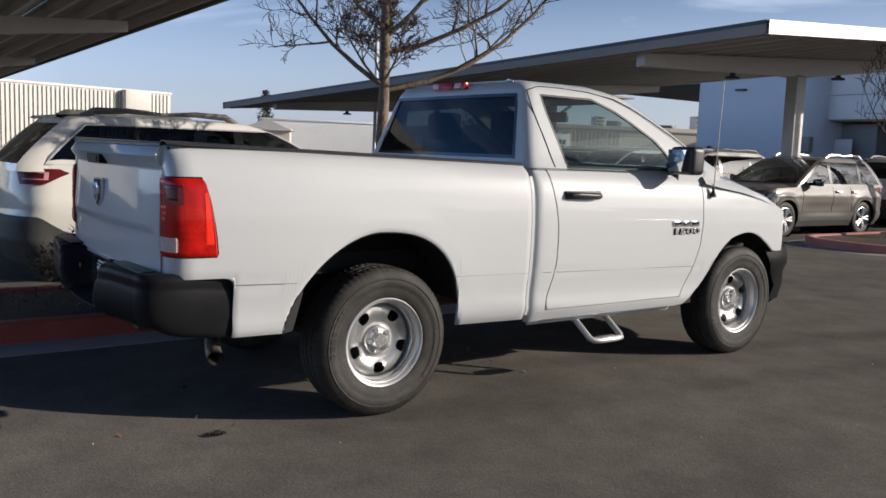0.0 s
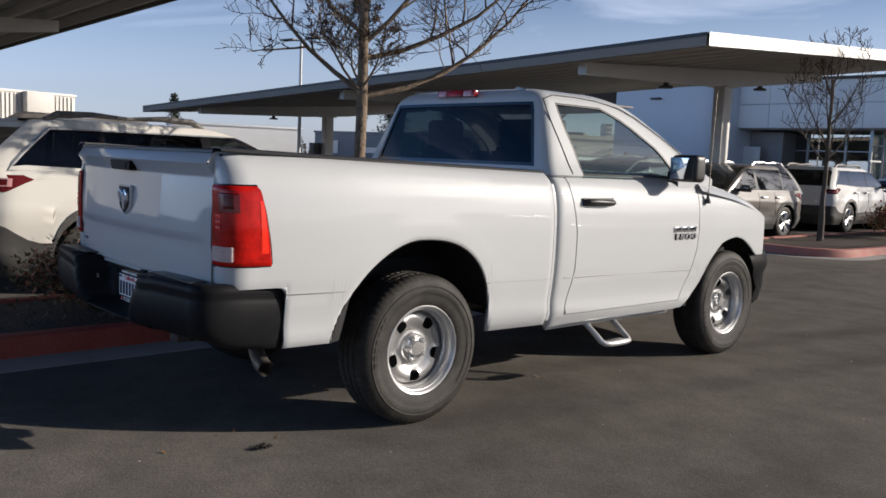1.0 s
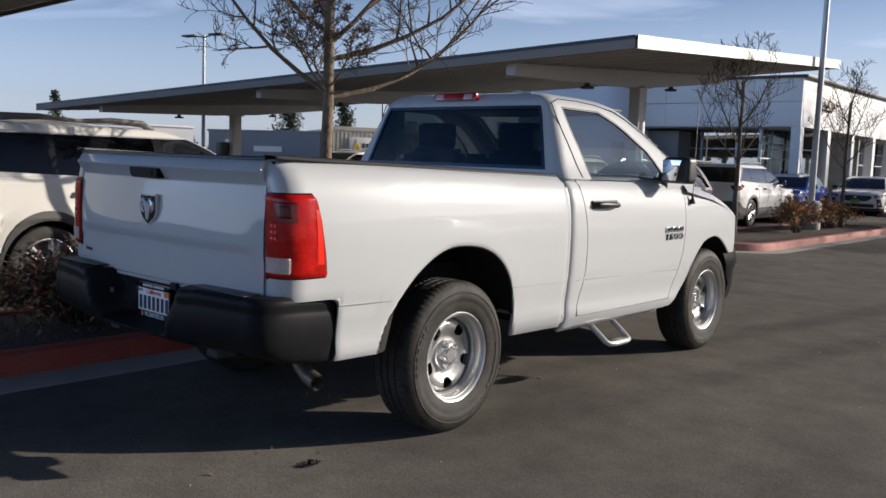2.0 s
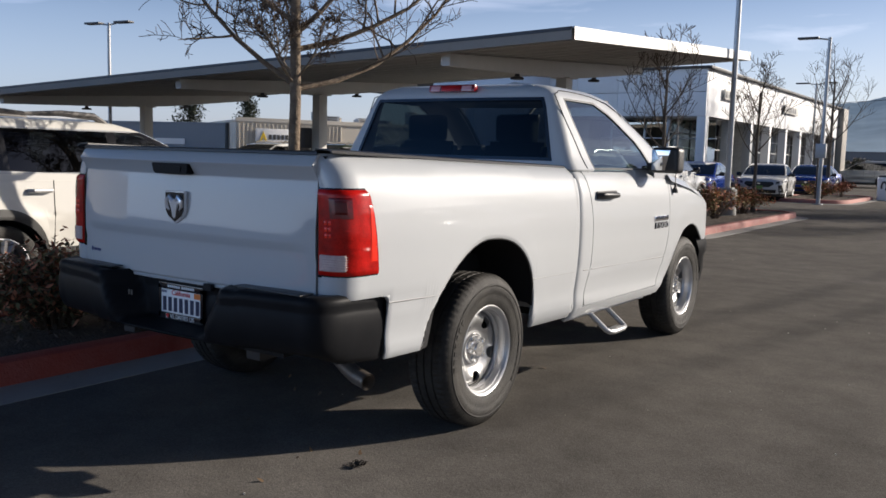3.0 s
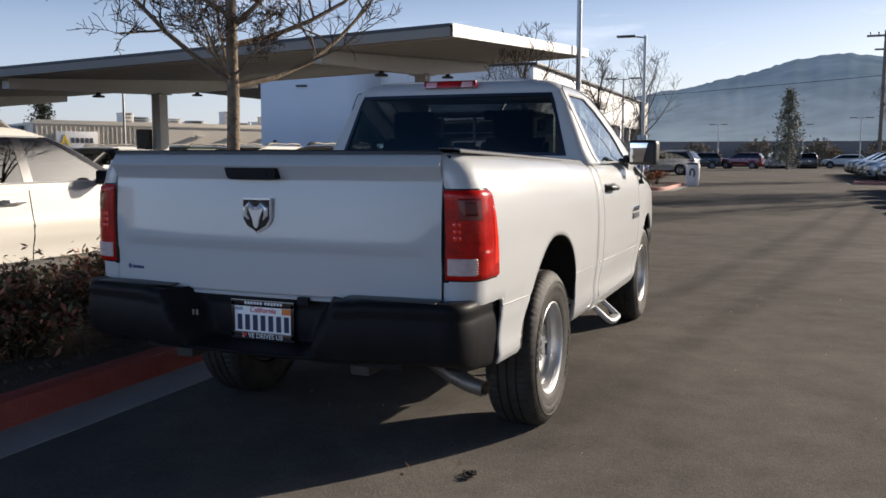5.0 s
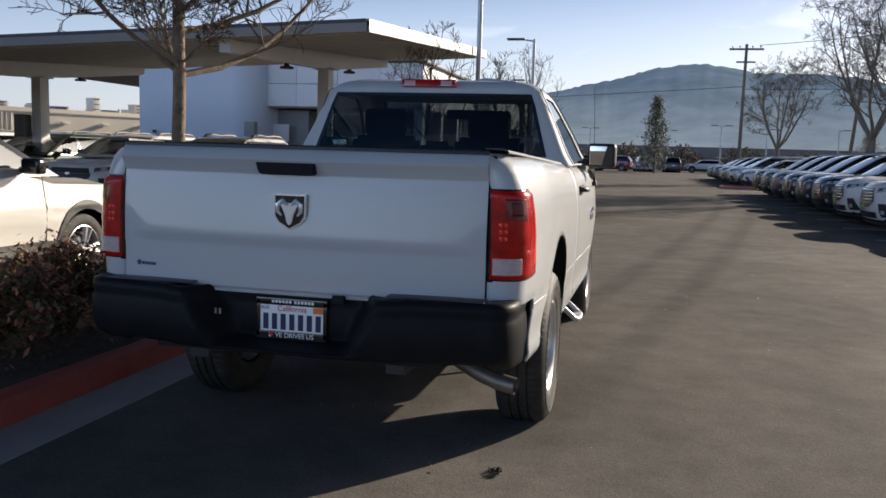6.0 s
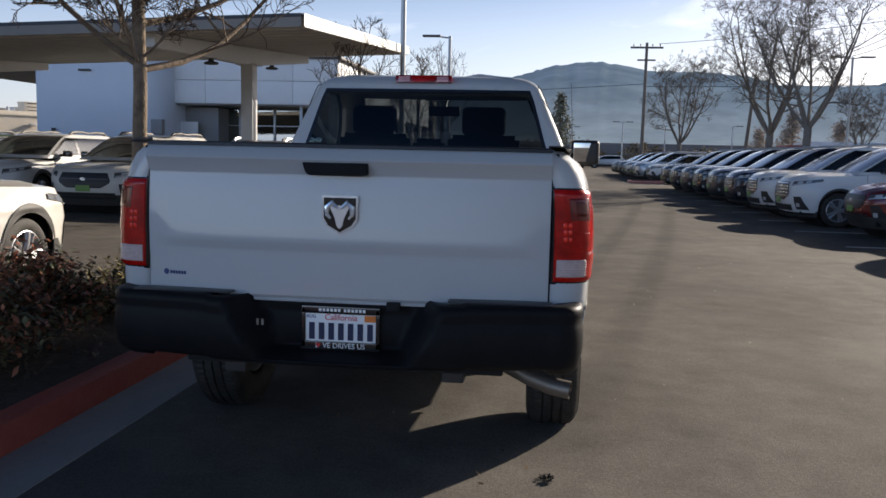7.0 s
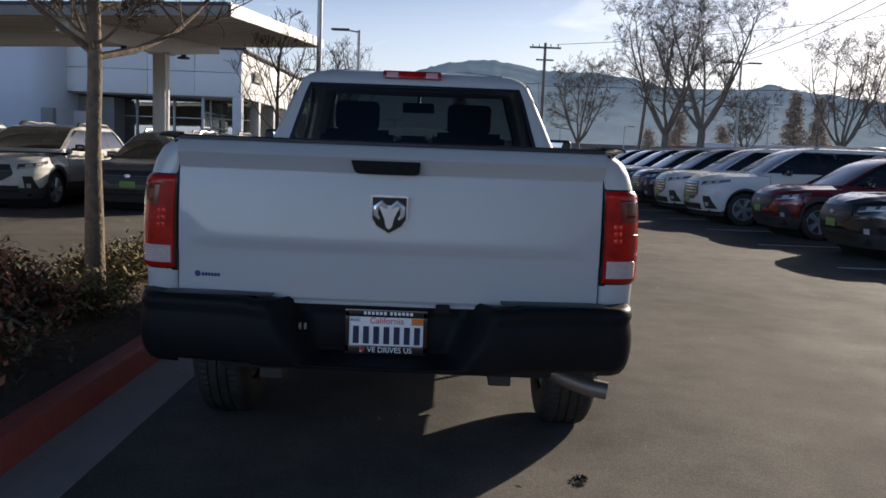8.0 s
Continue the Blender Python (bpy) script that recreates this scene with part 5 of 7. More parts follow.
    # outside mirror
    bm = bmn()
    box(bm, (1.075, 2.115, 1.425), (0.215, 0.115, 0.185), 0.035, rz=-6, segs=4)
    mir = part("door_mirror", fix(bm), M["black_plastic"], truck, "black plastic door mirror")
    bm = bmn()
    box(bm, (1.07, 2.055, 1.425), (0.175, 0.008, 0.145), 0.003, rz=10, rx=4)
    part("mirror_pane", fix(bm), M["mirror"], mir)
    bm = bmn()
    tube(bm, [V(0.93, 2.16, 1.375), V(0.985, 2.15, 1.37), V(1.03, 2.13, 1.385)], [0.035, 0.028, 0.03], 10)
    box(bm, (0.945, 2.16, 1.375), (0.03, 0.16, 0.06), 0.01)
    part("mirror_arm", fix(bm), M["black_plastic"], mir)

# shadow-dark inner body, boxes added behind the panel gaps to block light
bm = bmn()
box(bm, (0, 1.70, 0.755), (1.84, 1.50, 0.67), 0.01)
box(bm, (0, -0.15, 0.80), (1.30, 2.05, 0.12), 0.01)
box(bm, (0, 3.0, 0.85), (1.16, 1.0, 0.55), 0.02)
part("inner_body", bm, M["liner"], truck)
# filler added across the bed-to-cab gap, out to the skin, against stray sun
bm = bmn()
edge = [(side_x(0.94, z) - 0.003, z) for z in span(0.47, 1.30, 20)]
prism(bm, edge + [(-x, z) for x, z in reversed(edge)], 'y', 0.932, 0.953)
part("bed_front_panel", bm, WHITE, truck)
# frame rails, axle, spare tank shapes under the body
bm = bmn()
for x in (-0.45, 0.45):
    box(bm, (x, 1.1, 0.56), (0.09, 4.6, 0.16), 0.01)
tube(bm, [(-0.72, REAR_Y, 0.42), (0.72, REAR_Y, 0.42)], 0.055, 12)
tube(bm, [(-0.16, REAR_Y, 0.42), (-0.08, REAR_Y, 0.42), (0.08, REAR_Y, 0.42), (0.16, REAR_Y, 0.42)], [0.07, 0.15, 0.15, 0.07], 14)
tube(bm, [(-0.6, FRONT_Y, 0.40), (0.6, FRONT_Y, 0.40)], 0.045, 10)
box(bm, (0.0, 1.9, 0.47), (0.7, 1.3, 0.2), 0.04)
# unseen spare wheel disc, added to block sun leaking under the bed
tube(bm, [(0, -0.72, 0.49), (0, -0.72, 0.52), (0, -0.72, 0.68), (0, -0.72, 0.71)], [0.34, 0.38, 0.38, 0.34], 28)
part("chassis", bm, M["dark_metal"], truck)
# bed floor and front board
bm = bmn()
box(bm, (0, -0.15, 0.89), (1.17, 2.08, 0.03))
box(bm, (0, 0.905, 1.12), (1.6, 0.03, 0.47))
part("bed_floor", bm, WHITE, truck)

# tailgate
bow = lambda x: 0.058 * abs(x / 0.81) ** 3
TG = [(1.409, -1.205), (1.408, -1.235), (1.398, -1.252), (1.375, -1.265), (1.362, -1.2755), (1.357, -1.2775), (1.352, -1.2755), (1.349, -1.273), (1.302, -1.241), (1.298, -1.2398), (1.294, -1.2395), (1.285, -1.2405),
      (1.2, -1.247), (1.1, -1.253), (1.04, -1.259), (1.022, -1.259), (1.0, -1.246), (0.985, -1.2435), (0.95, -1.246), (0.86, -1.249), (0.815, -1.248), (0.802, -1.236)]
bm = bmn()
rws = []
for z, y in TG:
    row = []
    for x in span(-0.8155, 0.8155, 44):
        yy = y + bow(x)
        if 0.96 < z < 1.045:      # the lower crease fades out to both ends
            f = smooth01(0.80, 0.70, abs(x))
            yy = yy * f + (-1.2525 + bow(x)) * (1 - f)
        row.append(V(x, yy, z))
    rws.append(row)
grid(bm, rws)
tailgate = thick(part("tailgate", bm, WHITE, truck), 0.035, -1)
bm = bmn()
grid(bm, [[V(x, y + bow(x), z) for y, z in ((-1.252, 1.404), (-1.250, 1.416), (-1.243, 1.421), (-1.20, 1.421), (-1.19, 1.41))] for x in span(-0.8155, 0.8155, 30)])
part("tailgate_cap", bm, M["black_plastic"], tailgate)
bm = bmn()
prism(bm, [(-0.148, 1.347), (0.112, 1.347), (0.108, 1.302), (0.09, 1.297), (-0.118, 1.297), (-0.134, 1.305)], 'y', -1.284, -1.24, 0.003)
h = part("tailgate_handle", bm, M["bumper_black"], tailgate, "black plastic latch handle")
bm = bmn()
prism(bm, [(-0.10, 1.335), (0.07, 1.335), (0.066, 1.308), (-0.094, 1.308)], 'y', -1.288, -1.28, 0.002)
part("handle_paddle", bm, M["bumper_black"], h)
# shield emblem with plain shapes
bm = bmn()
sh = lambda k: [(-0.072 * k, 1.148 + 0.072 * k), (0.072 * k, 1.148 + 0.072 * k), (0.071 * k, 1.148 - 0.02 * k), (0.052 * k, 1.148 - 0.05 * k), (0.0, 1.148 - 0.08 * k), (-0.052 * k, 1.148 - 0.05 * k), (-0.071 * k, 1.148 - 0.02 * k)]
prism(bm, sh(1.0), 'y', -1.266, -1.25, 0.003)
em = part("emblem", bm, M["bright_trim"], tailgate, "chrome shield emblem")
bm = bmn()
prism(bm, sh(0.89), 'y', -1.2685, -1.26)
part("emblem_field", bm, M["black_gloss"], em)
bm = bmn()
for s in (-1, 1):
    tube(bm, [(s * 0.008, -1.269, 1.172), (s * 0.03, -1.271, 1.192), (s * 0.05, -1.271, 1.175), (s * 0.05, -1.271, 1.145), (s * 0.036, -1.27, 1.13)], [0.008, 0.012, 0.012, 0.009, 0.004], 8)
prism(bm, [(-0.046, 1.186), (-0.018, 1.176), (0.0, 1.184), (0.018, 1.176), (0.046, 1.186), (0.030, 1.158), (0.017, 1.128), (0.012, 1.102), (0.0, 1.09), (-0.012, 1.102), (-0.017, 1.128), (-0.030, 1.158)], 'y', -1.274, -1.262, 0.002)
part("emblem_shape", bm, M["bright_trim"], em)
# lower tailgate lip
bm = bmn()
grid(bm, [[V(x, y + bow(x), z) for y, z in ((-1.20, 0.803), (-1.238, 0.802), (-1.241, 0.799), (-1.239, 0.791), (-1.20, 0.790))] for x in span(-0.815, 0.815, 30)])
part("sill_strip", bm, WHITE, truck)
bm = bmn()
box(bm, (0.215, -1.252, 0.79), (0.055, 0.022, 0.034), 0.006)
part("rubber_stop", bm, M["liner"], truck)
# dealer sticker as plain shapes
bm = bmn()
bmesh.ops.create_circle(bm, cap_ends=True, radius=0.012, segments=20, matrix=pose(-0.738, -1.2515 + bow(0.738), 0.888, 90, 0, -11))
for k in range(6):
    box(bm, (-0.716 + k * 0.0125, -1.2505 + bow(0.716 - k * 0.0125), 0.8865), (0.009, 0.0016, 0.013), rz=-10)
part("sticker", bm, M["ink_blue"], tailgate, "small dark sticker")

# near-black strips added behind the gaps beside the tailgate to darken them
for s in (-1, 1):
    part("tailgate_seal", box(bmn(), (s * 0.817, -1.15, 1.09), (0.05, 0.03, 0.62), 0.004), M["liner"], truck)
# rear bumper
bm = bmn()
path = []
for k in range(9):
    path.append((0.955 - 0.006 * (8 - k) / 8, -0.90 - 0.23 * k / 8, 1.0))
for k in range(1, 9):
    a = k / 8 * radians(80)
    path.append((0.955 - 0.14 * (1 - math.cos(a) ** 0.72), -1.13 - 0.185 * math.sin(a) ** 0.72, 1.0))
for k in range(1, 37):
    x = path[16][0] * (1 - k / 36)
    path.append((x, -1.312 - 0.075 * (1 - (x / 0.83) ** 2), 1.0))
full = path + [(-x, y, s) for x, y, s in reversed(path[:-1])]
BP = [(0.792, -0.13), (0.812, -0.10), (0.818, -0.03), (0.812, -0.008), (0.795, 0.0), (0.775, 0.003), (0.755, -0.004), (0.74, 0.0), (0.72, 0.004), (0.69, 0.006), (0.665, 0.006), (0.64, 0.004),
      (0.62, 0.0), (0.60, -0.006), (0.58, -0.016), (0.565, -0.03), (0.556, -0.06), (0.554, -0.12)]
rws = []
for i, (x, y, s) in enumerate(full):
    a = Vector(full[max(i - 1, 0)][:2])
    b = Vector(full[min(i + 1, len(full) - 1)][:2])
    t = (b - a).normalized()
    nrm = Vector((-t.y, t.x))
    if nrm.dot(Vector((x, y + 0.6))) < 0:
        nrm = -nrm
    row = []
    for z, o in BP:
        w = lerp([(0.55, 0.27), (0.62, 0.28), (0.80, 0.37)], z)
        d = 0.165 * smooth01(w + 0.06, w - 0.03, abs(x + 0.01)) * smooth01(0.575, 0.60, z)
        ztop = z + (0.008 if abs(x) > 0.5 else 0.0)
        side = smooth01(-1.15, -0.9, y)
        zz = ztop - 0.045 * smooth01(-1.30, -1.1, y) * smooth01(0.7, 0.55, z) - 0.012 * side
        if z < 0.63:
            o *= 1 - 0.75 * side
        row.append(V(x + nrm.x * (o - d), y + nrm.y * (o - d), zz))
    rws.append(row)
def end_round(row):
    """Rounded returns that close the bumper's two ends against the body."""
    s_ = 1 if row[0].x > 0 else -1
    return [[p + V(-a * s_, b, 0) for p in row] for a, b in ((0.05, 0.016), (0.020, 0.016), (0.009, 0.013), (0.003, 0.007))]


rws = end_round(rws[0]) + rws + list(reversed(end_round(rws[-1])))
grid(bm, rws)
bumper = thick(part("rear_bumper", bm, M["bumper_black"], truck, "black rear step bumper"), 0.006)
bumper.modifiers.new("even_shading", 'WEIGHTED_NORMAL')
for s in (-1, 1):
    part("step_pad", box(bmn(), (s * 0.635, -1.262, 0.8265), (0.40, 0.085, 0.006), 0.002), M["black_plastic"], bumper)
bm = bmn()
box(bm, (0, -1.15, 0.60), (1.3, 0.12, 0.16), 0.01)
part("bumper_beam", bm, M["liner"], bumper)
bm = bmn()
for x in (-0.325, -0.305):
    box(bm, (x, -1.285, 0.712), (0.010, 0.004, 0.024))
part("hitch_socket_mark", bm, M["steel_pipe"], bumper)
PX, PY, PZ = 0.002, -1.232, -0.006
# licence plate with its frame; the number is plain bars
plate = part("licence_plate", box(bmn(), (PX - 0.002, PY, PZ + 0.696), (0.304, 0.006, 0.152), 0.003), M["plate_white"], truck, "white licence plate in a black frame")
bm = bmn()
for x, z, w, hh in ((0, 0.768, 0.318, 0.030), (0, 0.624, 0.318, 0.034), (-0.151, 0.695, 0.016, 0.16), (0.151, 0.695, 0.016, 0.16)):
    box(bm, (PX + x - 0.002, PY - 0.004, PZ + z), (w, 0.008, hh), 0.002)
part("plate_frame", bm, M["black_gloss"], plate)
for k in range(7):
    part("number_bar", box(bmn(), (PX - 0.119 + k * 0.0395, PY - 0.0045, PZ + 0.682), (0.023, 0.002, 0.068)), M["ink_navy"], plate)
for k in range(12):
    part("frame_bar", box(bmn(), (PX - 0.084 + k * 0.0155 + (0.008 if k > 5 else 0), PY - 0.0095, PZ + 0.769), (0.0100, 0.002, 0.012)), M["ink_white"], plate)
bm = bmn()
box(bm, (PX + 0.118, PY - 0.0045, PZ + 0.738), (0.045, 0.002, 0.026))
part("year_sticker", bm, M["ink_orange"], plate)


def words(text, size, at, material, parent, name="lettering", rx=90, rz=0, align='CENTER', depth=0.0008, bold=0.0):
    c = bpy.data.curves.new(name, 'FONT')
    c.body, c.size, c.extrude, c.align_x, c.align_y = text, size, depth, align, 'CENTER'
    c.offset = bold
    c.materials.append(material)
    tmp = bpy.data.objects.new(name, c)
    scene.collection.objects.link(tmp)
    dg = bpy.context.evaluated_depsgraph_get()
    me = bpy.data.meshes.new_from_object(tmp.evaluated_get(dg))
    bpy.data.objects.remove(tmp)
    bpy.data.curves.remove(c)
    ob = new(name, me)
    ob.parent = parent
    ob.matrix_basis = pose(at[0], at[1], at[2], rx, 0, rz)
    return ob


words("L  VE DRIVES US", 0.029, (PX - 0.002, PY - 0.0095, PZ + 0.6245), M["ink_white"], plate)
words("California", 0.034, (PX, PY - 0.0045, PZ + 0.738), M["ink_red"], plate)
words("AUG", 0.019, (PX - 0.122, PY - 0.0045, PZ + 0.740), M["ink_blue"], plate)
bm = bmn()
prism(bm, [(PX + a, PZ + b + 0.006) for a, b in ((-0.102, 0.6255), (-0.097, 0.629), (-0.092, 0.6255), (-0.087, 0.629), (-0.082, 0.6255), (-0.083, 0.619), (-0.092, 0.608), (-0.101, 0.619))], 'y', PY - 0.0105, PY - 0.0085)
part("heart_mark", bm, M["ink_red"], plate)

# tail lamps on the rear corners
for sx in (1, -1):
    fix = (lambda b: b) if sx > 0 else mirror_x

    def lamp_path(u, z, out):
        """u runs from the inner rear edge round the corner to the side."""
        front = lerp([(0.90, -0.965), (1.0, -0.975), (1.15, -1.0), (1.27, -1.035)], z)
        w = side_x(-1.045, z)
        if u < 0.12:
            return V(0.8205 + (w - 0.125 - 0.8205) * u / 0.12, -1.185 - out, z)
        if u < 0.78:
            a = (u - 0.12) / 0.66 * math.pi / 2
            return V(w - 0.125 + (0.125 + out) * math.sin(a) ** 0.8, -1.045 - (0.14 + out) * math.cos(a) ** 0.8, z)
        y = -1.045 + (front + 1.045) * (u - 0.78) / 0.22
        return V(side_x(y, z) + out, y, z)

    def lens(u0, u1, z0, z1, out, nu=26, nv=16, round_top=0.0, drop=0.008):
        rr = []
        for i in range(nu + 1):
            u = u0 + (u1 - u0) * i / nu
            row = []
            for j in range(nv + 1):
                z = z0 + (z1 - z0) * j / nv
                if round_top and u > 0.80:
                    z = min(z, z1 - round_top * ((u - 0.80) / 0.20) ** 2)
                edge = min(i, nu - i, j, nv - j)
                row.append(lamp_path(u, z, out - (drop if edge == 0 else 0)))
            rr.append(row)
        return rr
    bm = bmn()
    grid(bm, lens(0.0, 1.0, 0.893, 1.275, 0.006, round_top=0.055))
    lamp = part("tail_lamp", fix(bm), M["black_gloss"], truck, "red tail lamp with a clear reversing lens")
    bm = bmn()
    grid(bm, lens(0.05, 0.968, 0.905, 1.263, 0.013, 44, 30, round_top=0.054))
    part("red_lens", fix(bm), M["red_lens"], lamp)
    # ribbed clear lens
    bm = bmn()
    grid(bm, lens(0.09, 0.47, 0.922, 0.994, 0.0165, 26, 16, round_top=0.0, drop=0.006))
    rl = part("reversing_lens", fix(bm), M["reverse_lens"], lamp)
    bm = bmn()
    for k in range(6):
        grid(bm, lens(0.12, 0.49, 0.930 + k * 0.0102, 0.9355 + k * 0.0102, 0.0192, 14, 2))
    part("lens_rib", fix(bm), M["reverse_lens"], lamp)["kind"] = "stuff"
    # smoked bowl of the upper lamp, fluted
    bm = bmn()
    grid(bm, lens(0.22, 0.58, 1.135, 1.240, 0.0142, 24, 10))
    bowl = part("dark_reflector", fix(bm), M["deep_red_lens"], lamp)
    bm = bmn()
    grid(bm, lens(0.30, 0.50, 1.155, 1.225, 0.0150, 16, 8, drop=0.003))
    part("bowl_hollow", fix(bm), M["smoked_lens"], bowl)
    # bright outer column
    bm = bmn()
    grid(bm, lens(0.80, 0.93, 0.955, 1.205, 0.0150, 8, 20, drop=0.004))
    part("outer_reflector", fix(bm), M["bright_red_lens"], lamp)
    # small facets beside the bowl
    for i_ in range(3):
        for j_ in range(2):
            bm = bmn()
            grid(bm, lens(0.155 + 0.055 * j_, 0.195 + 0.055 * j_, 1.062 + 0.027 * i_, 1.082 + 0.027 * i_, 0.0158, 4, 4, drop=0.003))
            part("facet", fix(bm), M["bright_red_lens"], lamp)
    bm = bmn()
    grid(bm, lens(0.20, 0.56, 1.045, 1.105, 0.0140, 20, 6))
    part("lower_reflector", fix(bm), M["red_lens"], lamp)
    bm = bmn()
    for z in (1.018, 1.012):
        grid(bm, lens(0.06, 0.95, z, z + 0.003, 0.0150, 30, 2))
    part("lens_rib", fix(bm), M["dark_red_lens"], lamp)

# wheels
def make_wheel(front):
    w = thing("tmp", (0, 0, 0), "", "")
    R = 0.405
    bm = bmn()
    prof = [(0.232, -0.105), (0.245, -0.118), (0.29, -0.128), (0.335, -0.130), (0.37, -0.122), (0.388, -0.108), (R - 0.006, -0.096), (R, -0.08), (R, -0.052), (R - 0.008, -0.050), (R - 0.008, -0.042), (R, -0.040),
            (R + 0.001, -0.006), (R - 0.008, -0.004), (R - 0.008, 0.004), (R + 0.001, 0.006), (R, 0.040), (R - 0.008, 0.042), (R - 0.008, 0.050), (R, 0.052), (R, 0.08), (R - 0.006, 0.096), (0.388, 0.108), (0.37, 0.122), (0.362, 0.1245),
            (0.358, 0.1275), (0.352, 0.1285), (0.349, 0.1325), (0.344, 0.1325), (0.341, 0.1295), (0.335, 0.130), (0.312, 0.1315), (0.308, 0.129), (0.29, 0.128), (0.262, 0.123), (0.258, 0.1215), (0.245, 0.118), (0.232, 0.105)]

    def mod(i, k):
        h = abs(prof[i][1])
        if 5 <= i <= 22 and h > 0.05:
            return -0.0045 if k % 3 == 0 else 0.0
        if 5 <= i <= 22:
            return -0.005 if (k + 1) % 4 == 0 and h > 0.03 else 0.0
        return 0.0
    lathe(bm, prof, 216, mod=mod)
    # raised sidewall marks, plain bars
    for k in range(7):
        for c in (0.6, 3.7):
            a = c + k * 0.125
            m = Matrix.Rotation(a, 4, 'X')
            box2 = bmesh.new()
            bmesh.ops.create_cube(box2, size=1, matrix=m @ pose(0.130, 0, 0.322) @ Matrix.Diagonal((0.007, 0.024, 0.024, 1)))
            join(bm, box2)
    part("tyre", bm, M["rubber"], w)
    bm = bmn()
    lathe(bm, [(0.222, -0.10), (0.212, -0.06), (0.2025, 0.0), (0.2025, 0.036), (0.205, 0.052), (0.211, 0.058), (0.2125, 0.085), (0.218, 0.098), (0.221, 0.099), (0.228, 0.112), (0.238, 0.117), (0.242, 0.114), (0.236, 0.105), (0.232, 0.10)], 96)
    # dished face with five rounded slots
    ra = [0.2025, 0.196, 0.184, 0.172, 0.160, 0.148, 0.136, 0.124, 0.112, 0.10, 0.088, 0.076, 0.066]
    ha = [0.026, 0.035, 0.043, 0.047, 0.048, 0.047, 0.043, 0.037, 0.030, 0.026, 0.026, 0.028, 0.029]
    n, rr = 240, [0.2025 - 0.1365 * q / 36 for q in range(37)]
    hh = [lerp(list(zip(reversed(ra), reversed(ha))), q) for q in rr]

    def hole(i, j):
        a = ((j + 0.5) % 48 - 24) / 2.4
        r = (rr[i] + rr[i + 1]) / 2
        return ((abs(a) / 3.4) ** 3 + (abs(r - 0.152) / 0.028) ** 3) < 1.0
    rows = []
    for r, x in zip(rr, hh):
        row = []
        for k in range(n):
            a = k * math.tau / n
            d = ((k % 48) - 24) / 2.4
            dish = 0.004 * smooth01(6, 2, abs(d)) * smooth01(0.2, 0.16, r) * smooth01(0.1, 0.14, r)
            row.append(V(x + dish, r * math.cos(a), r * math.sin(a)))
        rows.append(row)
    b2 = bmn()
    grid(b2, rows, close_u=True, skip=hole)
    bmesh.ops.solidify(b2, geom=b2.faces[:], thickness=0.012)
    join(bm, b2)
    rim = part("rim", bm, M["silver"], w, "silver five-slot wheel rim")
    bm = bmn()
    lathe(bm, [(0.0, -0.03), (0.19, -0.03), (0.2, 0.0)], 32)
    tube(bm, [(-0.08, 0, 0), (-0.01, 0, 0)], 0.17, 32)
    part("brake_disc", bm, M["liner"], w)
    bm = bmn()
    lathe(bm, [(0.084, 0.024), (0.083, 0.034), (0.076, 0.042), (0.05, 0.044), (0.044, 0.047), (0.041, 0.064), (0.035, 0.071), (0.0, 0.072)], 40)
    for k in range(5):
        a = k * math.tau / 5 + 0.3
        lathe(bm, [(0.016, 0.035), (0.0155, 0.060), (0.011, 0.067), (0.0, 0.068)], 6, pose(0, 0.060 * math.cos(a), 0.060 * math.sin(a)))
    part("hub_cap", bm, M["hub_silver"], rim)
    return w


tmp = make_wheel(False)
for cy in (REAR_Y, FRONT_Y):
    for s in (1, -1):
        spin = 0.35 if cy == REAR_Y else 1.1
        w = copy_thing(tmp, Matrix.Translation((s * (0.858 if cy == REAR_Y else 0.83), stretch(cy), WHEEL_Z)) @ Matrix.Rotation(0 if s > 0 else math.pi, 4, 'Z') @ Matrix.Rotation(spin, 4, 'X'))
        w.name = "wheel"
        w["label"], w["category"] = "", ""
        del w["label"], w["category"]
        w.parent = truck
for o in (*tmp.children_recursive, tmp):
    bpy.data.objects.remove(o)

# cab upper body: plan outlines at rising heights, with openings left for the panes
CZ = [1.352, 1.40, 1.44, 1.50, 1.56, 1.62, 1.68, 1.735, 1.803, 1.82, 1.838, 1.858, 1.875]
cab_x = lambda z: lerp([(1.352, 0.950), (1.40, 0.917), (1.44, 0.896), (1.50, 0.87), (1.56, 0.845), (1.62, 0.818), (1.68, 0.792), (1.735, 0.768), (1.79, 0.742), (1.815, 0.732), (1.838, 0.712), (1.858, 0.688), (1.875, 0.655)], z)
cab_r = lambda z: 0.948 + 0.115 * (z - 1.352) / 0.5 + (0.03 * smooth01(1.83, 1.885, z))
cab_f = lambda z: lerp([(1.352, 2.74), (1.44, 2.60), (1.50, 2.50), (1.62, 2.30), (1.735, 2.10), (1.79, 2.00), (1.838, 1.88), (1.875, 1.74)], z)
win_r = lambda z: 1.155 + 0.0 * z - 0.06 * smooth01(1.36, 1.80, z) + 0.055
win_f = lambda z: lerp([(1.352, 2.19), (1.44, 2.155), (1.54, 2.08), (1.62, 1.95), (1.68, 1.85), (1.735, 1.745), (1.79, 1.60), (1.875, 1.35)], z)


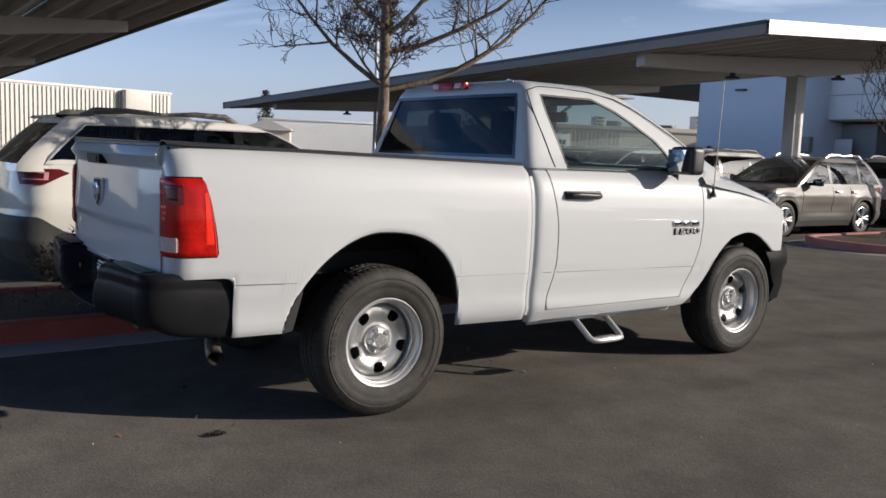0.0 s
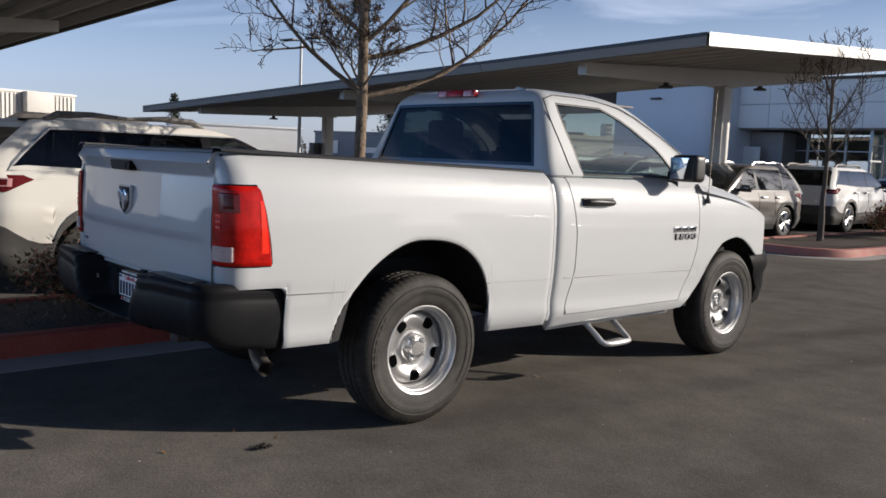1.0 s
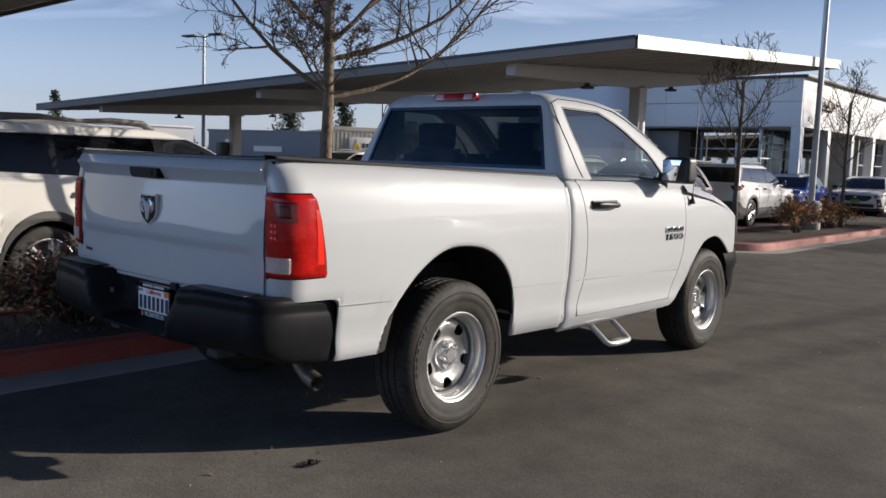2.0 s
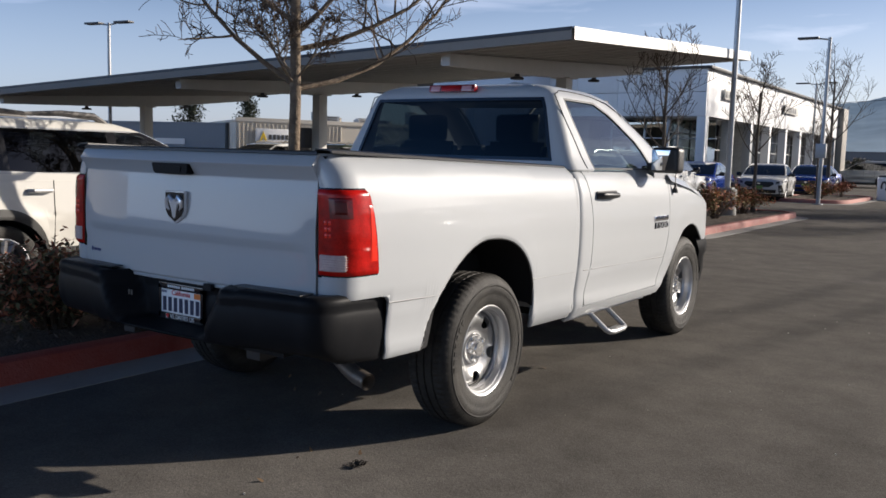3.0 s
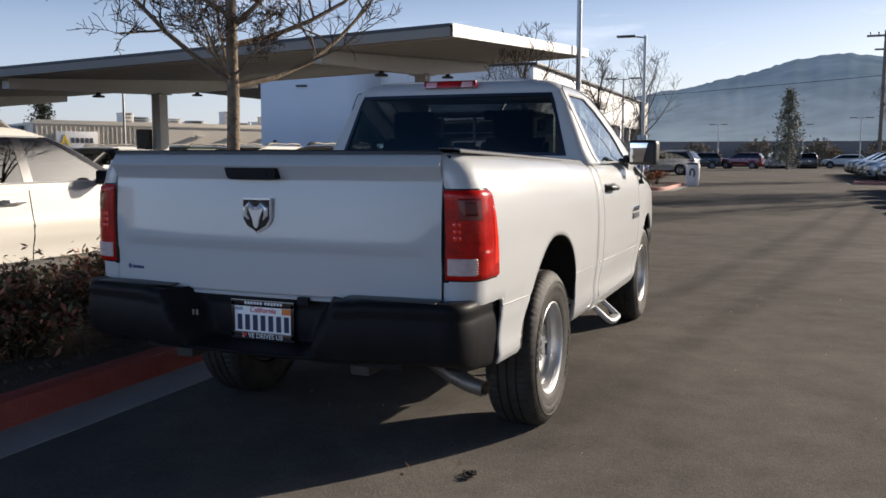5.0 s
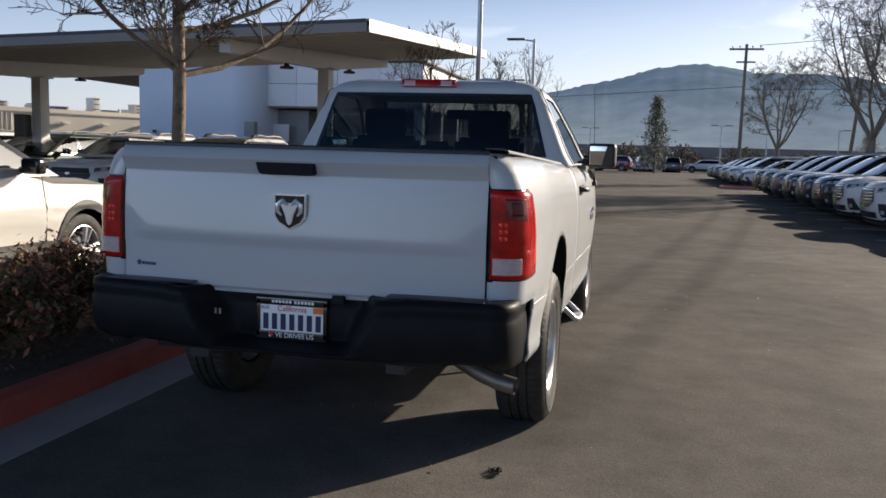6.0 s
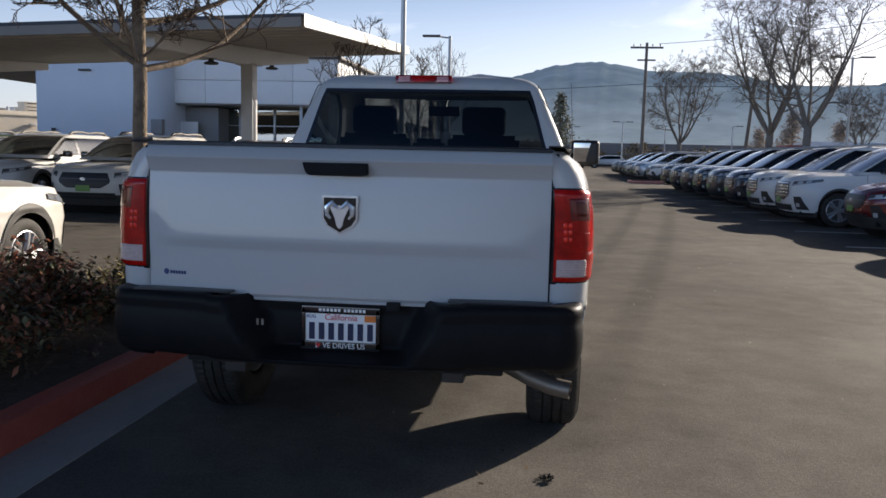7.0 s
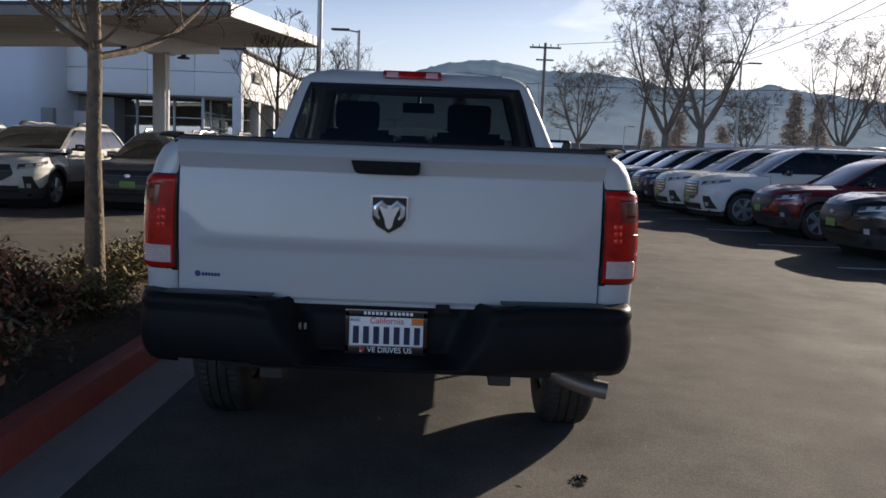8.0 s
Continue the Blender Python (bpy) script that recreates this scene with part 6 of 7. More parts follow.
def cab_row(z, f=1.0, dz=0.0):
    X, yr, yf = cab_x(z), cab_r(z), cab_f(z)
    wx = lerp([(1.352, 0.805), (1.44, 0.78), (1.79, 0.678), (1.875, 0.60)], z)        # rear pane's half-width
    bow = 0.028
    p = []
    for k in range(9):                                                     # 0-8 rear pane
        x = wx * k / 8
        p.append((x, yr - bow * (1 - (x / X) ** 2)))
    cx = X - 0.06
    for x in (wx + (cx - wx) * 0.5, cx):                                   # 9-10 rear pillar
        p.append((x, yr - bow * (1 - (x / X) ** 2) + 0.002))
    for k in (1, 2, 3):                                                    # 11-13 corner
        a = k / 3 * math.pi / 2
        p.append((cx + 0.06 * math.sin(a), yr + 0.05 * (1 - math.cos(a))))
    wr, wf = win_r(z), win_f(z)
    wf = max(wf, wr + 0.02)
    y0 = p[-1][1]
    for k in (1, 2, 3):                                                    # 14-16 pillar
        p.append((X, y0 + (wr - y0) * k / 3))
    for k in range(1, 9):                                                  # 17-24 side pane
        p.append((X, wr + (wf - wr) * k / 8))
    for k in (1, 2, 3, 4):                                                 # 25-28 front pillar
        y = wf + (yf - 0.09 - wf) * k / 4
        p.append((X - 0.012 * (k / 4) ** 2, y))
    p.append((X - 0.05, yf - 0.03))                                        # 29
    p.append((X - 0.085, yf + 0.0))                                        # 30
    for k in range(1, 7):                                                  # 31-36 windscreen
        x = (X - 0.085) * (1 - k / 6)
        p.append((x, yf + 0.09 * (1 - (x / X) ** 2)))
    yc = (yr + yf) / 2
    return [V(x * f, yc + (y - yc) * f, z + dz) for x, y in p]


rows = [cab_row(z) for z in CZ]
for f, dz in ((0.93, 0.012), (0.8, 0.022), (0.55, 0.032), (0.25, 0.037), (0.02, 0.038)):
    rows.append(cab_row(1.875, f, dz))
nz = len(CZ)


def rear_open(i, j):
    return j < 8 and 1 <= i < 8


def side_open(i, j):
    return 16 <= j < 24 and i < 8


def front_open(i, j):
    return j >= 30 and 0 <= i < 9


bm = bmn()
for s in (1, -1):
    grid(bm, [[V(p.x * s, p.y, p.z) for p in r] for r in rows], skip=lambda i, j: rear_open(i, j) or side_open(i, j) or front_open(i, j))
bmesh.ops.remove_doubles(bm, verts=bm.verts, dist=0.0008)
cab = thick(part("cab_shell", bm, WHITE, truck), 0.022, -1)


def pane(test, off, s=None):
    b = bmn()
    for sg in ((1, -1) if s is None else (s,)):
        grid(b, [[V((p.x - off * (1 if test is side_open else 0)) * sg, p.y + (off if test is rear_open else -off if test is front_open else 0), p.z) for p in r] for r in rows], skip=lambda i, j: not test(i, j))
    bmesh.ops.remove_doubles(b, verts=b.verts, dist=0.0008)
    loose = [v for v in b.verts if not v.link_faces]
    bmesh.ops.delete(b, geom=loose, context='VERTS')
    return b


rear_pane = part("rear_window", pane(rear_open, 0.006), M["glass_tint"], truck, "tinted rear window pane")
screen = part("windscreen", pane(front_open, 0.006), M["glass_clear"], truck, "clear windscreen")
for s in (1, -1):
    sp = part("side_window", pane(side_open, 0.008, s), M["glass_door"], truck)
# dark border of the panes
def frame_strip(test, off, w):
    b = pane(test, off)
    r = bmesh.ops.inset_region(b, faces=b.faces[:], thickness=w, use_boundary=True, use_even_offset=True)
    keep = set(r["faces"])
    bmesh.ops.delete(b, geom=[f for f in b.faces if f not in keep], context='FACES')
    return b


part("rear_window_seal", frame_strip(rear_open, -0.001, 0.022), M["black_gloss"], truck)
part("windscreen_seal", frame_strip(front_open, 0.001, 0.03), M["black_gloss"], truck)
for s in (1, -1):
    b = pane(side_open, 0.0, s)
    r = bmesh.ops.inset_region(b, faces=b.faces[:], thickness=0.014, use_boundary=True, use_even_offset=True)
    keep = set(r["faces"])
    bmesh.ops.delete(b, geom=[f for f in b.faces if f not in keep], context='FACES')
    part("side_window_seal", b, M["black_plastic"], truck)
# seam of the door frame on the cab shell
for s in (1, -1):
    bm = bmn()
    pts = []
    for z in span(1.36, 1.82, 14):
        pts.append(V((cab_x(z) + 0.001) * s, win_r(z) - 0.085, z))
    for k in range(1, 5):
        pts.append(V((cab_x(1.82 + 0.008 * k) + 0.001) * s, win_r(1.8) - 0.085 + 0.025 * k, 1.82 + 0.008 * k))
    for z, y in ((1.852, 1.22), (1.853, 1.35), (1.843, 1.55), (1.81, 1.76), (1.76, 1.90), (1.68, 2.06), (1.58, 2.24), (1.48, 2.40), (1.40, 2.47)):
        pts.append(V((cab_x(z) + 0.001) * s, min(y, cab_f(z) - 0.095), z))
    tube(bm, pts, 0.0035, 5)
    part("door_frame_seam", bm, M["liner"], truck)
# high brake lamp
bm = bmn()
box(bm, (-0.018, 1.026, 1.864), (0.372, 0.04, 0.05), 0.012, rx=-14)
hb = part("brake_lamp", bm, M["dark_red_lens"], truck, "red and clear high brake lamp")
bm = bmn()
box(bm, (-0.018, 1.006, 1.864), (0.15, 0.012, 0.038), 0.004, rx=-14)
part("red_lens", bm, M["red_lens"], hb)
M["pink_lens"] = mat("pink_lens", (0.62, 0.3, 0.3), 0.15, coat=0.8)
for s in (-1, 1):
    part("cargo_lens", box(bmn(), (-0.018 + s * 0.125, 1.006, 1.864), (0.075, 0.012, 0.036), 0.004, rx=-14), M["pink_lens"], hb)
# painted base of the front pillars, down to the fender
for s in (1, -1):
    bm = bmn()
    grid(bm, [[V(p.x * s, p.y, z_) for z_ in (p.z + 0.004, 1.31, 1.26)] for p in rows[0][24:31]])
    thick(part("pillar_base", bm, WHITE, truck), 0.01)
# hood and cowl
bm = bmn()
rws = []
for y, zc, ze, w in ((2.56, 1.37, 1.32, 0.90), (2.7, 1.375, 1.31, 0.895), (2.9, 1.37, 1.277, 0.885), (3.1, 1.357, 1.235, 0.865), (3.3, 1.33, 1.18, 0.84), (3.45, 1.295, 1.13, 0.80), (3.58, 1.24, 1.075, 0.75), (3.66, 1.16, 1.02, 0.70)):
    row = []
    for k in range(-12, 13):
        u = k / 12
        z = ze + (zc - ze) * (1 - abs(u) ** 2.6) + 0.012 * smooth01(0.25, 0.4, abs(u)) * smooth01(0.75, 0.6, abs(u))
        row.append(V(u * w, y, z))
    rws.append(row)
grid(bm, rws)
thick(part("hood", bm, WHITE, truck), 0.02, -1)
for s in (-1, 1):
    bm = bmn()
    grid(bm, [[V(s * lerp([(2.43, 0.895), (2.9, 0.885), (3.1, 0.865), (3.3, 0.84), (3.45, 0.80)], y), y, lerp([(2.43, 1.323), (2.7, 1.308), (2.9, 1.275), (3.1, 1.233), (3.3, 1.178), (3.45, 1.128)], y)),
               V(s * (side_x(y, 1.2) - 0.02), y, lerp([(2.43, 1.318), (2.6, 1.295), (2.9, 1.258), (3.2, 1.19), (3.38, 1.122), (3.46, 1.085)], y) - 0.002),
               V(s * (side_x(y, 1.1)), y, lerp([(2.43, 1.27), (2.6, 1.245), (2.9, 1.205), (3.2, 1.14), (3.38, 1.075), (3.46, 1.04)], y))] for y in span(2.43, 3.45, 14)])
    part("fender_top", bm, WHITE, truck)
bm = bmn()
box(bm, (0, 2.62, 1.30), (1.7, 0.3, 0.05), 0.02)
part("cowl", bm, M["black_plastic"], truck)
# front end: grille, bumper
bm = bmn()
prism(bm, [(3.60, 1.08), (3.70, 1.0), (3.73, 0.9), (3.72, 0.75), (3.5, 0.75), (3.5, 1.08)], 'x', -0.6, 0.6, 0.02)
part("grille", bm, M["chrome"], truck)
bm = bmn()
fp = [(0.945, 3.30), (0.955, 3.42), (0.93, 3.56), (0.85, 3.68), (0.65, 3.78), (0.35, 3.83), (0, 3.84)]
fp = fp + [(-x, y) for x, y in reversed(fp[:-1])]
rws = []
for x, y in fp:
    if y < 3.31:
        rws.append([V(x * q, lerp([(0.36, 3.42), (0.5, 3.40), (0.66, 3.335), (0.76, 3.28), (0.80, 3.25)], z), z) for q, z in ((0.96, 0.79), (0.985, 0.775), (0.995, 0.72), (1, 0.66), (0.985, 0.60), (0.985, 0.5), (0.97, 0.38), (0.94, 0.36))])
        continue
    rws.append([V(x * 0.95, y - 0.03, 0.80), V(x * 0.98, y - 0.005, 0.785), V(x, y, 0.72), V(x * 1.0, y + 0.005, 0.66), V(x * 0.985, y - 0.02, 0.60), V(x * 0.985, y - 0.02, 0.5), V(x * 0.97, y - 0.05, 0.38), V(x * 0.94, y - 0.10, 0.36)])
grid(bm, rws)
thick(part("front_bumper", bm, M["bumper_black"], truck, "black front bumper"), 0.012)
# aerial on the fender
bm = bmn()
lathe(bm, [(0.0, 0.05), (0.008, 0.05), (0.012, 0.02), (0.022, 0.0), (0.022, -0.02)], 12, pose(1.0, 2.51, 1.20, 0, -90 + 0, 0))
aer = part("aerial", bm, M["black_plastic"], truck)
bm = bmn()
tube(bm, [(1.0, 2.51, 1.21), (0.988, 2.535, 1.45), (0.975, 2.565, 1.72), (0.96, 2.60, 1.99)], [0.0036, 0.003, 0.0026, 0.0022], 6)
part("aerial_rod", bm, M["steel_pipe"], aer)
# exhaust
bm = bmn()
pts = [(0.42, -0.55, 0.56), (0.48, -0.72, 0.548), (0.56, -0.82, 0.525), (0.67, -0.88, 0.482), (0.76, -0.915, 0.446), (0.84, -0.942, 0.424), (0.925, -0.962, 0.413)]
tube(bm, pts, 0.038, 16, cap=False)
tube(bm, [Vector(p) + V(0, 0, 0) for p in pts], 0.031, 16, cap=False)
part("tailpipe", bm, M["steel_pipe"], truck, "bare steel tailpipe")
# hoop step under the door
for s in (1, -1):
    bm = bmn()
    tube(bm, [V(s * 0.78, 1.375, 0.42), V(s * 0.86, 1.415, 0.38), V(s * 0.97, 1.445, 0.275), V(s * 0.988, 1.465, 0.262), V(s * 1.0, 1.510, 0.26), V(s * 1.0, 1.655, 0.26), V(s * 0.988, 1.700, 0.262), V(s * 0.97, 1.710, 0.275), V(s * 0.86, 1.680, 0.38), V(s * 0.78, 1.670, 0.42)], 0.019, 10)
    st = part("hoop_step", bm, M["silver"], truck, "bare metal hoop step")
    bm = bmn()
    box(bm, (s * 0.978, 1.580, 0.272), (0.055, 0.15, 0.014), 0.004)
    part("step_tread", bm, M["silver"], st)
# door badges: plain bars and the size number
for s in (1, -1):
    bm = bmn()
    for k in range(3):
        box(bm, (s * (side_x(2.2, 1.0) + 0.004), 2.145 + k * 0.09, 1.0), (0.012, 0.08, 0.036), 0.003)
    bd = part("door_badge", bm, M["chrome"], truck)
    for nm_, mt_, out_, dp_, bo_ in (("number_edge", M["black_gloss"], 0.003, 0.002, 0.0035), ("number", M["bright_trim"], 0.006, 0.004, 0.0)):
        num = words("1500", 0.052, (s * (side_x(2.2, 0.945) + out_), stretch(2.235), 0.945), mt_, bd, nm_, rz=90 * s, depth=dp_, bold=bo_)
        num.matrix_basis = num.matrix_basis @ Matrix.Diagonal((2.75, 1.02, 1, 1))
# thin grey line along the sides: the shade of the swage crease as colour
for s in (1, -1):
    for a, b in ((-0.893, -0.57), (0.385, 0.922), (1.04, 1.095), (1.14, 2.36)):
        bm = bmn()
        tube(bm, [V(s * (side_x(y, 0.748 - 0.02 * y) + 0.0042), y, 0.748 - 0.02 * y) for y in span(a, b, 14)], 0.0035, 5)
        part("swage_line", bm, M["swage"], truck)
# seats, dash, wheel, mirror inside
for x in (-0.38, 0.36):
    seat = bmn()
    prism(seat, [(1.28, 0.95), (1.36, 0.95), (1.31, 1.42), (1.27, 1.52), (1.20, 1.52), (1.17, 1.42)], 'x', x - 0.24, x + 0.24, 0.03)
    so = part("seat_backrest", seat, M["cloth_dark"], truck)
    bm = bmn()
    box(bm, (x, 1.225, 1.61), (0.29, 0.11, 0.19), 0.045, segs=4)
    tube(bm, [(x - 0.06, 1.24, 1.48), (x - 0.06, 1.235, 1.58)], 0.007, 6)
    tube(bm, [(x + 0.06, 1.24, 1.48), (x + 0.06, 1.235, 1.58)], 0.007, 6)
    part("headrest", bm, M["cloth_dark"], so)
bm = bmn()
prism(bm, [(1.24, 0.95), (1.36, 0.95), (1.31, 1.40), (1.26, 1.49), (1.20, 1.49), (1.19, 1.40)], 'x', -0.12, 0.10, 0.03)
part("centre_backrest", bm, M["cloth_dark"], truck)
bm = bmn()
prism(bm, [(2.15, 0.95), (2.12, 1.25), (2.2, 1.34), (2.55, 1.355), (2.65, 1.33), (2.65, 0.95)], 'x', -0.82, 0.82, 0.03)
part("dashboard", bm, M["black_plastic"], truck)
bm = bmn()
m = pose(-0.38, 1.93, 1.28, -68, 0, 0)
ringp = [m @ V(0.19 * math.cos(a), 0.19 * math.sin(a), 0) for a in [k * math.tau / 28 for k in range(29)]]
tube(bm, ringp, 0.016, 8, cap=False)
tube(bm, [m @ V(-0.18, 0, 0), m @ V(0, 0, -0.03), m @ V(0.18, 0, 0)], 0.018, 8)
tube(bm, [m @ V(0, 0, -0.03), m @ V(0, 0, -0.3)], 0.03, 8)
part("steering_wheel", bm, M["black_plastic"], truck)
bm = bmn()
box(bm, (0.0, 1.93, 1.71), (0.24, 0.03, 0.075), 0.012)
tube(bm, [(0, 1.94, 1.72), (0, 2.06, 1.80)], 0.012, 8)
part("inner_mirror", bm, M["black_plastic"], truck)
bm = bmn()
box(bm, (0, 1.62, 1.845), (1.2, 0.95, 0.012))
part("headliner", bm, mat("headliner", (0.25, 0.24, 0.23), 0.95), truck)

# ---- parked cars ----
PAINT = {
    "pearl": mat("pearl_paint", (0.60, 0.58, 0.53), 0.5, coat=0.9, spec=0.25, mottle=(4, 0.2, (0.56, 0.54, 0.49))),
    "white": mat("white_car_paint", (0.66, 0.66, 0.65), 0.5, spec=0.25, coat=0.9, mottle=(4, 0.2, (0.68, 0.68, 0.66))),
    "grey": mat("grey_brown_paint", (0.125, 0.112, 0.102), 0.45, 0.0, coat=0.6, spec=0.3),
    "black": mat("black_paint", (0.012, 0.012, 0.014), 0.2, coat=1.0),
    "blue_black": mat("dark_blue_paint", (0.012, 0.018, 0.035), 0.25, 0.2, coat=1.0),
    "dark_grey": mat("dark_grey_paint", (0.045, 0.047, 0.05), 0.28, 0.3, coat=1.0),
    "red": mat("dark_red_paint", (0.16, 0.012, 0.014), 0.25, 0.2, coat=1.0),
    "silver": mat("silver_paint", (0.42, 0.43, 0.44), 0.28, 0.5, coat=1.0),
    "blue": mat("bright_blue_paint", (0.015, 0.05, 0.30), 0.25, 0.2, coat=1.0),
    "green": mat("dark_green_paint", (0.02, 0.035, 0.022), 0.28, 0.2, coat=1.0),
}
M["cladding"] = mat("grey_cladding", (0.045, 0.044, 0.042), 0.6, bump=(500, 0.1), mottle=(12, 0.5, (0.07, 0.068, 0.064)))
M["rail_grey"] = mat("roof_rail", (0.10, 0.092, 0.085), 0.55, mottle=(12, 0.4, (0.13, 0.12, 0.11)))
M["lamp_dark"] = mat("headlamp_lens", (0.10, 0.105, 0.11), 0.1, 0.2, coat=0.9)
M["wheel_dark"] = mat("dark_alloy", (0.14, 0.14, 0.145), 0.5, 0.3)
M["wheel_bright"] = mat("machined_alloy", (0.42, 0.42, 0.43), 0.34, 0.7, mottle=(25, 0.4, (0.32, 0.32, 0.33)))


# let the truck out to its true length
for ob in truck.children_recursive:
    if ob.type == 'MESH' and (ob.parent == truck or ob.parent.parent == truck) and ob.matrix_basis == Matrix() and ob.parent.name.split(".")[0] != "wheel":
        for v in ob.data.vertices:
            v.co.y = stretch(v.co.y)


def car_wheel(w, R, detail):
    bm = bmn()
    seg = 48 if detail else 28
    lathe(bm, [(R * 0.66, -0.10), (R * 0.72, -0.112), (R * 0.9, -0.115), (R - 0.008, -0.10), (R, -0.08), (R, 0.08), (R - 0.008, 0.10), (R * 0.9, 0.115), (R * 0.72, 0.112), (R * 0.66, 0.10)], seg)
    part("tyre", bm, M["rubber"], w)
    bm = bmn()
    lathe(bm, [(R * 0.64, -0.09), (R * 0.60, 0.05), (R * 0.64, 0.09), (R * 0.69, 0.105), (R * 0.665, 0.108), (R * 0.63, 0.095)], seg)
    for k in range(5):
        for d in (-0.16, 0.16):
            a0, a1 = k * math.tau / 5 + d * 1.6, k * math.tau / 5 + d
            pts = [V(0.085, R * 0.10 * math.cos(a0), R * 0.10 * math.sin(a0)), V(0.098, R * 0.36 * math.cos(a1), R * 0.36 * math.sin(a1)), V(0.095, R * 0.64 * math.cos(a1), R * 0.64 * math.sin(a1))]
            tube(bm, pts, [0.026, 0.027, 0.034], 6)
    lathe(bm, [(R * 0.2, 0.06), (R * 0.2, 0.095), (R * 0.12, 0.105), (0.0, 0.107)], 20)
    part("rim", bm, M["wheel_bright"], w)
    bm = bmn()
    lathe(bm, [(0.0, 0.02), (R * 0.6, 0.02), (R * 0.62, -0.05)], 20)
    part("brake_disc", bm, M["wheel_dark"], w)


def make_car(name, L, W, H, wb, hood, belt, rail_on=True, clad=True, sedan=False, detail=False, R=0.345, front_over=None, bars=False):
    """A car pointing along +y, its middle over the origin. Parts are meshes under one Empty."""
    car = thing(name, (0, 0, 0), "", "car")
    fo = front_over or (L - wb) * 0.47
    yf, yr = L / 2 - fo, L / 2 - fo - wb
    hw = W / 2
    sill = 0.30
    paint = PAINT["white"]

    def topline(y):
        """Height of the painted body's upper edge: bonnet, then the belt line."""
        up = 0.05 if detail else 0.0
        return lerp([(-L / 2, belt + up), (-L / 2 + 0.5, belt + 0.03 + up), (-0.5, belt + up * 0.4), (0, belt), (L * 0.145, belt - 0.03), (L * 0.21, hood), (L * 0.38, hood - 0.03), (L * 0.46, hood - 0.07), (L / 2, hood - 0.13)], y)

    def width(z):
        return lerp([(0.2, 0.90), (0.32, 0.955), (0.5, 0.985), (0.7, 1.0), (0.85, 0.99), (belt, 0.945), (belt + 0.1, 0.93)], z)

    def wheel_arch(y):
        for c in (yf, yr):
            d = abs(y - c)
            r = R + 0.055
            if d < r:
                return R + math.sqrt(r * r - d * d)
        return None
    # plan stations, front middle round to rear middle
    st = []
    FD, RD = 0.54, 0.38

    def front_plan(a):
        if a > 90:
            return hw, L / 2 - FD - (a - 90) * 0.01
        a = radians(a)
        return hw * math.sin(a) ** 0.75, L / 2 - FD * (1 - math.cos(a) ** 0.8)

    def rear_plan(a):
        if a > 90:
            return hw, -L / 2 + RD + (a - 90) * 0.01
        a = radians(a)
        return hw * math.sin(a) ** 0.62, -L / 2 + RD * (1 - math.cos(a) ** 0.75)
    for k in range(13):
        st.append(front_plan(k / 13 * 90))
    r = R + 0.055
    ys = span(L / 2 - FD, yf + r + 0.002, 2)
    for c in (yf, yr):
        ys += [c + r * math.cos(math.pi * k / 20) for k in range(1, 20)]
        if c == yf:
            ys += span(yf - r - 0.002, yr + r + 0.002, 10)
    ys += span(yr - r - 0.002, -L / 2 + RD, 3)
    st += [(hw, y) for y in ys]
    for k in range(10, -1, -1):
        st.append(rear_plan(k / 11 * 90))
    nrow = 18

    def shape(x, y, z, out=0.0):
        """A point of the painted skin from its place in the plan and its height."""
        yy = y
        if y > L / 2 - 0.6:
            f = smooth01(L / 2 - 0.6, L / 2 - 0.2, y)
            yy += f * lerp([(0.2, -0.14), (0.30, -0.075), (0.40, -0.025), (0.52, 0.0), (0.66, 0.0), (hood - 0.24, -0.025), (hood - 0.15, -0.07), (hood - 0.10, -0.12), (hood, -0.2)], z)
        if y < -L / 2 + 0.5:
            f = smooth01(-L / 2 + 0.5, -L / 2 + 0.25, y)
            yy += f * lerp([(0.2, 0.12), (0.32, 0.05), (0.44, 0.0), (0.62, 0.0), (0.68, 0.035), (0.9, 0.04), (belt, 0.075), (belt + 0.05, 0.10)], z)
        crease = 0.013 * math.exp(-((z - 0.80 - 0.03 * y / L) / 0.03) ** 2)
        flare = 0.0
        for c in (yf, yr):
            flare = max(flare, 0.02 * smooth01(r + 0.20, r + 0.05, math.hypot(y - c, z - R)))
        hollow = -0.02 * smooth01(0.72, 0.58, z) * smooth01(0.38, 0.5, z) * smooth01(r + 0.1, r + 0.3, min(abs(y - yf), abs(y - yr)))
        e = min(1.0, x / hw)
        ax = e ** 4
        ay = (1 - ax) * (1 if y > 0 else -1)
        return V(x * width(z) + (out * ax + (crease + flare + hollow) * smooth01(0.75, 1.0, e)), yy + out * ay, z)

    def patch(plan, a_of, zs, out, s=1, n=8):
        """A sheet that lies on the skin: zs are heights, a_of(z) gives its two bearings."""
        rws_ = []
        for z in zs:
            a0, a1 = a_of(z)
            row_ = []
            for k in range(n + 1):
                a = a0 + (a1 - a0) * k / n
                sg = 1 if a >= 0 else -1
                x, y = plan(abs(a))
                p_ = shape(x, y, z, out)
                row_.append(V(p_.x * sg * s, p_.y, p_.z))
            rws_.append(row_)
        return rws_

    def skin(out, lo, hi):
        cols = []
        for x, y in st:
            a = wheel_arch(y) if x > hw * 0.97 else None
            l0, h0 = lo(y, a), hi(y, a)
            col = []
            for j in range(nrow + 1):
                z = l0 + (h0 - l0) * j / nrow
                col.append(shape(x, y, z, out))
            cols.append(col)
        return cols

    def both(b, cols):
        grid(b, cols)
        grid(b, [[V(-p.x, p.y, p.z) for p in c] for c in cols])
    bm = bmn()
    main = skin(0, lambda y, a: a if a else sill, lambda y, a: topline(y))
    both(bm, main)
    # bonnet and rear deck
    yb = L * 0.205
    rws = []
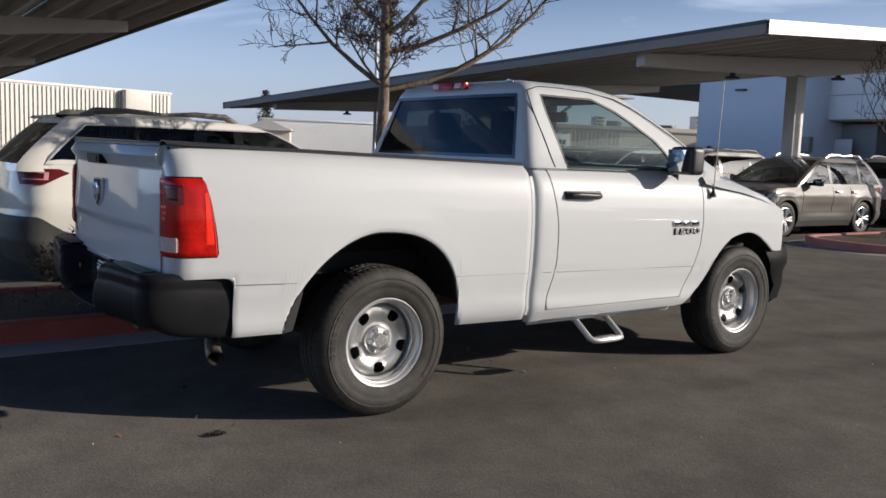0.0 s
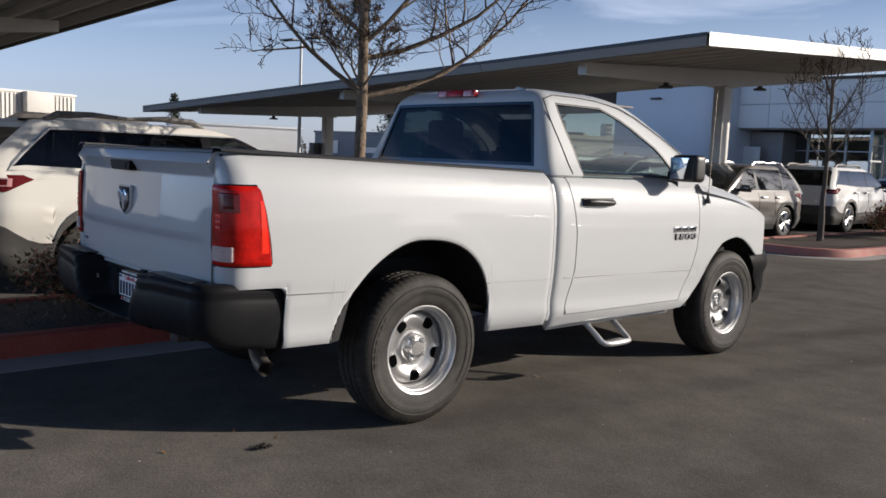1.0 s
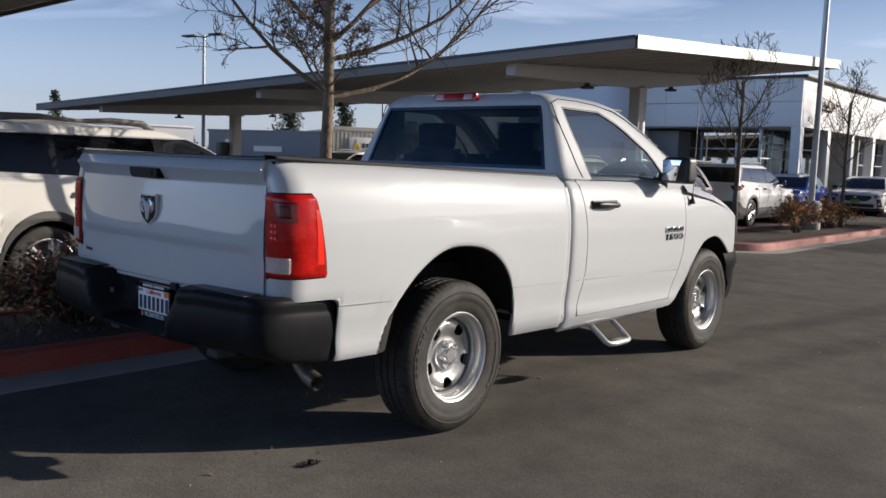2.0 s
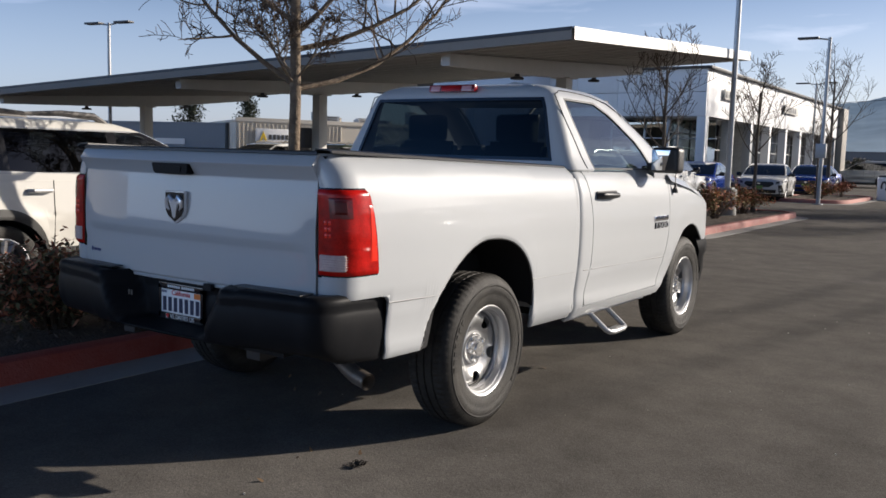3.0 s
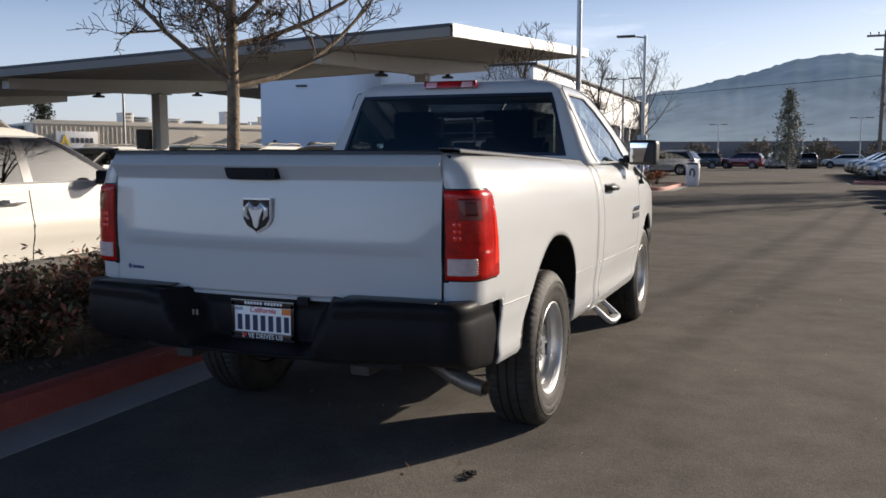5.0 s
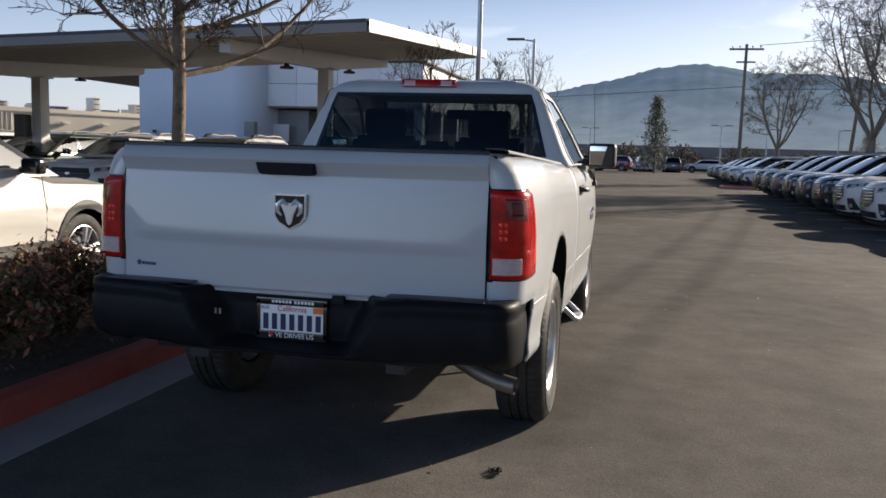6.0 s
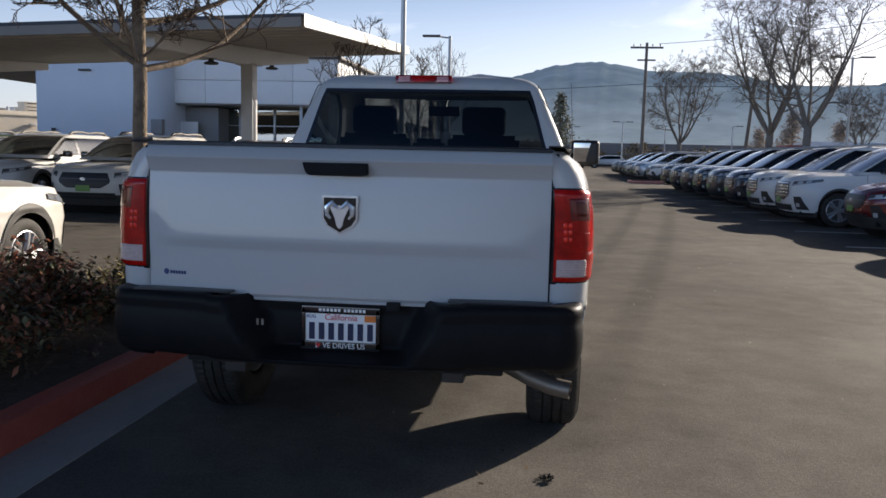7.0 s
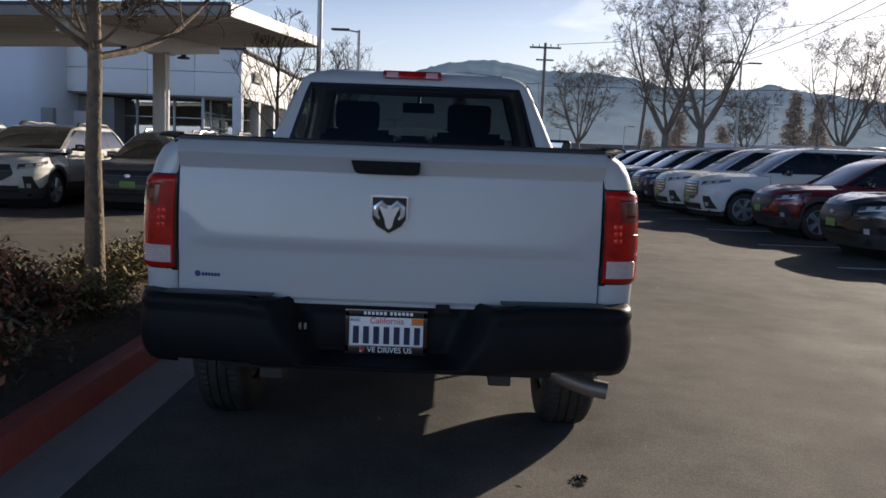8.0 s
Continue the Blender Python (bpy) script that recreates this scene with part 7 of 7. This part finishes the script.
    for c in main:
        q = c[-1]
        if q.y < yb:
            break
        k_ = min(1.0, q.x / (hw * 0.8))
        rws.append([V(u * q.x, q.y, q.z + k_ * (0.05 * (1 - abs(u) ** 3) + 0.016 * smooth01(0.42, 0.55, abs(u)) * smooth01(0.85, 0.65, abs(u)))) for u in [k / 12 for k in range(-12, 13)]])
    grid(bm, rws)
    if sedan:
        rws = []
        for i in range(7):
            y = -L / 2 + 0.05 + i * 0.13
            e = hw * 0.93 * (1 if i > 2 else (0.86, 0.95, 0.99)[i])
            rws.append([V(u * e, y, belt + 0.06 + 0.03 * (1 - u ** 4)) for u in [k / 8 for k in range(-8, 9)]])
        grid(bm, rws)
    bmesh.ops.remove_doubles(bm, verts=bm.verts, dist=0.002)
    body = part("body", bm, paint, car)
    # dark lower cladding and bumper strips
    bm = bmn()
    hi0 = 0.50 if clad else 0.34
    both(bm, skin(0.012, lambda y, a: (a - 0.004) if a else 0.2, lambda y, a: (a + 0.085 if clad else a + 0.05) if a else (hi0 - 0.08 * (y > L / 2 - 0.45) + (0.17 if detail else 0.0) * smooth01(-L / 2 + 0.6, -L / 2 + 0.2, y))))
    part("lower_cladding", bm, M["cladding"], car)
    # underbody, wheel housings
    bm = bmn()
    box(bm, (0, 0, 0.36), (W * 0.84, L * 0.9, 0.22), 0.04)
    box(bm, (0, 0, 0.62), (W * 0.80, L * 0.86, 0.34), 0.05)
    for c in (yf, yr):
        lathe(bm, [(r - 0.005, -hw * 0.96), (r - 0.002, hw * 0.96)], 28, pose(0, c, R), skip=lambda i, j: False)
    part("underbody", bm, M["liner"], car)
    # glasshouse
    roof = H - 0.035
    zs = [belt - 0.04, belt + 0.03, belt + 0.10, belt + 0.2, belt + 0.3, roof - 0.16, roof - 0.11, roof - 0.07, roof - 0.035, roof - 0.01, roof]
    zs = sorted(set(round(z, 4) for z in zs))
    k1 = lambda z: (z - belt) / (roof - belt)
    gx = lambda z: hw * (0.94 - 0.17 * k1(z) - 0.05 * max(0, k1(z)) ** 6)
    gf = lambda z: L * 0.228 - (0.92 if not sedan else 0.98) * k1(z) - 0.18 * max(0, k1(z)) ** 8
    gr = (lambda z: -L / 2 + 0.10 + 0.50 * max(0, k1(z)) ** 1.2) if not sedan else (lambda z: -L / 2 + 0.62 + 0.85 * k1(z) + 0.15 * max(0, k1(z)) ** 6)
    cuts_b = [yr + 0.05 + (0.28 if sedan else 0.0), yr + 0.12 + (0.28 if sedan else 0.0), (yf + yr) / 2 - 0.25, (yf + yr) / 2 - 0.15]

    def row(z, f=1.0, dz=0.0):
        X, a, b = gx(z), gr(z), gf(z)
        p = []
        wx = X - (0.06 if detail else 0.10)
        for k in range(6):
            x = wx * k / 5
            p.append((x, a - 0.05 * (1 - (x / X) ** 2)))
        p += [(X - 0.045, a + 0.015), (X, a + 0.10)]                      # 6 7
        q0 = a + 0.22
        c0, c1, d0, d1 = cuts_b
        c0, c1 = max(c0, q0 + 0.02), max(c1, q0 + 0.05)
        wf = b - 0.16
        d0, d1 = min(d0, wf - 0.06), min(d1, wf - 0.03)
        for y in (q0, (q0 + c0) / 2, c0, c1, (c1 + d0) / 2, d0, d1, (d1 + wf) / 2, wf):   # 8..16
            p.append((X, y))
        p += [(X - 0.006, b - 0.05), (X - 0.05, b)]                        # 17 18
        for k in range(1, 6):
            x = (X - 0.05) * (1 - k / 5)
            p.append((x, b + 0.10 * (1 - (x / X) ** 2)))
        yc = (a + b) / 2
        return [V(x * f, yc + (y - yc) * f, z + dz) for x, y in p]
    rows = [row(z) for z in zs]
    nb = len(zs)
    for f, dz in ((0.93, 0.016), (0.75, 0.027), (0.4, 0.034), (0.03, 0.035)):
        rows.append(row(roof, f, dz))
    lo, hi = 1, nb - 4
    openings = {"rear_window": lambda i, j: j < 5 and lo <= i < hi, "quarter_window": lambda i, j: 8 <= j < 10 and lo <= i < hi, "rear_door_window": lambda i, j: 11 <= j < 13 and lo <= i < hi,
                "front_door_window": lambda i, j: 14 <= j < 16 and lo <= i < hi, "windscreen": lambda i, j: j >= 18 and lo <= i < hi + 1}
    bm = bmn()
    for s in (1, -1):
        grid(bm, [[V(p.x * s, p.y, p.z) for p in rw] for rw in rows], skip=lambda i, j: any(t(i, j) for t in openings.values()) or (10 <= j < 17 and lo <= i < hi))
    bmesh.ops.remove_doubles(bm, verts=bm.verts, dist=0.001)
    roof_ob = part("roof", bm, paint, car)
    for s in (1, -1):
        for jj in (10, 13, 16):
            bm = bmn()
            grid(bm, [[V(p.x * s, p.y, p.z) for p in rw] for rw in rows], skip=lambda i, j: not (j == jj and lo <= i < hi))
            bmesh.ops.delete(bm, geom=[v for v in bm.verts if not v.link_faces], context='VERTS')
            part("pillar", bm, M["black_gloss"], roof_ob)
    for nm, t in openings.items():
        for s in ((1, -1) if "window" in nm and nm != "rear_window" else (0,)):
            bm = bmn()
            for sg in ((1, -1) if s == 0 else (s,)):
                grid(bm, [[V(p.x * sg * 0.996, p.y + (0.004 if nm == "rear_window" else -0.004 if nm == "windscreen" else 0), p.z) for p in rw] for rw in rows], skip=lambda i, j: not t(i, j))
            bmesh.ops.remove_doubles(bm, verts=bm.verts, dist=0.001)
            bmesh.ops.delete(bm, geom=[v for v in bm.verts if not v.link_faces], context='VERTS')
            part(nm, bm, M["glass_dark"] if nm in ("rear_window", "quarter_window") or (detail and nm == "rear_door_window") else M["glass_screen"] if nm == "windscreen" else M["glass_mid"], car)
    if detail:
        for s in (1, -1):
            bm = bmn()
            out = [rows[lo][j] for j in range(16, 7, -1)] + [rows[i][8] for i in range(lo + 1, hi + 1)] + [rows[hi][j] for j in range(9, 17)]
            tube(bm, [V(s * (p.x + 0.003), p.y, p.z) for p in out], [0.008] * 9 + [0.017] * (hi - lo) + [0.009] * 8, 6, cap=False)
            part("window_trim", bm, M["bright_trim"], roof_ob)
    # seats behind the glass
    for y in (-0.05, -0.95):
        for x in (-0.36, 0.36):
            bm = bmn()
            box(bm, (x, y + 0.1, belt - 0.05), (0.46, 0.14, 0.5), 0.05)
            box(bm, (x, y + 0.06, belt + 0.27), (0.24, 0.09, 0.20), 0.035)
            part("seat", bm, M["cloth_dark"], car)
    bm = bmn()
    box(bm, (0, L * 0.14, belt - 0.05), (W * 0.78, 0.5, 0.14), 0.04)
    part("dashboard", bm, M["cloth_dark"], car)
    # lamps, grille, mirrors, handles, plate
    for s in (1, -1):
        lz0, lz1 = hood - 0.255, hood - 0.155

        def lamp(a0, a1, lo0, hi0_, lo1, hi1_, out, n=9, m_=4):
            cols_ = []
            for k in range(n + 1):
                u = k / n
                a = a0 + (a1 - a0) * u
                x, y = front_plan(a)
                z0, z1 = lo0 + (lo1 - lo0) * u, hi0_ + (hi1_ - hi0_) * u
                cols_.append([shape(x, y, z, out - (0.012 if j in (0, m_) else 0)) for z in span(z0, z1, m_)])
            return [[V(p_.x * s, p_.y, p_.z) for p_ in c_] for c_ in cols_]
        bm = bmn()
        grid(bm, lamp(35, 101, lz0, lz1, lz0 + 0.115, lz1 + 0.07, 0.014))
        hl_ = part("headlamp", bm, M["lamp_dark"], car)
        bm = bmn()
        grid(bm, lamp(37, 74, lz0 + 0.012, lz0 + 0.034, lz0 + 0.06, lz0 + 0.08, 0.019, 6, 2))
        grid(bm, lamp(46, 58, lz0 + 0.045, lz1 + 0.0, lz0 + 0.065, lz1 + 0.012, 0.018, 4, 2))
        grid(bm, lamp(64, 76, lz0 + 0.075, lz1 + 0.02, lz0 + 0.09, lz1 + 0.035, 0.018, 4, 2))
        part("lamp_strip", bm, M["clear_lens"], hl_)
        # side air intake and fog lamp
        bm = bmn()
        grid(bm, patch(front_plan, lambda z: (43 + (0.64 - z) * 20, 60 + (0.64 - z) * 66), span(0.36, 0.64, 5), 0.012, s, 6))
        si = part("side_intake", bm, M["black_plastic"], car)
        bm = bmn()
        grid(bm, patch(front_plan, lambda z: (50, 58), span(0.42, 0.50, 2), 0.022, s, 3))
        part("fog_lamp", bm, M["clear_lens"], si)
        bm = bmn()
        zt = belt - (0.16 if detail else 0.17)
        grid(bm, patch(rear_plan, lambda z: (38 + 60 * (zt + 0.15 - z), 108 - 260 * abs(z - zt - 0.11)), span(zt + 0.0, zt + 0.15, 8), 0.014, s, 12))
        tl_ = part("tail_lamp", bm, M["smoked_lens"], car)
        bm = bmn()
        grid(bm, patch(rear_plan, lambda z: (50, 84), span(zt + 0.108, zt + 0.118, 2), 0.020, s, 6))
        grid(bm, patch(rear_plan, lambda z: (50, 80), span(zt + 0.045, zt + 0.055, 2), 0.020, s, 6))
        grid(bm, patch(rear_plan, lambda z: (78, 84), span(zt + 0.045, zt + 0.118, 2), 0.020, s, 2))
        part("lamp_strip", bm, M["pink_lens"], tl_)
        bm = bmn()
        box(bm, (s * (hw + 0.10), L * 0.125, belt + 0.06), (0.19, 0.12, 0.14), 0.035, segs=3)
        tube(bm, [(s * (hw - 0.08), L * 0.135, belt + 0.02), (s * (hw + 0.06), L * 0.13, belt + 0.03)], 0.03, 8)
        part("door_mirror", bm, M["black_gloss"], car)
        for y in ((yf + yr) / 2 - 0.40, yr + 0.36):
            bm = bmn()
            x = hw * width(0.9) + 0.012
            tube(bm, [V(s * (x - 0.02), y - 0.11, belt - 0.12), V(s * (x + 0.02), y - 0.08, belt - 0.12), V(s * (x + 0.02), y + 0.08, belt - 0.12), V(s * (x - 0.02), y + 0.11, belt - 0.12)], 0.019, 8)
            part("door_handle", bm, M["silver"], car)
        # door seams
        for y0 in ((yf + yr) / 2 - 0.22, yf - r - 0.13, yr + r + 0.06):
            bm = bmn()
            tube(bm, [V(s * (shape(hw, y0 + dy_, z).x + 0.001), y0 + dy_, z) for z in span(0.5, belt - 0.03, 18) for dy_ in (0.06 * (z - 0.7) if y0 < yr + 0.8 else 0.0,)], 0.0045, 4)
            part("door_seam", bm, M["liner"], car)
        if rail_on:
            bm = bmn()
            x = gx(roof) * 0.93
            ra, rb = gr(roof) + 0.12, gf(roof) - 0.12
            tube(bm, [V(s * x, ra, roof), V(s * x, ra + 0.12, roof + 0.065), V(s * x, ra + 0.45, roof + 0.08), V(s * x, (ra + rb) / 2, roof + 0.06), V(s * x, rb - 0.45, roof + 0.08), V(s * x, rb - 0.12, roof + 0.065), V(s * x, rb, roof)], [0.03, 0.035, 0.028, 0.018, 0.028, 0.035, 0.03], 8)
            part("roof_rail", bm, M["rail_grey"] if detail else M["silver"], car)
    gz0, gz1 = 0.55, hood - 0.165
    ga = lambda z, k=1.0: (-lerp([(gz0, 17), (gz0 + 0.12, 31), (gz1, 25)], z) * k, lerp([(gz0, 17), (gz0 + 0.12, 31), (gz1, 25)], z) * k)
    bm = bmn()
    grid(bm, patch(front_plan, ga, span(gz0, gz1, 6), 0.012, 1, 16))
    gr_ob = part("grille", bm, M["black_plastic"], car)
    bm = bmn()
    for z in ([gz0 + 0.10 + (gz1 - gz0 - 0.13) * k / 4 for k in range(5)] if bars else [(gz0 + gz1) / 2 + 0.03]):
        grid(bm, patch(front_plan, lambda q: ga(z, 0.93), (z - 0.009, z + 0.009), 0.022, 1, 16))
    part("grille_bar", bm, M["chrome"] if bars else M["rail_grey"], gr_ob)
    bm = bmn()
    lathe(bm, [(0.0, 0.012), (0.038, 0.012), (0.042, 0.0)], 20, Matrix.Translation(patch(front_plan, lambda q: (0, 0.1), [(gz0 + gz1) / 2 + 0.03], 0.014, 1, 1)[0][0]) @ pose(0, 0, 0, 0, 0, 90) @ Matrix.Diagonal((1, 1.5, 0.8, 1)))
    part("emblem", bm, M["bright_trim"], gr_ob)
    bm = bmn()
    grid(bm, patch(front_plan, lambda z: (-38, 38), span(0.33, 0.46, 3), 0.013, 1, 16))
    part("lower_intake", bm, M["black_plastic"], car)
    bm = bmn()
    box(bm, (0, L / 2 + 0.012, 0.545), (0.30, 0.014, 0.12), 0.003)
    part("front_plate", bm, M["ink_green"], car, "green dealer plate")
    bm = bmn()
    box(bm, (0, -L / 2 + 0.03, 0.86), (0.30, 0.012, 0.13), 0.003)
    part("rear_plate", bm, M["plate_white"], car)
    if not sedan:
        bm = bmn()
        sp = []
        for k in range(-6, 7):
            x = gx(roof) * 0.94 * k / 6
            sp.append([V(x, gr(roof) + 0.10, roof + 0.02), V(x, gr(roof) - 0.10, roof + 0.012), V(x, gr(roof) - 0.12, roof - 0.012), V(x, gr(roof) + 0.02, roof - 0.03)])
        grid(bm, sp)
        part("roof_spoiler", bm, paint if detail else M["black_gloss"], car)
    for c in (yf, yr):
        for s in (1, -1):
            w = new("wheel")
            w.parent = car
            w.matrix_basis = pose(s * (hw - 0.125), c, R, 0, 0, 0 if s > 0 else 180)
            car_wheel(w, R, detail)
    return car


def paint_car(car, name, colour, label, group=""):
    for o in car.children_recursive:
        if o.type == 'MESH' and o.data.materials and o.data.materials[0] in (PAINT["white"],):
            o.material_slots[0].link = 'OBJECT'
            o.material_slots[0].material = PAINT[colour]
    car.name = name
    tagged(car, label, "car", group)
    return car


styles = {
    "wagon": make_car("crossover", 4.86, 1.87, 1.66, 2.745, 1.02, 1.13, detail=True, R=0.36),
    "big": make_car("large_suv", 5.0, 1.93, 1.80, 2.89, 1.12, 1.17, clad=False, R=0.37, bars=True),
    "small": make_car("small_crossover", 4.48, 1.80, 1.60, 2.67, 0.98, 1.02, R=0.345),
    "sedan": make_car("sedan", 4.66, 1.82, 1.46, 2.67, 0.92, 0.96, rail_on=False, clad=False, sedan=True, R=0.34),
}
CARS = [
    # style, x, y, heading, colour, name, label, group
    ("wagon", -4.84, 1.33, 0, "pearl", "crossover", "pearl white crossover with grey cladding beside the planting bed", ""),
    ("small", -5.72, 14.15, 178, "grey", "small_crossover", "grey-brown small crossover parked under the carport", "cars under the carport"),
    ("wagon", -8.3, 14.0, 178, "pearl", "crossover", "pearl white crossover with dark cladding under the carport", "cars under the carport"),
    ("wagon", -11.1, 14.6, 178, "white", "crossover", "white crossover with roof rails under the carport", "cars under the carport"),
    ("wagon", -13.85, 15.0, 178, "green", "crossover", "dark green crossover under the carport", "cars under the carport"),
    ("wagon", -16.6, 15.2, 178, "white", "crossover", "white crossover with roof rails under the carport", "cars under the carport"),
    ("wagon", -6.0, 20.6, 1, "white", "crossover", "white crossover with roof rails behind the tree bed", "cars beside the showroom"),
    ("sedan", -7.2, 28.2, 184, "blue", "sedan", "bright blue saloon car outside the showroom", "cars beside the showroom"),
    ("sedan", -5.75, 32.4, 187, "white", "sedan", "white saloon car outside the showroom", "cars beside the showroom"),
    ("sedan", -5.4, 39.0, 186, "blue", "sedan", "bright blue saloon car outside the showroom", "cars beside the showroom"),
    ("sedan", -6.9, 47.0, 174, "blue", "sedan", "bright blue saloon car outside the showroom", "cars beside the showroom"),
    ("big", -6.6, 62.5, 80, "silver", "large_suv", "silver large car parked across the drive", "cars beside the showroom"),
    ("small", 8.55, 8.9, 90, "black", "small_crossover", "black crossover with a green dealer plate in the row", "row of cars facing the drive"),
    ("small", 8.72, 12.5, 90, "red", "small_crossover", "dark red small crossover in the row", "row of cars facing the drive"),
    ("big", 8.47, 15.6, 90, "white", "large_suv", "white large car with a dark grille in the row", "row of cars facing the drive"),
    ("big", 8.47, 18.5, 90, "white", "large_suv", "white large car with a dark grille in the row", "row of cars facing the drive"),
    ("big", 8.45, 21.3, 90, "blue_black", "large_suv", "dark blue large car in the row", "row of cars facing the drive"),
    ("big", 8.45, 24.2, 90, "dark_grey", "large_suv", "dark grey large car in the row", "row of cars facing the drive"),
    ("big", 8.45, 27.0, 90, "black", "large_suv", "black large car in the row", "row of cars facing the drive"),
    ("big", 8.45, 30.0, 90, "dark_grey", "large_suv", "dark grey large car in the row", "row of cars facing the drive"),
    ("big", 8.45, 33.0, 90, "blue_black", "large_suv", "dark blue large car in the row", "row of cars facing the drive"),
    ("big", 8.45, 36.0, 90, "black", "large_suv", "black large car in the row", "row of cars facing the drive"),
    ("wagon", 8.9, 47.0, 95, "white", "crossover", "white crossover at the head of the far row", "far row of cars"),
    ("big", 8.5, 50.0, 90, "silver", "large_suv", "silver car in the far row", "far row of cars"),
    ("wagon", 8.5, 53.0, 90, "blue_black", "crossover", "dark blue car in the far row", "far row of cars"),
    ("big", 8.5, 56.0, 90, "silver", "large_suv", "silver car in the far row", "far row of cars"),
    ("wagon", 8.5, 59.0, 90, "dark_grey", "crossover", "dark grey car in the far row", "far row of cars"),
    ("big", 8.5, 62.0, 90, "blue_black", "large_suv", "dark blue car in the far row", "far row of cars"),
    ("big", 8.5, 66.0, 90, "dark_grey", "large_suv", "dark grey car in the far row", "far row of cars"),
    ("wagon", 8.5, 70.0, 90, "silver", "crossover", "silver car in the far row", "far row of cars"),
    ("big", -3.0, 100.0, 80, "red", "large_suv", "dark red car at the end of the car park", "cars at the far end"),
    ("big", 0.6, 104.0, 10, "white", "large_suv", "white car at the end of the car park", "cars at the far end"),
    ("big", 4.0, 105.0, 5, "black", "large_suv", "black car at the end of the car park", "cars at the far end"),
    ("wagon", 8.0, 108.0, 90, "white", "crossover", "white car at the end of the car park", "cars at the far end"),
    ("big", -7.5, 98.0, 100, "dark_grey", "large_suv", "dark grey car at the end of the car park", "cars at the far end"),
]
for st_, x, y, rz, colour, name_, label, grp in CARS:
    paint_car(copy_thing(styles[st_], pose(x, y, 0, 0, 0, rz)), name_, colour, label, grp)
for c in styles.values():
    for o in (*c.children_recursive, c):
        bpy.data.objects.remove(o)

# ---- small things on the ground ----
M["leaf_litter"] = mat("leaf_litter", (0.14, 0.09, 0.05), 0.9, island=0.6)
M["dark_debris"] = mat("dark_debris", (0.02, 0.017, 0.014), 0.95)
M["pebble"] = mat("pebble", (0.45, 0.43, 0.39), 0.9, island=0.4)
rnd = random.Random(77)
bm = bmn()
for k in range(70):
    a, f = rnd.uniform(0, 6.283), rnd.random() ** 0.6
    leaf(bm, V(0.035 * f * math.cos(a), 0.05 * f * math.sin(a), 0.006 + 0.012 * rnd.random()), rnd, 0.014 * rnd.uniform(0.5, 1.2))
cl = part("leaf_clump", bm, M["dark_debris"], smooth=False)
cl.location = (0.84, -0.92, 0)
tagged(cl, "small dark clump of wet leaves on the asphalt", "debris")
bm = bmn()
for k in range(120):
    x, y = rnd.uniform(-1.2, 6.0), rnd.uniform(-4.0, 9.0)
    s = rnd.uniform(0.003, 0.007)
    box(bm, (x, y, s * 0.4), (s, s * rnd.uniform(0.7, 1.4), s * 0.8), rz=rnd.uniform(0, 90))
st = part("loose_grit", bm, M["pebble"], smooth=False)
tagged(st, "loose pale grit scattered over the asphalt", "grit", kind="stuff")
bm = bmn()
for k in range(1500):
    x, y = rnd.uniform(-2.95, -1.8), rnd.uniform(-4.5, 5.3)
    leaf(bm, V(x, y, 0.15 + 0.035 * rnd.random()), rnd, rnd.uniform(0.012, 0.034))
ch = part("bark_chips", bm, M["chip"], smooth=False)
tagged(ch, "loose bark chips over the planting bed", "mulch", kind="stuff")
bm = bmn()
for k in range(110):
    x, y = rnd.uniform(-2.9, -1.75), rnd.uniform(-3.5, 5.0)
    leaf(bm, V(x, y, 0.18 + 0.01 * rnd.random()), rnd, rnd.uniform(0.03, 0.05))
for k in range(30):
    leaf(bm, V(rnd.uniform(-1.5, 0.9), rnd.uniform(-1.5, 1.5), 0.006), rnd, rnd.uniform(0.012, 0.025))
fl = part("fallen_leaves", bm, M["leaf_litter"], smooth=False)
tagged(fl, "fallen brown leaves on mulch and asphalt", "leaves", kind="stuff")
# stall lines beside the row of cars
M["line_paint"] = mat("worn_line_paint", (0.55, 0.55, 0.53), 0.8, mottle=(6, 0.8, (0.2, 0.2, 0.19)))
for k in range(10):
    bm = bmn()
    box(bm, (8.2, 7.35 + 3.0 * k, 0.004), (4.9, 0.1, 0.004))
    tagged(part("stall_line", bm, M["line_paint"]), "worn white painted parking line", "road marking", kind="structure")
